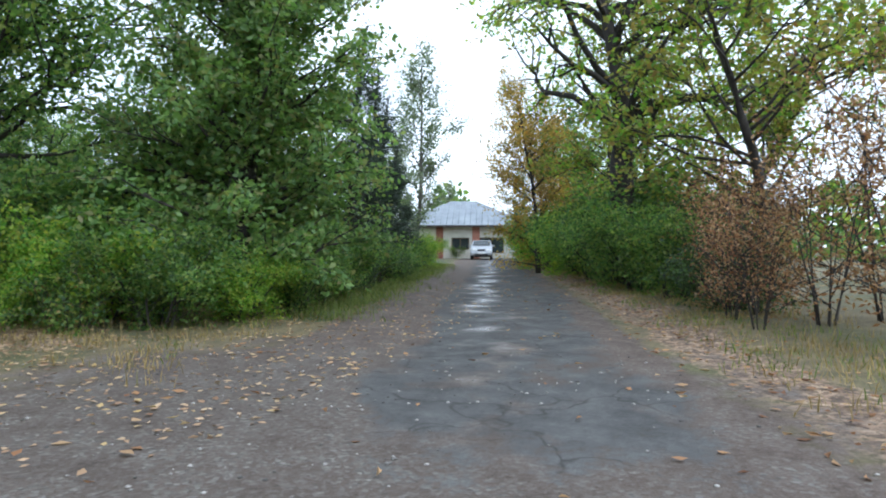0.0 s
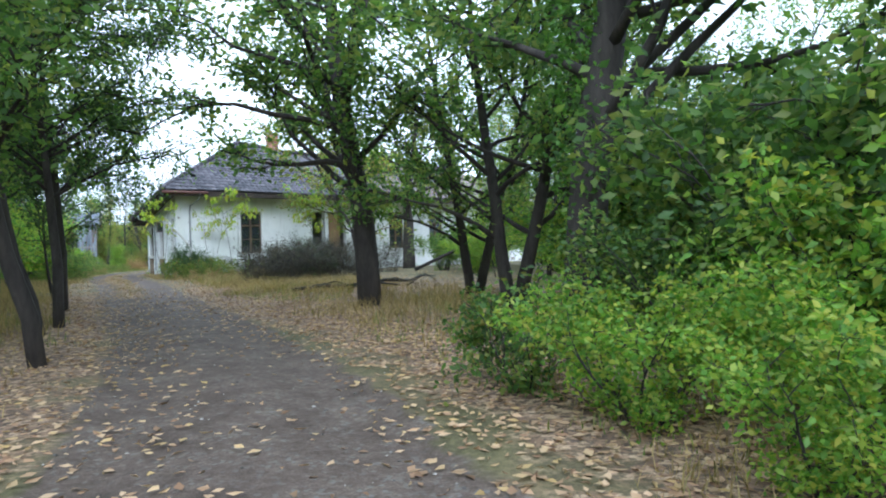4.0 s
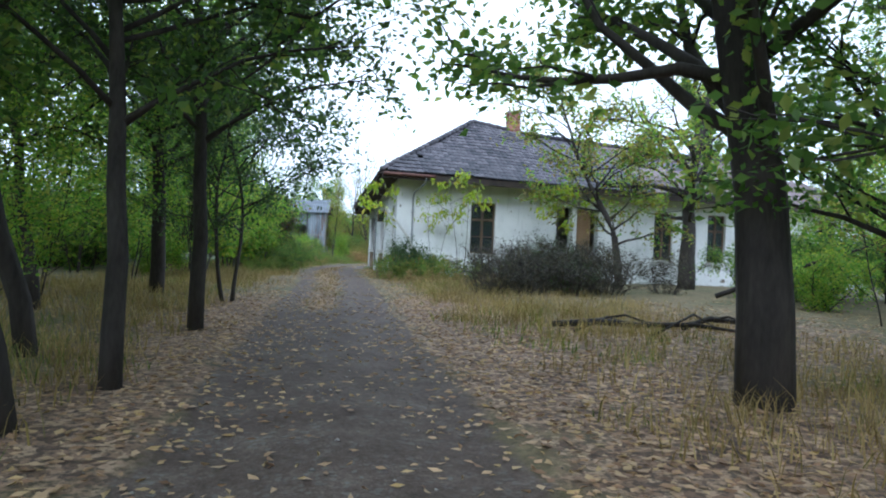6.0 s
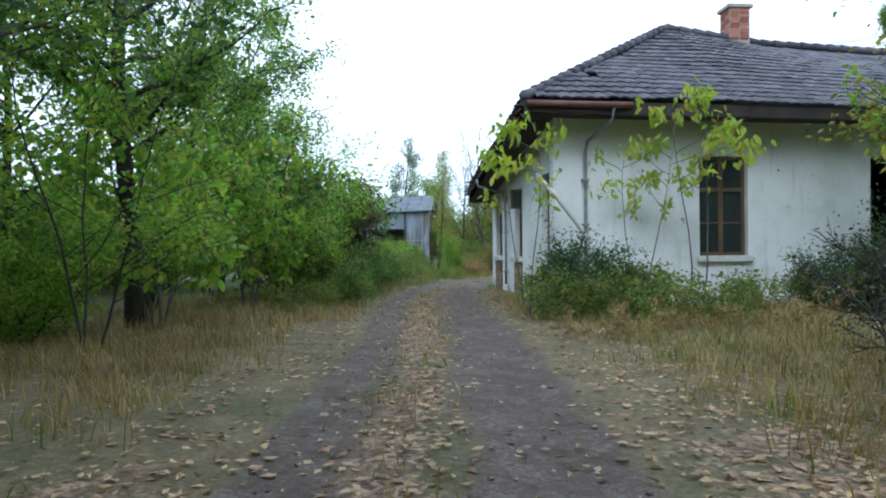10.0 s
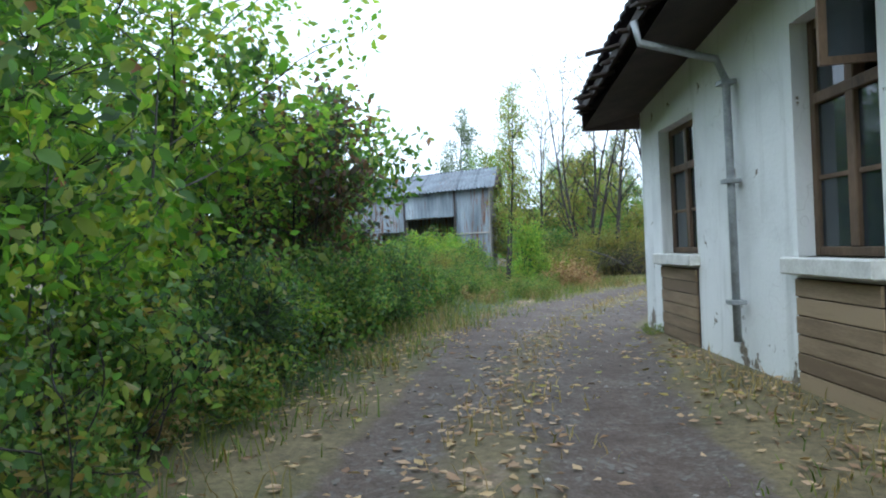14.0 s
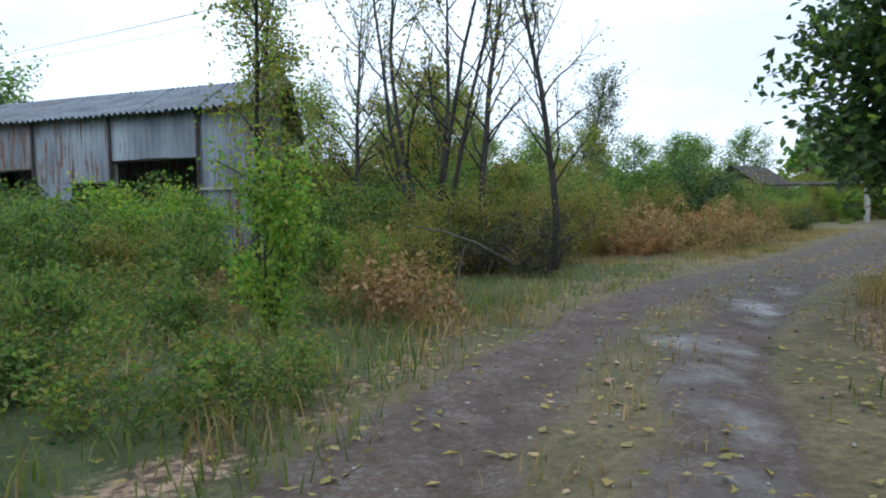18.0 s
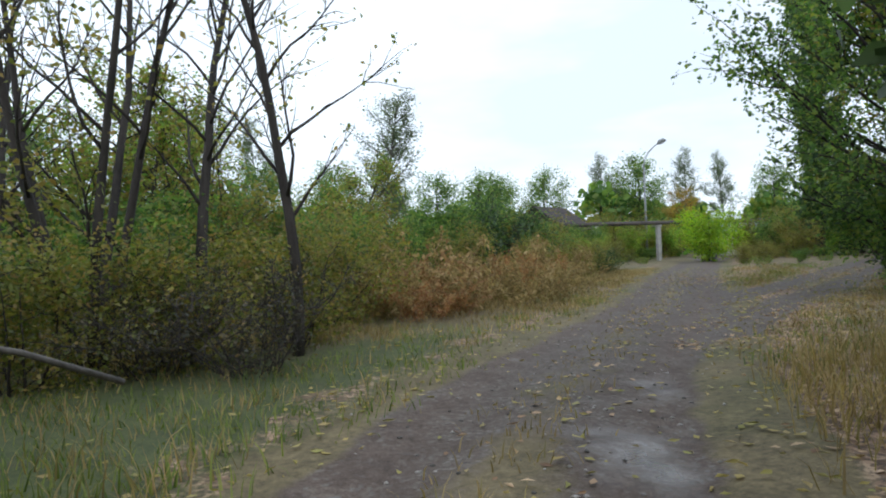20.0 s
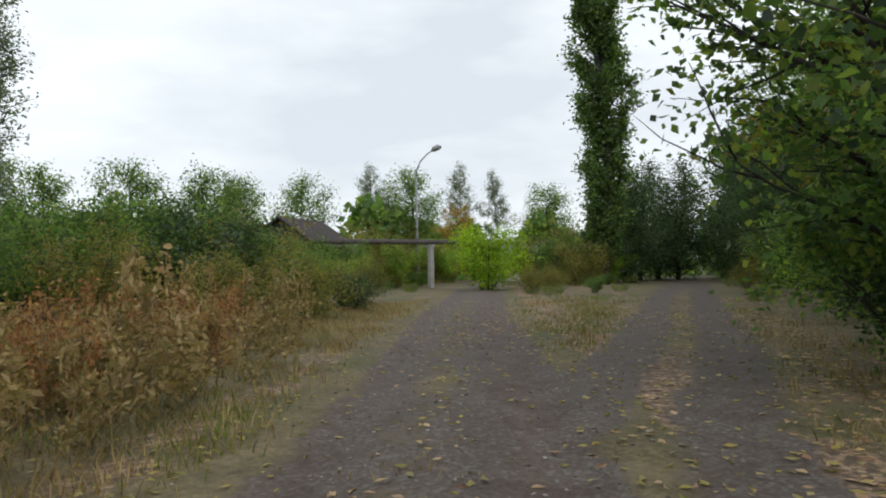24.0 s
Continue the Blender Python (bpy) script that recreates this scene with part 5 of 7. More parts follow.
for k, x, y, s in (("bush", 13.2, -39.6, 1.15), ("bush2", 16.0, -39.0, 1.1), ("bush", 10.4, -40.2, 1.0), ("bush", 7.6, -40.9, 0.95), ("bushdark", 9.0, -41.6, 1.2), ("bush", 5.2, -41.6, 0.9), ("bush2", 22.5, -37.0, 1.1),
                   ("bush", 26.0, -36.2, 1.2), ("bush", 30.0, -35.3, 1.25), ("bush2", 34.0, -34.6, 1.2), ("bush", 20.0, -38.6, 1.5), ("bush", 12.0, -41.8, 1.6), ("bush", 16.5, -41.0, 1.6), ("bushdark", 3.2, -42.4, 0.8)):
    plant(k, x, y, s)
for k, x, y, s in (("mixed", 5.0, -43.4, 1.25), ("mixed", 8.6, -43.2, 1.35), ("gnarled", 10.6, -40.6, 1.45), ("mixed", 14.5, -41.2, 1.4), ("mid", 19.5, -40.5, 1.2), ("lacy", 24.0, -38.8, 0.9)):
    plant(k, x, y, s)
for x, y, s in ((2.3, -42.8, 0.8), (0.8, -43.4, 0.9), (-0.6, -44.2, 1.0), (4.4, -42.8, 0.9), (1.6, -44.5, 1.25), (-2.0, -45.0, 0.9), (0.2, -42.4, 0.6), (1.4, -42.2, 0.55)):
    plant("brownbush", x, y, s)
# left of the track, under the trees
for k, x, y, s in (("mid", -5.85, -21.4, 1.05), ("straight", -5.55, -20.1, 0.85), ("straight", -5.34, -16.45, 1.0), ("twin", -5.25, -12.1, 1.0), ("mid2", -7.9, -14.6, 1.1), ("oak", -6.8, -11.0, 0.95), ("mid", -6.65, -18.6, 1.1),
                   ("mid", -8.8, -16.2, 1.1), ("mid2", -9.6, -12.2, 1.1), ("mid2", -8.4, -19.8, 1.0), ("mid", -5.9, -24.6, 1.1), ("mid2", -8.0, -25.0, 1.0), ("mid", -7.4, -27.6, 1.2),
                   ("mid2", -7.6, -6.6, 1.0), ("under", -6.8, -5.2, 0.8), ("oak", -7.1, -3.0, 0.95), ("mid", -12.5, -9.6, 1.1), ("mid2", -13.0, -17.0, 1.1), ("mid", -9.6, -1.5, 1.0)):
    plant(k, x, y, s)
for k, x, y, s in (("under", -8.2, -6.6, 0.8), ("under", -9.6, -9.2, 0.95), ("under", -10.8, -14.2, 1.0), ("under", -8.2, -13.8, 0.7), ("under", -11.2, -18.2, 1.0), ("under", -9.2, -21.8, 0.9), ("under", -12.4, -11.6, 1.1), ("under", -13.6, -15.4, 1.1),
                   ("under", -14.2, -20.6, 1.1), ("under", -10.4, -3.6, 1.0), ("under", -12.2, -24.6, 1.1), ("under", -7.6, -17.6, 0.55), ("under", -15.5, -10.0, 1.2), ("under", -13.0, -6.0, 1.1), ("under", -16.5, -17.0, 1.2),
                   ("bush2", -10.0, -12.2, 0.5), ("bush2", -9.8, -16.4, 0.5), ("bush", -11.8, -20.4, 0.7), ("bush2", -11.4, -7.8, 0.7), ("bush", -9.0, -24.0, 0.6), ("bush2", -8.0, -4.4, 0.6)):
    plant(k, x, y, s)
rng_l = random.Random(33)
for k in range(26):
    x, y = rng_l.uniform(-26, -15), rng_l.uniform(-34, 16)
    plant(rng_l.choice(("under", "bush", "bush2", "under", "mid")), x, y, rng_l.uniform(0.9, 1.35))
for k in range(26):
    x, y = rng_l.uniform(-21, -12.5), rng_l.uniform(-30, 10)
    plant(rng_l.choice(("bush", "bush2", "bush")), x, y, rng_l.uniform(0.9, 1.6))
for k in range(12):
    x, y = rng_l.uniform(-14, -9.8), rng_l.uniform(-4, 14)
    plant(rng_l.choice(("bush", "bush2", "bush")), x, y, rng_l.uniform(0.8, 1.3))
# left of the track, beside and past the house
for k, x, y, s in (("broad", -6.8, -3.0, 0.9), ("broad", -6.2, 0.6, 0.8), ("under", -7.8, -0.6, 0.9), ("broadgreen", -6.1, 3.1, 0.9), ("broad", -5.1, 3.0, 0.45), ("broad", -5.8, 5.2, 0.85), ("under", -8.2, 5.0, 0.9),
                   ("broadgreen", -5.5, 7.4, 0.9), ("broadgreen", -6.6, 9.8, 0.85), ("bushdark", -4.7, 5.0, 0.55), ("bush", -4.5, 7.4, 0.55), ("bushdark", -4.1, 9.2, 0.55), ("bush", -4.5, 10.9, 0.6), ("bushdark", -4.9, 12.6, 0.65),
                   ("bush", -4.6, 14.2, 0.5), ("bush", -6.8, 14.0, 0.7), ("greenweed", -3.6, 11.9, 0.6), ("bush2", -4.7, 6.2, 0.42), ("bush", -5.6, 17.2, 0.45), ("greenweed", -3.6, 15.8, 0.7), ("greenweed", -2.5, 18.6, 0.7),
                   ("bush", -4.4, 22.4, 0.62), ("bush", -6.4, 23.4, 0.7), ("olivebush", -3.0, 20.6, 0.42), ("bush", -8.4, 19.0, 0.7), ("bush", -9.0, 24.6, 0.8), ("bush2", -3.3, 23.6, 0.8), ("dryweed", -1.5, 17.6, 0.55), ("bush", -7.6, 21.0, 0.6),
                   ("under", -9.4, 11.0, 0.7), ("greenweed", -4.6, 1.8, 0.6), ("greenweed", -5.0, 0.2, 0.6), ("dryweed", -4.7, 3.6, 0.5), ("greenweed", -4.5, 4.2, 0.55), ("broadgreen", -4.9, 9.6, 0.88), ("broadgreen", -5.1, 11.6, 0.9), ("broadgreen", -6.2, 13.2, 0.8), ("mid", -7.8, 4.6, 0.95), ("mid2", -8.0, 9.2, 0.9), ("mid", -8.2, 0.6, 0.95), ("under", -6.5, 1.8, 0.95), ("under", -6.2, 6.5, 0.98), ("under", -6.7, 8.9, 0.92)):
    plant(k, x, y, s)
for x, y, s in ((-4.7, 8.5, 0.98),):
    plant("dusky", x, y, s)
for u, v, s in ((2.6, -0.6, 1.15), (3.5, -0.45, 0.95), (4.9, -0.5, 1.0), (7.6, -0.6, 1.25), (8.6, -0.7, 1.1), (10.5, -0.7, 0.8)):
    plant("thicket", BC[0] + BU[0] * u + BV[0] * v, BC[1] + BU[1] * u + BV[1] * v, s, label="vine-like bush climbing into an open bay of the barn")
plant("upright", -0.85, 17.0, 0.62, squash=1.3)
for x, y, s in ((-4.25, 1.6, 0.5), (-4.6, 3.1, 0.6), (-4.5, 4.7, 0.6), (-4.5, 6.3, 0.65), (-4.3, 7.7, 0.6), (-4.0, 9.0, 0.6), (-3.7, 10.3, 0.65), (-3.5, 11.5, 0.5), (-4.1, 12.6, 0.55), (-3.0, 12.9, 0.36), (-3.3, 14.2, 0.42), (-2.4, 14.8, 0.32),
                (-4.6, 13.8, 0.55), (-4.2, 15.6, 0.5), (-2.6, 16.4, 0.36), (-5.6, 15.2, 0.6), (-3.4, 17.6, 0.45), (-5.0, 18.4, 0.6), (-1.7, 17.0, 0.34), (-2.0, 19.6, 0.45), (-3.8, 20.6, 0.6), (-5.6, 20.8, 0.7), (-7.0, 17.0, 0.65), (-1.0, 19.9, 0.34),
                (-2.3, 21.6, 0.75), (-4.6, 23.4, 1.0), (-5.8, 24.6, 1.05), (-7.4, 25.6, 1.0), (-6.2, 12.2, 0.9), (-0.2, 21.4, 0.6), (-8.8, 22.4, 1.0)):
    plant("thicket", x, y, s, squash=0.8 + 0.5 * math.sin(x * 7.1 + y * 3.7) ** 2)
# before the house
for x, y, s in ((1.0, -9.2, 0.75), (2.2, -9.0, 0.9), (3.6, -8.7, 1.0), (4.9, -8.3, 0.9), (3.0, -7.6, 0.95), (1.9, -7.4, 0.85), (4.2, -7.2, 0.9)):
    plant("bramble", x, y, s)
plant("bramble", 7.2, -7.6, 0.8)
plant("bramble", 5.2, -7.2, 0.8)
plant("bramble", 2.4, -8.3, 0.75)
plant("bushdark", 3.9, -8.0, 0.5)
plant("gnarled", 9.9, -4.5, 1.0, 90)
plant("mixed", 7.2, -4.6, 1.2, label="tree with thin browning crown before the house front")
plant("mid2", 9.6, -15.2, 1.0)
for k, x, y, s in (("bush", 12.5, -8.0, 0.9), ("bush", 9.4, -8.6, 0.75), ("bush2", 8.6, -12.2, 0.7), ("bush2", 14.5, -12.0, 1.1), ("mid", 14.0, -9.0, 1.0), ("bush", 15.0, -17.0, 1.3), ("mid", 16.0, -20.0, 1.2),
                   ("bush", 8.5, -22.0, 1.2), ("bush", 13.0, -25.0, 1.5), ("bush2", 11.6, -13.6, 0.9), ("lacy", 12.6, -14.5, 0.7), ("mixed", 12.4, -10.8, 1.0), ("under", 7.4, -15.2, 0.7), ("under", 9.6, -18.0, 0.85), ("bush", 10.4, -9.4, 0.9), ("bush2", 13.0, -6.6, 0.9), ("bush", 15.5, -8.0, 1.1), ("under", 16.0, -6.0, 0.7), ("under", 12.0, -20.0, 1.0), ("mid", 18.5, -11.0, 1.0), ("bush", 18.0, -14.0, 1.2)):
    plant(k, x, y, s)
for x, y, s in ((0.3, -1.0, 0.7), (1.0, -1.3, 0.42), (4.8, -1.7, 0.6), (5.6, -2.4, 0.75), (6.4, -2.2, 0.65)):
    plant("bushdark", x, y, s, label="dusty blue-green bush at the foot of the white wall")
plant("yellowsap", -0.8, -1.4, 0.95, 40)
plant("yellowsap", 2.2, -1.6, 1.05, 130)
plant("yellowsap", 1.3, -1.2, 0.85, 250)
plant("yellowsap", 5.6, -3.4, 0.95, 300)
for k, x, y, s in (("greenweed", 0.2, -1.2, 0.95), ("greenweed", 0.9, -1.0, 0.95), ("greenweed", -0.2, -1.9, 0.7), ("greenweed", 0.6, -2.2, 0.75), ("greenweed", 3.6, -1.3, 0.6),
                   ("dryweed", -0.6, -4.6, 0.5), ("dryweed", 0.2, -4.4, 0.5), ("dryweed", 1.0, -4.0, 0.55), ("dryweed", 2.0, -4.4, 0.5), ("greenweed", 4.9, -1.5, 0.8),
                   ("greenweed", 2.0, -2.6, 0.8), ("dryweed", 3.0, -3.6, 0.6), ("greenweed", 1.2, -3.0, 0.7), ("greenweed", -0.12, 8.0, 0.14)):
    plant(k, x, y, s)
# past the house
plant("roadside", 6.0, 14.3, 0.85)
plant("column", 4.5, 14.6, 1.12)
plant("lacy", 8.4, 15.0, 0.8)
plant("willow", -1.2, 19.1, 0.78)
plant("sparsemulti", 2.0, 23.3, 1.05)
plant("sparse", 4.2, 22.4, 0.8)
plant("sparse", 3.6, 25.2, 1.0)
for k, x, y, s in (("sparse", 0.9, 26.6, 0.8), ("sparsemulti", 4.2, 30.0, 0.6), ("willow", -0.2, 29.8, 0.7), ("mixed", 3.4, 28.4, 0.75), ("mixed", 4.4, 31.6, 0.75), ("mixed", 1.4, 30.0, 0.8), ("mixed", 9.0, 34.0, 0.65),
                   ("olivebush", 1.4, 22.2, 0.62), ("olivebush", 2.9, 22.6, 0.62), ("olivebush", 4.4, 23.2, 0.62), ("bush", 0.6, 23.8, 0.8), ("olivebush", 5.8, 25.6, 0.7), ("bush", 2.6, 26.4, 1.0), ("olivebush", 0.2, 27.6, 1.1),
                   ("bush", 6.2, 29.5, 1.0), ("bramble", 3.5, 21.6, 0.72), ("bramble", 2.6, 22.2, 0.65), ("bush2", 0.4, 20.7, 0.4), ("olivebush", 4.2, 29.0, 1.1), ("bush", 1.8, 34.0, 1.3), ("olivebush", 8.0, 32.5, 1.1)):
    plant(k, x, y, s)
plant("olivebush", 0.7, 18.5, 0.42)
for x, y, s in ((0.35, 17.2, 0.6), (0.75, 17.0, 0.5), (0.05, 17.5, 0.5), (0.6, 17.6, 0.65)):
    plant("tanweed", x, y, s, squash=1.3)
rng_w = random.Random(4)
for k in range(32):
    u, w = rng_w.uniform(0, 1), rng_w.uniform(0, 1)
    x, y = 7.0 + 8.6 * u - 1.8 * w, 24.6 + 6.4 * u + 3.4 * w
    plant("brownweed" if rng_w.random() < (0.8 if w > 0.4 else 0.3) * (1.0 if u < 0.5 else 0.12) else "dryweed", x, y, rng_w.uniform(0.35, 0.8) * (1.0 if rng_w.random() < 0.8 else 1.4))
for x, y, s in ((6.9, 25.2, 0.8), (7.9, 25.4, 0.9), (9.3, 25.4, 0.8), (11.6, 27.4, 0.8), (12.4, 27.9, 0.9), (10.4, 26.6, 0.95)):
    plant("dryweed", x, y, s)
for x, y, s in ((9.2, 26.6, 0.55), (10.6, 27.4, 0.6), (11.4, 28.6, 0.65), (8.4, 27.2, 0.5), (12.8, 29.0, 0.6), (9.8, 28.4, 0.55), (7.6, 25.8, 0.5), (13.6, 30.2, 0.6)):
    plant("brownweed" if s > 0.57 else "dryweed", x, y, s, squash=2.0)
for x, y, s in ((7.4, 26.0, 1.0), (8.6, 26.4, 1.1), (9.6, 26.9, 0.9), (10.9, 28.0, 1.15), (12.2, 28.9, 1.0), (13.2, 29.5, 1.1), (9.1, 28.0, 1.3), (8.0, 25.2, 0.8), (11.2, 26.9, 0.75), (14.4, 30.6, 1.1), (15.6, 31.8, 1.0), (6.4, 25.6, 1.1), (10.2, 25.9, 0.7)):
    plant("dryweed" if x * 10 % 3 < 2 else "tanweed", x, y, s * 0.85, squash=1.5)
for k, x, y, s in (("bush", 13.6, 38.6, 1.0), ("bush", 15.4, 39.4, 1.2), ("bush", 16.6, 40.6, 1.5), ("bushdark", 17.6, 39.6, 1.6), ("bush", 18.8, 41.0, 1.3), ("olivebush", 19.8, 40.4, 1.1), ("bush", 11.2, 36.4, 0.9), ("bushdark", 9.6, 36.6, 1.2), ("bush", 21.6, 42.6, 1.0), ("bush", 23.0, 42.0, 0.8), ("bush2", 24.6, 43.2, 0.7), ("olivebush", 14.2, 36.0, 0.8), ("bush", 7.6, 35.4, 1.2)):
    plant(k, x, y, s)
rng_f = random.Random(61)
for n in range(70):
    x, y = rng_f.uniform(18, 56), rng_f.uniform(27, 50)
    d = min(float(np.abs(signed_from(ln, np.array([x]), np.array([y]))[0])) for ln in (TRACK, BRANCH))
    if d > 1.9 and (x - 9) * 0.69 + (y - 21) * 0.72 < 44:
        near = (x - 9) * 0.69 + (y - 21) * 0.72 < 24
        plant(rng_f.choice(("dryweed", "dryweed", "greenweed") if near else ("dryweed", "greenweed", "olivebush", "bush")), x, y, rng_f.uniform(0.25, 0.5) * (1.0 if near else 0.9))
# right of the road
for k, x, y, s in (("overhang", 16.4, 21.5, 1.05), ("roadside", 17.6, 20.2, 1.0), ("mixed", 19.4, 21.9, 1.0), ("bush", 16.4, 21.9, 0.8), ("bushdark", 17.4, 22.0, 0.9), ("lacy", 20.6, 21.6, 1.0), ("bush", 17.4, 21.4, 1.1), ("bushdark", 20.4, 22.2, 1.1), ("bush", 23.4, 23.4, 1.1), ("lacy", 24.6, 22.6, 0.9), ("roadside", 26.5, 24.2, 0.85), ("roadside", 31.0, 26.2, 0.95), ("roadside", 36.0, 28.4, 1.0), ("roadside", 41.5, 30.8, 1.05), ("darktree", 47.0, 33.4, 1.1), ("darktree", 53.0, 35.8, 1.2),
                   ("bush2", 27.4, 25.0, 1.0), ("bushdark", 31.4, 26.4, 1.1), ("bush", 36.0, 28.6, 1.1), ("mid", 29.0, 24.4, 1.0), ("olivebush", 42.0, 30.8, 1.0)):
    plant(k, x, y, s)
plant("poplar", 40.0, 39.2, 1.0)
for x, y, s in ((43.0, 39.6, 0.8), (46.0, 40.2, 0.85), (48.5, 39.0, 0.95), (50.0, 41.0, 1.0), (52.0, 37.6, 0.8)):
    plant("darktree", x, y, s)
# the far end of the road
plant("bush", 28.4, 48.9, 1.15)
plant("olivebush", 27.0, 48.0, 1.0)
plant("lime", 34.0, 42.0, 1.2)
plant("silver", 11.9, 38.1, 0.9)
for k, x, y, s in (("olivebush", 38.5, 39.6, 0.9), ("bush", 41.0, 42.0, 1.1), ("bush", 43.0, 42.5, 1.3), ("olivebush", 42.0, 45.5, 1.0), ("bush2", 33.0, 49.0, 1.0), ("bush", 28.5, 46.5, 1.0), ("bush2", 36.0, 51.5, 1.2), ("bush2", 40.0, 52.0, 1.2),
                   ("bush", 24.0, 44.5, 1.1), ("bush", 20.0, 42.0, 1.2), ("bush2", 27.0, 44.0, 0.7), ("bush2", 31.0, 50.5, 0.9), ("orange", 47.0, 55.5, 0.7), ("olivebush", 43.0, 44.0, 1.3), ("bush", 46.0, 47.6, 0.9), ("bush", 29.5, 53.5, 1.3),
                   ("bush", 32.5, 54.5, 1.3), ("bushdark", 20.5, 35.6, 0.55), ("olivebush", 18.0, 34.0, 0.55), ("olivebush", 22.5, 37.6, 0.55), ("olivebush", 15.6, 33.4, 0.6)):
    plant(k, x, y, s)
for k, x, y, s in (("fartree", 16.0, 46.0, 0.5), ("fartree", 12.5, 46.0, 0.52), ("fartree", 20.0, 48.5, 0.58), ("fartree", 24.5, 52.0, 0.62), ("fartree", 27.5, 54.5, 0.66), ("fartree", 9.0, 44.0, 0.55), ("fartree", 31.5, 61.6, 0.7),
                   ("birch", 47.0, 66.0, 0.85), ("fartree", 51.5, 65.5, 1.05), ("fartree", 49.0, 66.5, 0.8), ("birch", 56.0, 64.0, 0.9), ("birch", 60.0, 62.0, 0.85), ("fartree", 63.0, 58.0, 0.9), ("fartree", 5.0, 45.0, 0.7), ("birch", 12.0, 60.0, 0.9),
                   ("fartree", 0.0, 46.0, 0.8), ("fartree", -16.0, 46.0, 1.15), ("fartree", -20.0, 40.0, 0.9), ("birch", -2.0, 52.0, 1.0), ("fartree", 37.0, 62.0, 0.8), ("birch", -14.5, 36.5, 0.7), ("fartree", 16.0, 54.0, 0.7),
                   ("birch", 41.0, -22.5, 0.9), ("fartree", 37.0, -22.5, 0.9), ("fartree", 52.0, -37.0, 1.0), ("birch", 62.0, -30.0, 0.8), ("birch", 60.0, -22.0, 0.7), ("fartree", 43.0, -37.5, 0.9)):
    plant(k, x, y, s)

# scrub that closes the far side of the clearing
rng_b = random.Random(21)
for k in range(64):
    a, r = math.radians(rng_b.uniform(2, 80)), rng_b.uniform(30, 48)
    x, y = 8.9 + r * math.sin(a), 21.0 + r * math.cos(a)
    d = min(float(np.abs(signed_from(ln, np.array([x]), np.array([y]))[0])) for ln in (TRACK, BRANCH))
    if d < 3.2 or (30 < x < 40 and 38 < y < 48):
        continue
    plant(rng_b.choice(("bush", "olivebush", "bush2", "bushdark", "bush")), x, y, rng_b.uniform(0.7, 1.35))

# low growth between the road and the barn
rng_g = random.Random(8)
for k in range(84):
    x, y = rng_g.uniform(-7.5, 0.4), rng_g.uniform(10.5, 23.5)
    d = float(signed_from(TRACK, np.array([x]), np.array([y]))[0])
    if abs(d) < 2.2 or y > 24.0 + (x + 0.9) * -0.6:
        continue
    plant(rng_g.choice(("greenweed", "greenweed", "dryweed")), x, y, rng_g.uniform(0.28, 0.55))
for k in range(26):
    x, y = rng_g.uniform(3.0, 16.0), rng_g.uniform(12.0, 22.0)
    d = float(signed_from(TRACK, np.array([x]), np.array([y]))[0])
    if 2.6 < d < 6.0:
        plant(rng_g.choice(("greenweed", "dryweed", "dryweed")), x, y, rng_g.uniform(0.25, 0.45))


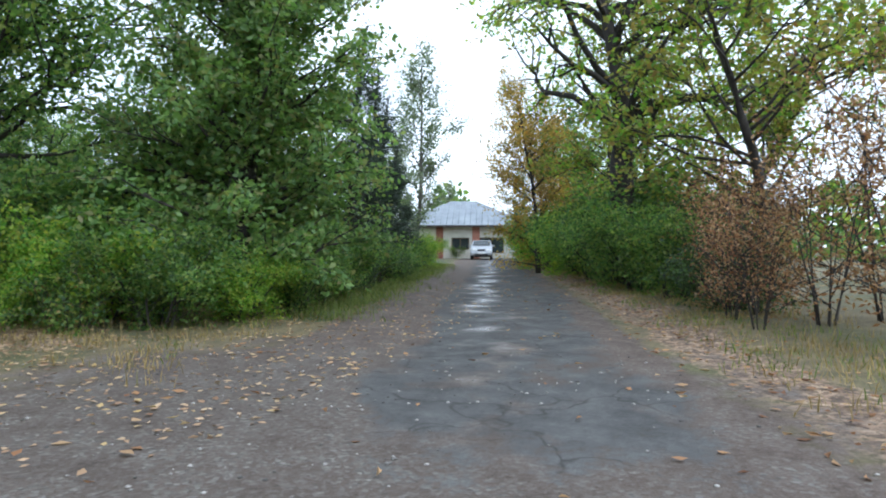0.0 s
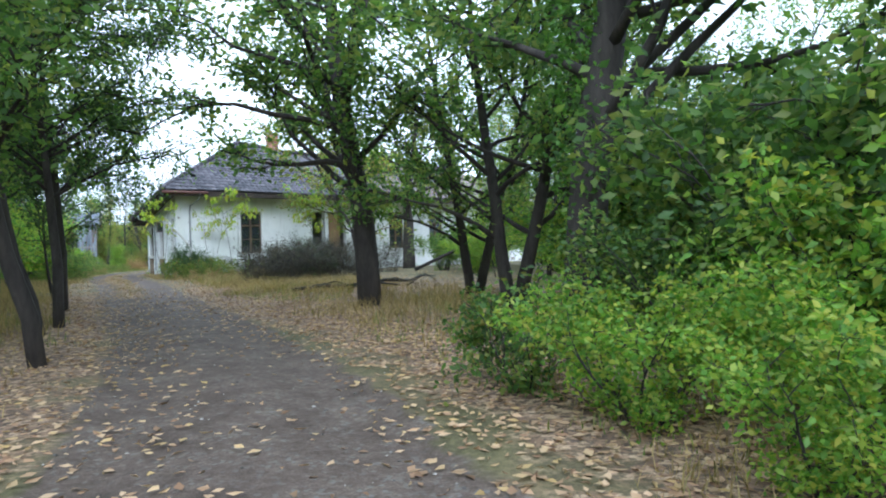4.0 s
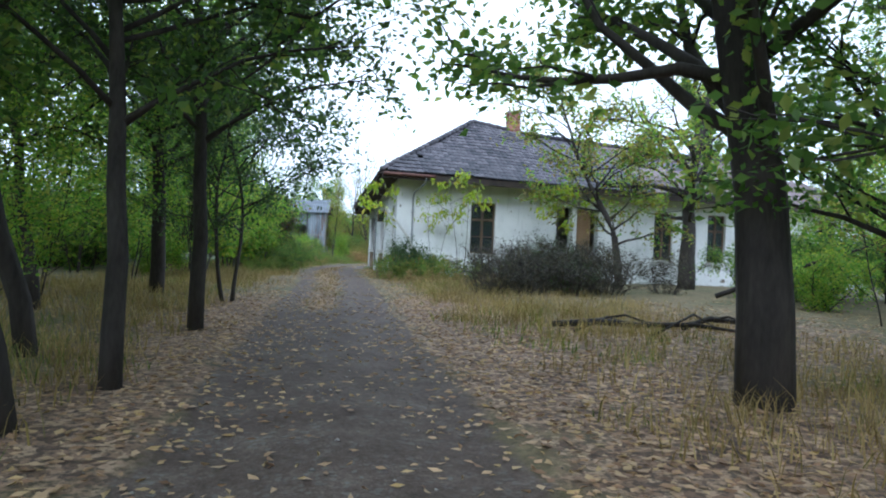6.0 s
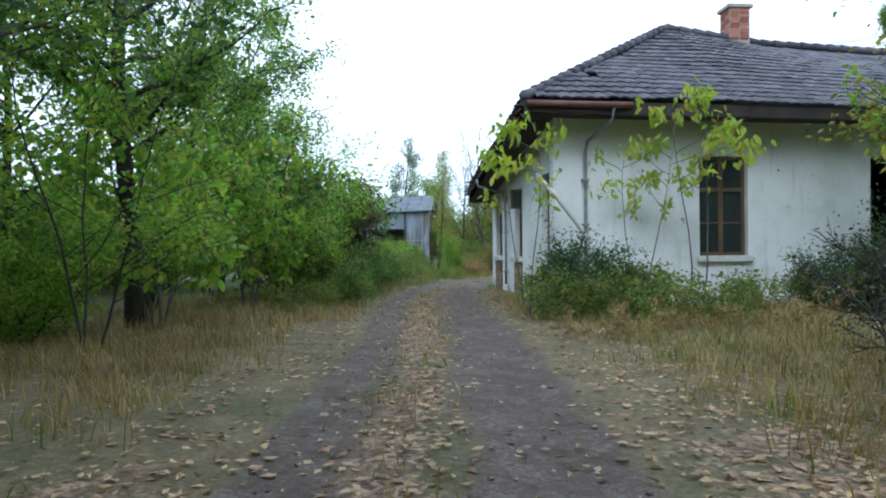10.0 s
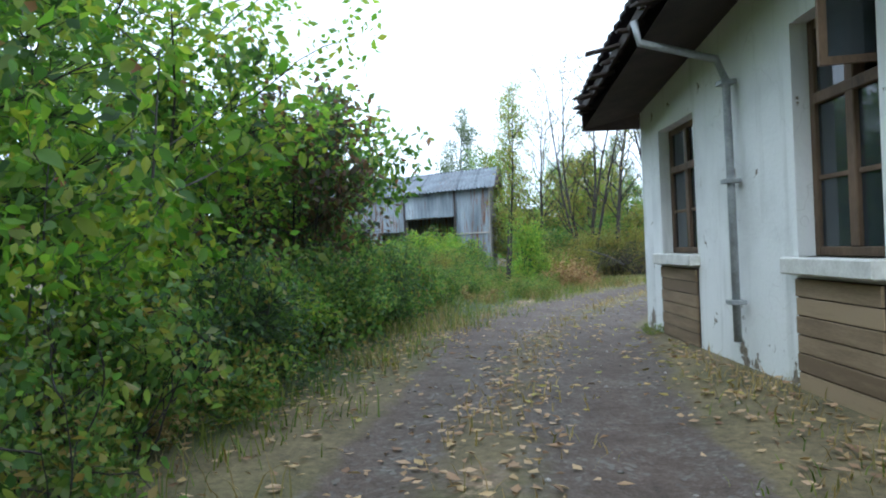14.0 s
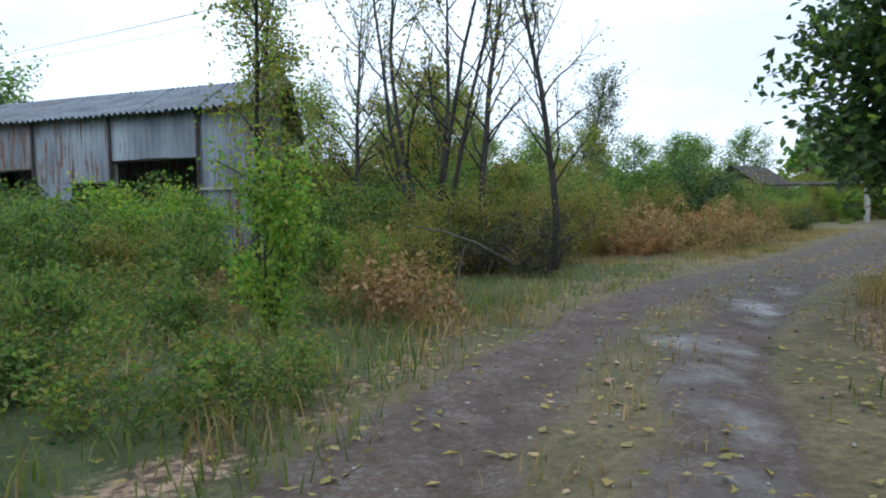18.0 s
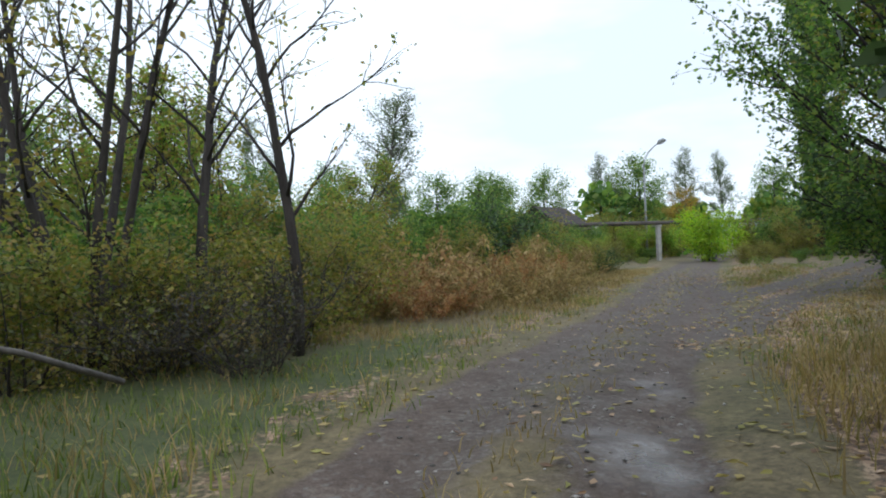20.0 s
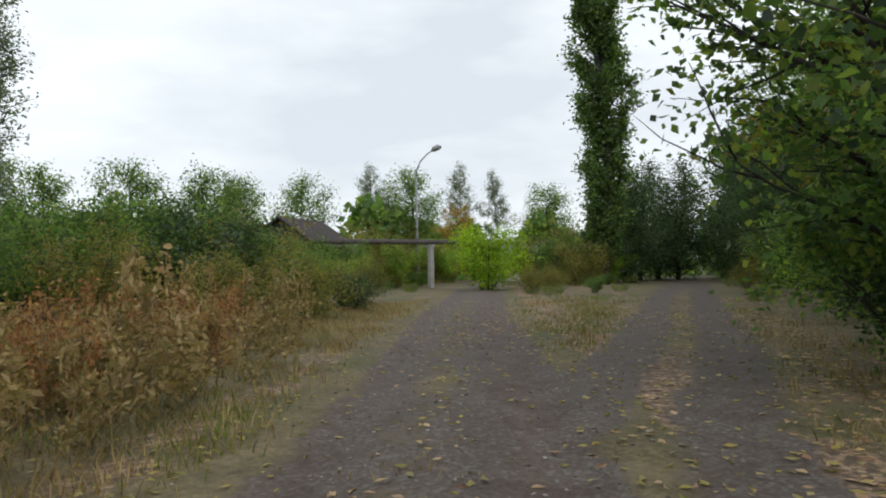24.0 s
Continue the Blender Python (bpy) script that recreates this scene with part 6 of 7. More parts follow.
# ---- the house at the end of the drive ----
def end_house():
    x0, y0 = 45.7, -32.5
    gz = z_at(x0, -29)
    t = thing("villa", (x0, y0, gz), "cream rendered house with brick pilasters and a hipped grey sheet roof", "house", turn=11.0)
    w, d, h = 10.5, 9.0, 2.75
    holes = [(1.0, 2.0, 0.75, 1.7), (4.4, 5.9, 0.75, 1.75), (6.7, 8.8, 0.45, 1.75)]
    part("wall_front", wall_mesh("villa_front", w, h, 0.3, holes, M_CREAM), None, t, at=pose(0, w, 0, 0, 0, -90))
    part("wall_side", wall_mesh("villa_side", d, h, 0.3, [], M_CREAM), None, t, at=pose(0.0, 0.0, 0))
    part("wall_side", wall_mesh("villa_side", d, h, 0.3, [], M_CREAM), None, t, at=pose(d, w, 0, 0, 0, 180))
    part("wall_back", wall_mesh("villa_back", w, h, 0.3, [], M_CREAM), None, t, at=pose(d, 0, 0, 0, 0, 90))
    for u in (0.0, 3.1, 6.15, 9.75):
        part("pilaster", a_box(-0.08, 0.06, w - u - 0.62, w - u, 0, h - 0.02, 0.01), M_BRICK, t, "brown brick pilaster")
    for a, b, c, e in holes:
        win = new("window")
        win.parent, win.matrix_basis = t, pose(0.1, w - a, c, 0, 0, -90)
        part("window_frame", box(box(box(a_box(0, 0.08, 0, 0.08, 0, e - c), b - a - 0.08, b - a, 0, 0.08, 0, e - c), 0.08, b - a - 0.08, 0.002, 0.078, 0, 0.08), 0.08, b - a - 0.08, 0.002, 0.078, e - c - 0.08, e - c), M_FRAME, win)
        part("mullion", a_box((b - a) / 2 - 0.03, (b - a) / 2 + 0.03, 0.004, 0.074, 0.08, e - c - 0.08), M_FRAME, win)
        part("pane", a_box(0.08, b - a - 0.08, 0.04, 0.045, 0.08, e - c - 0.08), M_CARGLASS, win)
    o = 0.7
    v = [(-o, -o, h), (d + o, -o, h), (d + o, w + o, h), (-o, w + o, h), (d / 2, d / 2 - 0.4, h + 2.35), (d / 2, w - d / 2 + 0.4, h + 2.35)]
    bm = bmesh.new()
    q = [bm.verts.new(p) for p in v]
    for f in ((3, 0, 4, 5), (1, 2, 5, 4), (0, 1, 4), (2, 3, 5), (0, 3, 2, 1)):
        bm.faces.new([q[i] for i in f])
    roof_part = part("roof", bm, M_METALROOF, t)
    part("fascia", box(box(a_box(-o - 0.03, -o, -o, w + o, h - 0.14, h + 0.02), -o, d + o, -o - 0.03, -o, h - 0.14, h + 0.02), -o, d + o, w + o, w + o + 0.03, h - 0.14, h + 0.02), M_SOFFIT, t)
    for k in range(24):
        u = -o + (w + 2 * o) * (k + 0.5) / 24
        top = min(1.0, (u + o) / (d / 2 + o - 0.4), (w + o - u) / (d / 2 + o - 0.4))
        s, e = Vector((-o, u, h + 0.015)), Vector((-o + (d / 2 + o) * top, u, h + 0.015 + 2.35 * top))
        part("seam", tube_mesh("seam", [s, e], [0.025, 0.025], M_METALROOF, 4), None, roof_part)
    part("aerial", tube_mesh("aerial", [(d / 2, w / 2, h + 2.3), (d / 2, w / 2, h + 4.1)], [0.02, 0.015], M_STEEL, 5), None, t)
    plant("bush", x0 - 0.7, y0 + 9.0, 0.85)
    plant("bush2", x0 - 0.9, y0 + 7.6, 0.55)
    plant("bush", x0 - 0.9, y0 + 5.6, 0.5)


end_house()


def parked_car():
    x, y = 42.2, -29.6
    t = thing("car", (x, y, z_at(x, y)), "silver five-door hatchback parked nose-on before the house", "car", turn=191.0)
    L, W = 3.9, 1.68
    prof = [(-1.9, 0.35), (-1.95, 0.7), (-1.85, 0.98), (-1.55, 1.42), (-0.9, 1.5), (0.2, 1.48), (0.85, 1.05), (1.6, 0.9), (1.92, 0.68), (1.95, 0.35)]
    bm = bmesh.new()
    rows = []
    for s, k in ((-W / 2, 0), (-W / 2 + 0.09, 1), (W / 2 - 0.09, 1), (W / 2, 0)):
        r = []
        for px, pz in prof:
            tuck = 0.0
            if pz > 1.0:
                tuck = 0.16 * (pz - 1.0) / 0.5
            yy = s - math.copysign(tuck, s)
            r.append(bm.verts.new((px * (1 if k else 0.985), yy, pz + (0.02 if k else 0))))
        rows.append(r)
    for a, b in zip(rows[:-1], rows[1:]):
        for i in range(len(prof) - 1):
            bm.faces.new([a[i], b[i], b[i + 1], a[i + 1]])
    bm.faces.new(rows[0])
    bm.faces.new(rows[-1][::-1])
    body = part("body", bm, M_CAR, t, "", True)
    ws = bmesh.new()
    q = [ws.verts.new(p) for p in ((0.26, -0.6, 1.45), (0.26, 0.6, 1.45), (0.84, 0.7, 1.1), (0.84, -0.7, 1.1))]
    ws.faces.new(q)
    bmesh.ops.translate(ws, verts=q, vec=(0.03, 0, 0.035))
    part("windscreen", ws, M_CARGLASS, t)
    for s in (-1, 1):
        sw = bmesh.new()
        sw.faces.new([sw.verts.new((px, s * (W / 2 - 0.15 * (pz - 1.0) / 0.5 + 0.008), pz)) for px, pz in ((-1.5, 1.05), (0.7, 1.05), (0.2, 1.4), (-1.3, 1.4))])
        part("side_window", sw, M_CARGLASS, t)
        part("headlight", a_box(1.72, 1.93, s * 0.52 - 0.2, s * 0.52 + 0.2, 0.66, 0.84, 0.05), M_LENS, t)
        part("wing_mirror", a_box(0.52, 0.68, s * 0.92 - 0.1, s * 0.92 + 0.1, 1.0, 1.14, 0.03), M_CAR, t)
        for wx in (-1.25, 1.25):
            wheel = new("wheel")
            wheel.parent, wheel.matrix_basis = t, pose(wx, s * 0.76, 0.3)
            part("tyre", tube_mesh("tyre", [(0, -0.1, 0), (0, -0.08, 0), (0, 0.08, 0), (0, 0.1, 0)], [0.24, 0.3, 0.3, 0.24], M_BLACK, 18), None, wheel)
            part("rim", tube_mesh("rim", [(0, -0.106, 0), (0, 0.106, 0)], [0.19, 0.19], M_STEEL, 14), None, wheel)
    part("grille", a_box(1.88, 1.96, -0.3, 0.3, 0.68, 0.8, 0.015), M_BLACK, t)
    part("bumper", a_box(1.8, 2.0, -0.8, 0.8, 0.34, 0.58, 0.05), M_CAR, t)
    part("air_intake", a_box(1.96, 2.008, -0.5, 0.5, 0.36, 0.45, 0.01), M_BLACK, t)
    part("number_plate", a_box(2.0, 2.015, -0.26, 0.26, 0.47, 0.57), M_PLATE, t)
    part("underbody", a_box(-1.8, 1.8, -0.7, 0.7, 0.2, 0.4), M_BLACK, t)


parked_car()


# ---- lamp, pipe bridge and roofs at the far end ----
def street_lamp():
    x, y = 38.0, 50.9
    t = thing("street_lamp", (x, y, z_at(x, y)), "grey steel street lamp with a curved arm", "street lamp")
    part("pole", tube_mesh("pole", [(0, 0, -0.2), (0, 0, 3.4), (0, 0, 6.7)], [0.09, 0.08, 0.06], M_STEEL, 9), None, t)
    a = math.radians(-44)
    ax = (math.cos(a), math.sin(a))
    pts = [(ax[0] * r, ax[1] * r, z) for r, z in ((0, 6.68), (0.05, 7.1), (0.3, 7.65), (0.75, 8.1), (1.05, 8.3))]
    part("arm", tube_mesh("arm", pts, [0.055, 0.05, 0.045, 0.04, 0.04], M_STEEL, 7), None, t)
    head = [(ax[0] * r, ax[1] * r, z) for r, z in ((0.98, 8.25), (1.15, 8.38), (1.45, 8.5), (1.62, 8.48))]
    part("lamp_head", tube_mesh("lamp_head", head, [0.06, 0.18, 0.17, 0.05], M_STEEL, 8), None, t)


street_lamp()


def pipe_bridge():
    a, b = np.array([27.8, 47.42]), np.array([46.0, 45.6])
    g = z_at(34, 47)
    t = thing("pipe_bridge", (a[0], a[1], g), "dark lagged pipe carried on pale concrete posts", "pipeline")
    d = b - a
    part("pipe", tube_mesh("pipe", [(0, 0, 2.45), (d[0], d[1], 2.45)], [0.13, 0.13], M_RUSTPIPE, 9), None, t)
    part("pipe", tube_mesh("pipe", [(0, 0.3, 2.5), (d[0], d[1] + 0.3, 2.5)], [0.09, 0.09], M_RUSTPIPE, 9), None, t)
    for u in (0.12, 0.39, 0.64, 0.9):
        p = d * u
        part("post", a_box(-0.14, 0.14, -0.12, 0.12, -0.3, 2.32, 0.015), M_CONCRETE, t, at=pose(p[0], p[1], 0))
        part("crossbar", a_box(-0.1, 0.1, -0.25, 0.5, 2.2, 2.319), M_CONCRETE, t, at=pose(p[0], p[1], 0.0))


pipe_bridge()


def far_shed(x, y, w, d, h, r, wall_mat, roof_mat, turn, label, window=True):
    t = thing("shed", (x, y, z_at(x, y)), label, "shed", turn=turn)
    part("wall", wall_mesh("shed_wall", w, h, 0.25, [(w * 0.3, w * 0.3 + 0.9, 1.0, 2.0)] if window else [], wall_mat), None, t, at=pose(-w / 2, -d / 2, 0))
    part("wall", wall_mesh("shed_wall", w, h, 0.25, [], wall_mat), None, t, at=pose(w / 2, d / 2, 0, 0, 0, 180))
    for s in (-1, 1):
        bm = bmesh.new()
        pr = [(0, -d / 2 + 0.26, 0), (0, d / 2 - 0.26, 0), (0, d / 2 - 0.26, h), (0, 0, h + r * 0.9), (0, -d / 2 + 0.26, h)]
        lo = [bm.verts.new((s * w / 2 - 0.12, p[1], p[2])) for p in pr]
        hi = [bm.verts.new((s * w / 2 + 0.12, p[1], p[2])) for p in pr]
        bm.faces.new(lo[::-1])
        bm.faces.new(hi)
        for k in range(5):
            n = (k + 1) % 5
            bm.faces.new([lo[k], lo[n], hi[n], hi[k]])
        part("gable", bm, wall_mat, t)
        rm = bmesh.new()
        y0, y1 = s * (d / 2 + 0.5), 0.0
        q = [rm.verts.new(p) for p in ((-w / 2 - 0.5, y0, h - 0.3), (w / 2 + 0.5, y0, h - 0.3), (w / 2 + 0.5, y1, h + r), (-w / 2 - 0.5, y1, h + r))]
        fc = rm.faces.new(q)
        ex = bmesh.ops.extrude_face_region(rm, geom=[fc])
        bmesh.ops.translate(rm, verts=[e for e in ex["geom"] if isinstance(e, bmesh.types.BMVert)], vec=(0, 0, 0.1))
        part("roof_slope", rm, roof_mat, t)


far_shed(30.1, 51.8, 4.2, 3.6, 2.5, 1.3, M_RUSTPIPE, M_SOFFIT, 28, "dark low shed with a pitched roof behind the trees")
far_shed(48.5, 50.5, 4.0, 3.2, 2.0, 0.7, M_CREAM, M_METALROOF, -35, "small white outbuilding behind the bushes", window=False)

# overhead wires between two poles
t_line = thing("power_line", (-24, 70, 0), "overhead wires sagging between two wooden poles", "power line")
for p in ((0, 0), (58, -58)):
    part("pole", tube_mesh("pole", [(p[0], p[1], -0.3), (p[0], p[1], 13.4)], [0.16, 0.11], M_OLDWOOD, 8), None, t_line)
    part("crossarm", a_box(-1.1, 1.1, -0.08, 0.08, 12.9, 13.05), M_OLDWOOD, t_line, at=pose(p[0], p[1], 0, 0, 0, 45))
for off, z in ((-0.7, 13.1), (0.0, 13.5), (0.7, 13.1)):
    pts = [(58 * u + off, -58 * u + off, z - 0.9 * math.sin(math.pi * u)) for u in np.linspace(0, 1, 31)]
    part("wire", tube_mesh("wire", pts, [0.014] * 31, M_BLACK, 4), None, t_line)


# ---- fallen branches ----
def log(points, radii, label, name="log", mat=M_BARK):
    z = [z_at(p[0], p[1]) for p in points]
    pts = [(p[0], p[1], p[2] + q) for p, q in zip(points, z)]
    ob = new(name, tube_mesh(name, pts, radii, mat, 8))
    return tagged(ob, label, "log", "fallen branches")


log([(-0.1, -16.3, 0.06), (0.5, -16.7, 0.14), (1.1, -16.75, 0.1), (1.7, -17.3, 0.17), (2.4, -17.5, 0.1)], [0.05, 0.055, 0.045, 0.035, 0.015], "fallen dark bough on the leaf litter")
log([(1.8, -16.9, 0.08), (2.5, -16.5, 0.2), (3.3, -16.5, 0.14), (4.0, -15.9, 0.24), (4.7, -15.6, 0.16)], [0.045, 0.05, 0.04, 0.03, 0.012], "fallen dark bough on the leaf litter")
log([(6.8, -10.6, 0.15), (8.2, -11.5, 0.9), (9.8, -12.6, 1.7)], [0.07, 0.055, 0.02], "broken bough propped up off the ground")
for a, b, c in (((0.4, -16.0), (1.5, -16.9), 0.22), ((1.0, -17.4), (2.6, -16.6), 0.3), ((2.2, -16.0), (3.2, -17.2), 0.25), ((3.0, -16.9), (4.4, -16.2), 0.32), ((0.0, -16.9), (1.2, -16.2), 0.2)):
    log([(a[0], a[1], 0.03), ((a[0] + b[0]) / 2 + 0.1, (a[1] + b[1]) / 2, c), (b[0], b[1], 0.06)], [0.022, 0.018, 0.008], "thin dead branch in the brush heap", "branch")
log([(2.2, 19.0, 0.5), (1.7, 18.75, 0.75), (1.2, 18.5, 0.92), (0.7, 18.3, 1.0)], [0.02, 0.018, 0.014, 0.007], "broken branch with a pale torn end", mat=M_BARKG)
log([(0.9, 17.3, 0.03), (1.2, 17.8, 0.4), (1.5, 18.6, 0.75)], [0.014, 0.012, 0.006], "thin broken branch leaning in the weeds", "branch")

log([(-0.55, -0.95, 2.62), (-0.1, -0.9, 2.1), (0.3, -0.85, 1.6), (0.62, -0.7, 1.0), (0.8, -0.6, 0.02)], [0.035, 0.045, 0.05, 0.055, 0.06], "pale dead bough leaning at the corner of the house", "branch", M_SILL)


# ---- grass, fallen leaves and stones ----
def field(seed, n, x0, x1, y0, y1, keep):
    rng = np.random.default_rng(seed)
    x, y = rng.uniform(x0, x1, n), rng.uniform(y0, y1, n)
    m = rng.uniform(size=n) < keep(x, y)
    return x[m], y[m], rng


def outside(x, y):
    """1 off the house and the barn."""
    inside = (x > -0.08) & (x < 23) & (y > -0.08) & (y < 10)
    r = np.stack([x - BC[0], y - BC[1]], -1)
    det = BU[0] * BV[1] - BU[1] * BV[0]
    u, v = (r[..., 0] * BV[1] - r[..., 1] * BV[0]) / det, (BU[0] * r[..., 1] - BU[1] * r[..., 0]) / det
    return np.where(inside | ((u > 0) & (u < BLEN) & (v > 0) & (v < BDEP)), 0.0, 1.0)


def off_road(x, y, lo=1.5, hi=2.6):
    d = np.minimum(np.abs(signed_from(TRACK, x, y)), np.abs(signed_from(BRANCH, x, y)) + 0.4)
    dr = np.abs(signed_from(ROAD, x, y)) - 0.9
    return step01(np.minimum(d, dr), lo, hi)


def blades(name, x, y, rng, mat, length, per, label):
    k = len(x) * per
    bx, by = np.repeat(x, per) + rng.normal(size=k) * 0.15, np.repeat(y, per) + rng.normal(size=k) * 0.15
    z = land(bx, by)
    a = rng.uniform(0, 2 * np.pi, k)
    ln = length * rng.uniform(0.4, 1.25, k) * np.where((by < -24) | (by > 19), 0.6, np.where((by > -1) & (by < 9) & (bx > -1.6), 0.5, 1.0))
    out = ln * rng.uniform(0.2, 1.1, k)
    w = 0.003 + 0.005 * rng.uniform(size=k)
    base = np.stack([bx, by, z - 0.02], 1)
    side = np.stack([-np.sin(a), np.cos(a), 0 * a], 1) * w[:, None]
    top = base + np.stack([np.cos(a) * out, np.sin(a) * out, ln], 1)
    mid = base + np.stack([np.cos(a) * out * 0.35, np.sin(a) * out * 0.35, ln * 0.6], 1)
    v = np.stack([base - side, base + side, mid + side * 0.7, mid - side * 0.7, top], 1).reshape(-1, 3)
    i = np.arange(k)[:, None] * 5
    f = np.concatenate([i + np.array([[0, 1, 2]]), i + np.array([[0, 2, 3]]), i + np.array([[3, 2, 4]])])
    return tagged(new(name, fast_mesh(name, v, f, mat)), label, "grass", kind="stuff")


near_line = lambda x, y, far: 1 - step01(np.minimum(np.abs(signed_from(TRACK, x, y)), np.abs(signed_from(ROAD, x, y))), far * 0.5, far)  # noqa: E731
x, y, rng = field(31, 54000, -12, 26, -44, 38, lambda x, y: outside(x, y) * np.where(y > -2, off_road(x, y, 1.25, 1.9), off_road(x, y, 1.7, 2.8)) * near_line(x, y, 8) * (0.35 + 0.65 * (wave(x * 2, y * 2) > -0.1)) * np.where(y < -8, 0.75, 1.0) * np.where((signed_from(TRACK, x, y) < 0) & (y > 0) & (y < 23), 0.3, 1.0) * np.where((signed_from(TRACK, x, y) > 0) & (y > 19), 0.5, 1.0))
blades("dry_grass", x, y, rng, L_DRY, 0.25, 16, "dry straw-coloured grass on the verges")
x, y, rng = field(32, 32000, -12, 30, -44, 38, lambda x, y: outside(x, y) * np.where(y > 0, off_road(x, y, 1.2, 1.9), off_road(x, y, 1.6, 2.6)) * near_line(x, y, 7) * np.where((y < -7) & (y > -30) & (signed_from(TRACK, x, y) > 0), 0.35, 1.0) * np.where((signed_from(TRACK, x, y) < 0) & (y > 0) & (y < 23), 1.0, 0.1 + 0.9 * (wave(x * 1.7 + 5, y * 1.7) > 0.15)))
blades("green_grass", x, y, rng, L_GRASS, 0.2, 14, "green grass tufts on the verges")
x, y, rng = field(33, 9000, -6, 12, -16, 26, lambda x, y: np.exp(-((signed_from(TRACK, x, y) + 0.22) / 0.3) ** 2) * 0.9 * step01(y, -15, -12))
blades("centre_grass", x, y, rng, L_DRY, 0.12, 9, "short worn grass between the ruts")
x, y, rng = field(34, 10000, 0.3, 28, -38, -29, lambda x, y: np.exp(-((signed_from(ROAD, x, y) + 2.75) / 0.6) ** 2))
blades("verge_grass", x, y, rng, L_GRASS, 0.3, 10, "fresh green grass along the drive")


def scatter_leaves(name, x, y, rng, mat, size, label):
    z = land(x, y) + rng.uniform(0.005, 0.035, len(x))
    v, f = leaf_arrays(np.stack([x, y, z], 1), size, rng, droop=0.0, ratio=0.6, fold=0.35)
    v = v.reshape(-1, 4, 3)
    v[:, :, 2] = z[:, None] + (v[:, :, 2] - z[:, None]) * 0.3
    return tagged(new(name, fast_mesh(name, v.reshape(-1, 3), f, mat)), label, "leaves", kind="stuff")


def litter_chance(x, y):
    d = np.abs(signed_from(TRACK, x, y))
    e = signed_from(TRACK, x, y)
    c = np.exp(-((np.abs(e - 0.35) - 1.8) / 0.9) ** 2) * np.where(e > 0, 1.0, 0.5) * step01(y, -36, -31) * (1 - 0.72 * step01(y, -13, -7)) + 0.6 * np.exp(-((e + 0.22) / 0.4) ** 2) * step01(y, -16, -12) * (1 - 0.6 * step01(y, 3, 9)) + 0.09 * (wave(x * 2.1, y * 1.9) > 0.1)
    return outside(x, y) * np.clip(c + 0.14 * (d < 7) * (d > 1.25) + 0.5 * np.exp(-(((x - 2) / 5) ** 2 + ((y + 18) / 6) ** 2)), 0, 1)


x, y, rng = field(41, 170000, -10, 9, -38, 9, litter_chance)
scatter_leaves("fallen_leaves", x, y, rng, L_FALLEN, 0.085, "tan fallen leaves strewn along the track")
x, y, rng = field(42, 22000, -9, 40, -46, -30, lambda x, y: np.clip(np.exp(-((signed_from(ROAD, x, y) - 3.0) / 0.7) ** 2) + 0.25 * np.exp(-((signed_from(ROAD, x, y) + 2.4) / 0.5) ** 2) + 0.05, 0, 1))
scatter_leaves("road_leaves", x, y, rng, L_BROWN, 0.1, "brown leaves along the edge of the drive")
x, y, rng = field(43, 34000, -5, 26, 4, 36, lambda x, y: outside(x, y) * np.clip(0.9 * np.exp(-((np.abs(signed_from(TRACK, x, y) + 0.2) - 1.5) / 0.35) ** 2) + 0.8 * np.exp(-((signed_from(BRANCH, x, y) - 1.3) / 0.4) ** 2) + 0.5 * np.exp(-(signed_from(BRANCH, x, y) / 0.3) ** 2) + 0.2 * (np.abs(signed_from(TRACK, x, y)) < 5) + 0.3 * np.exp(-(signed_from(TRACK, x, y) / 0.4) ** 2), 0, 1))
scatter_leaves("strip_leaves", *field(44, 14000, -3, 22, 6, 34, lambda x, y: np.exp(-((signed_from(TRACK, x, y) + 0.25) / 0.36) ** 2) * 0.85)[:3], L_FALLEN, 0.08, "tan fallen leaves between the ruts")
scatter_leaves("verge_leaves", *field(45, 40000, 2, 30, 13, 36, lambda x, y: 0.9 * np.exp(-((signed_from(TRACK, x, y) - 1.9) / 0.4) ** 2) * (y < 22) + 0.9 * np.exp(-((signed_from(BRANCH, x, y) - 1.6) / 0.45) ** 2) + 0.35 * np.exp(-(signed_from(BRANCH, x, y) / 0.35) ** 2) + 0.75 * np.exp(-(((x - 20.8) / 3) ** 2 + ((y - 28.8) / 1.7) ** 2)))[:3], L_FALLEN, 0.09, "tan and yellow leaves drifted along the edge of the road")
scatter_leaves("yellow_leaves", x, y, rng, L_DROPPED, 0.085, "yellow and tan fallen leaves along the road")


def stones(name, x, y, rng, size, label):
    n = len(x)
    base = np.array([(1, 0, 0), (0, 1, 0), (-1, 0, 0), (0, -1, 0), (0, 0, 1), (0, 0, -1)], float)
    tri = np.array([(0, 1, 4), (1, 2, 4), (2, 3, 4), (3, 0, 4), (1, 0, 5), (2, 1, 5), (3, 2, 5), (0, 3, 5)])
    s = size * rng.uniform(0.35, 1.3, size=(n, 1, 1)) * rng.uniform(0.6, 1.2, size=(n, 6, 1))
    v = base[None] * s * np.array([1, 1, 0.55])
    a = rng.uniform(0, 2 * np.pi, n)
    c, sn = np.cos(a)[:, None], np.sin(a)[:, None]
    v = np.stack([v[:, :, 0] * c - v[:, :, 1] * sn, v[:, :, 0] * sn + v[:, :, 1] * c, v[:, :, 2]], 2)
    v += np.stack([x, y, land(x, y) + 0.004], 1)[:, None]
    f = (np.arange(n)[:, None, None] * 6 + tri[None]).reshape(-1, 3)
    return tagged(new(name, fast_mesh(name, v.reshape(-1, 3), f, M_STONE)), label, "gravel", kind="stuff")


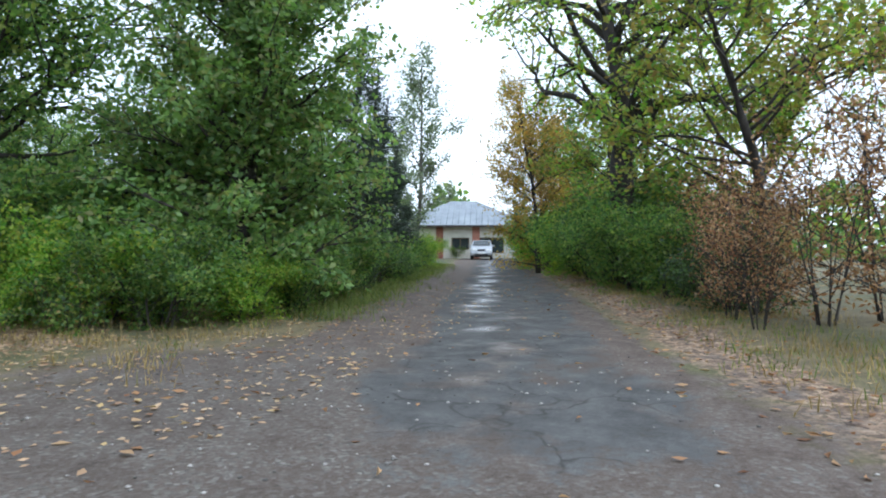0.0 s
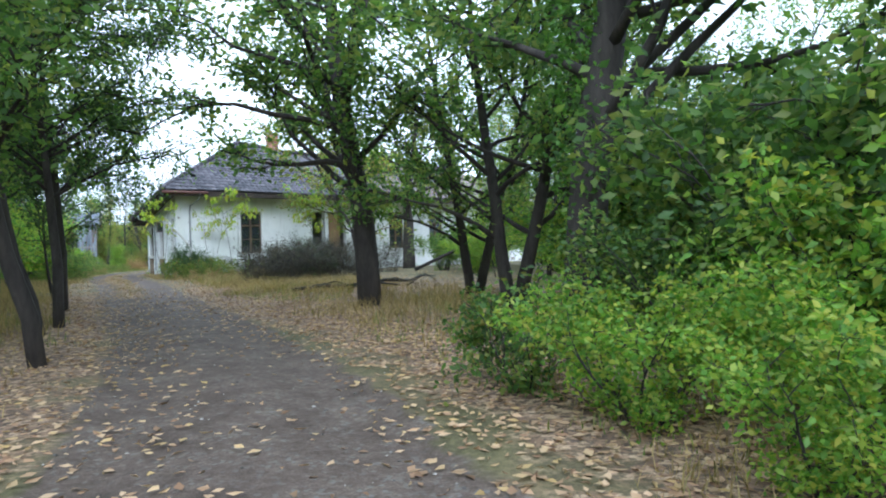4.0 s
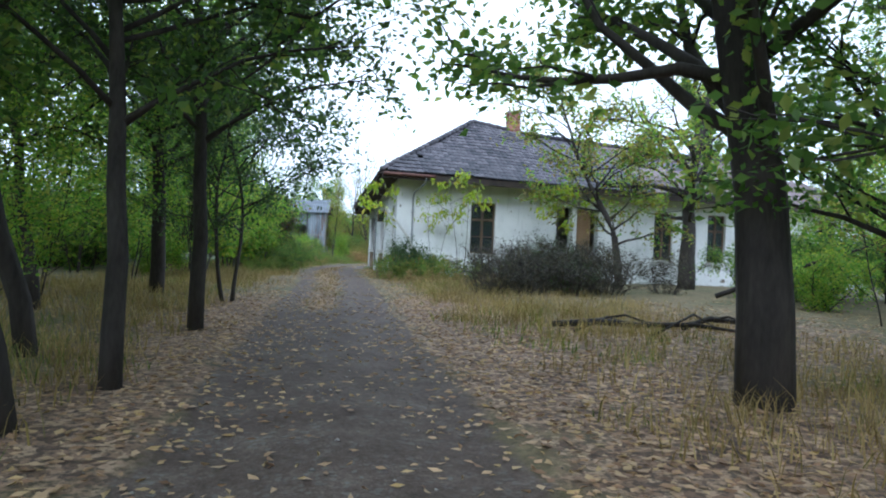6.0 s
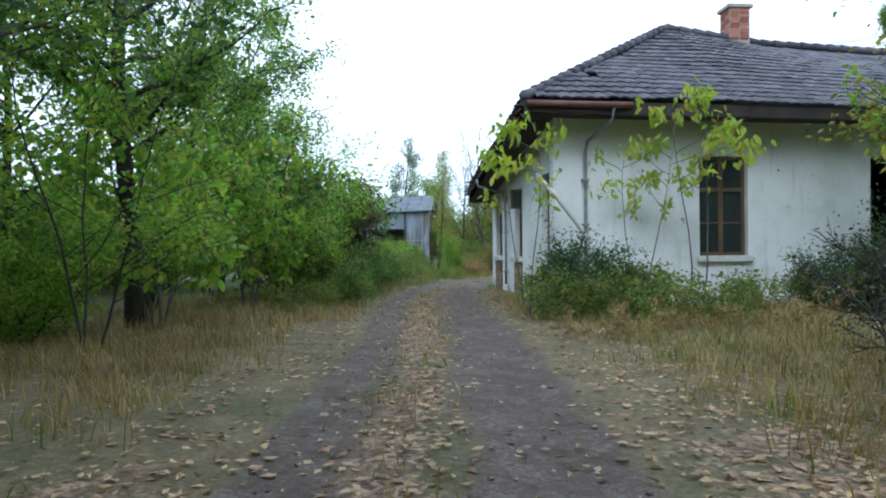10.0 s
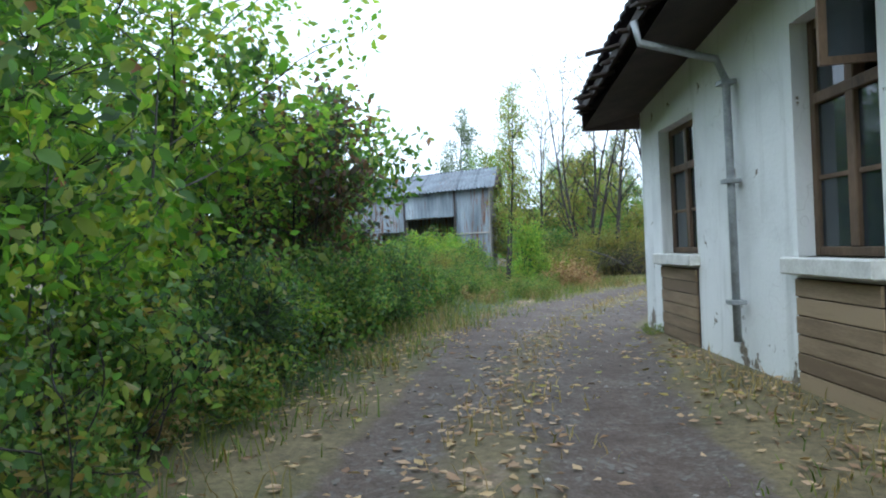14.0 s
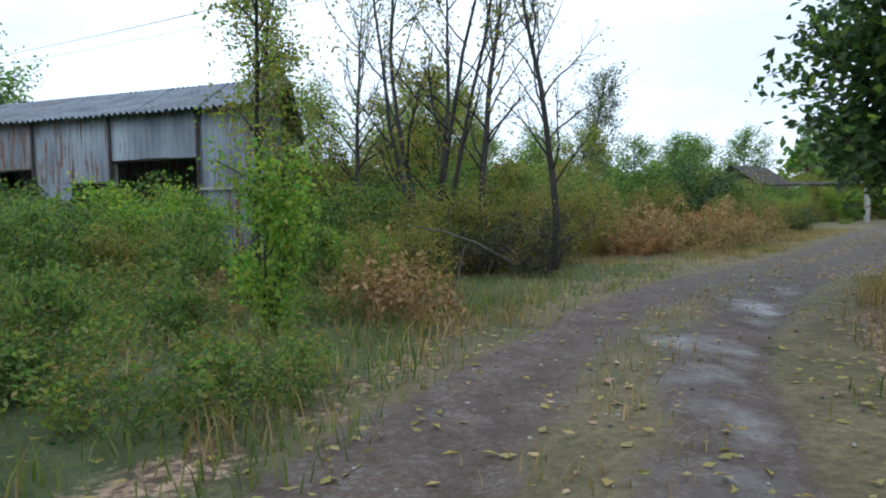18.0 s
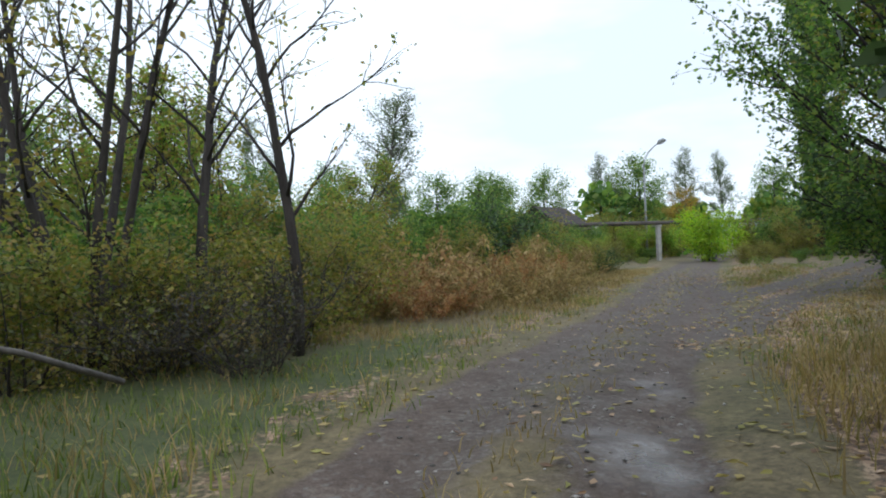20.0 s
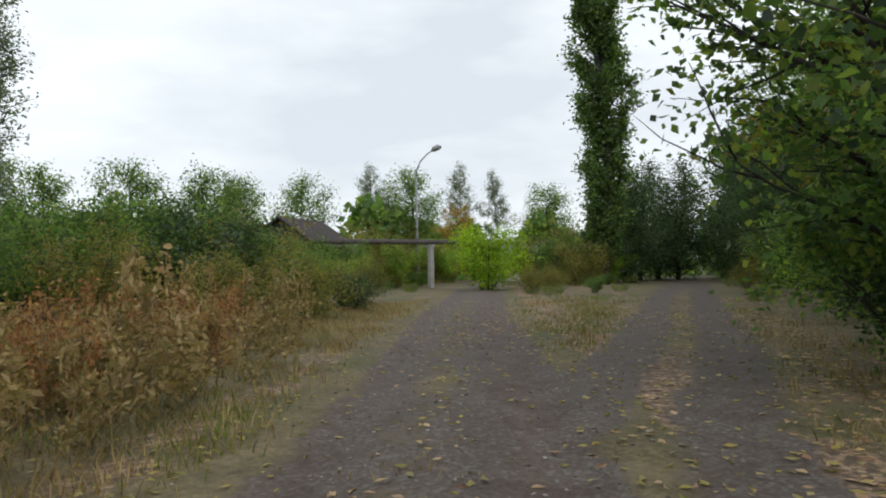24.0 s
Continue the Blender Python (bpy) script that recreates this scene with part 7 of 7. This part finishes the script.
x, y, rng = field(51, 70000, -13, 26, -45, 38, lambda x, y: np.clip((1 - step01(np.abs(signed_from(TRACK, x, y)), 0.9, 1.9)) * 0.8 * (y > -36) + 0.8 * np.exp(-(((x + 6.5) / 5.5) ** 2 + ((y + 38.0) / 4) ** 2) ** 2), 0, 1) * (0.25 + 0.75 * (wave(x * 3, y * 3) > 0)) * np.where((y < -2) & (y > -30), 0.4, 1.0))
stones("gravel", x, y, rng, 0.02, "loose pale gravel on the track")


# ---- woods that close the distance ----
def woods():
    rng = np.random.default_rng(77)
    pos, tv, tf, n0 = [], [], [], 0
    for k in range(230):
        a = rng.uniform(0, 2 * np.pi)
        r = rng.uniform(70, 130)
        cx, cy = 8 + r * np.cos(a), 0 + r * np.sin(a)
        h = rng.uniform(6, 11) if math.cos(a - 1.1) < 0.5 else rng.uniform(5, 8)
        if cx > 38 and abs(cy + 29) < 9:
            h *= 0.6
        w = h * rng.uniform(0.28, 0.4)
        m = 420
        u = rng.normal(size=(m, 3))
        u /= np.linalg.norm(u, axis=1)[:, None]
        u *= rng.uniform(0.35, 1.0, size=(m, 1)) ** 0.5
        g = rise(np.array(cx), np.array(cy))
        pos.append(np.stack([cx + u[:, 0] * w, cy + u[:, 1] * w, g + h * 0.52 + u[:, 2] * h * 0.48], 1))
        v, f = tube([(cx, cy, g - 0.5), (cx, cy, g + h * 0.7)], [0.2, 0.06], 5)
        tv.append(v)
        tf.extend([[i + n0 for i in q] for q in f])
        n0 += len(v)
    a, r = rng.uniform(0, 2 * np.pi, 16000), rng.uniform(62, 84, 16000)
    sx, sy = 8 + r * np.cos(a), r * np.sin(a)
    open_drive = (sx > 30) & (np.abs(sy + 29) < 7)
    low = np.stack([sx, sy, rise(sx, sy) + rng.uniform(0, 1, 16000) ** 1.5 * (2.6 + 1.2 * wave(sx, sy))], 1)
    pos.append(low[~open_drive])
    pos = np.concatenate(pos)
    v, f = leaf_arrays(pos, 0.85, rng, ratio=0.8)
    t = thing("far_woods", (0, 0, 0), "belt of green woods round the place in the distance", "woods", kind="stuff")
    part("crowns", fast_mesh("crowns", v, f, L_GREEN), None, t)
    part("trunks", mesh_of("trunks", np.concatenate(tv), tf, M_BARK), None, t)


woods()
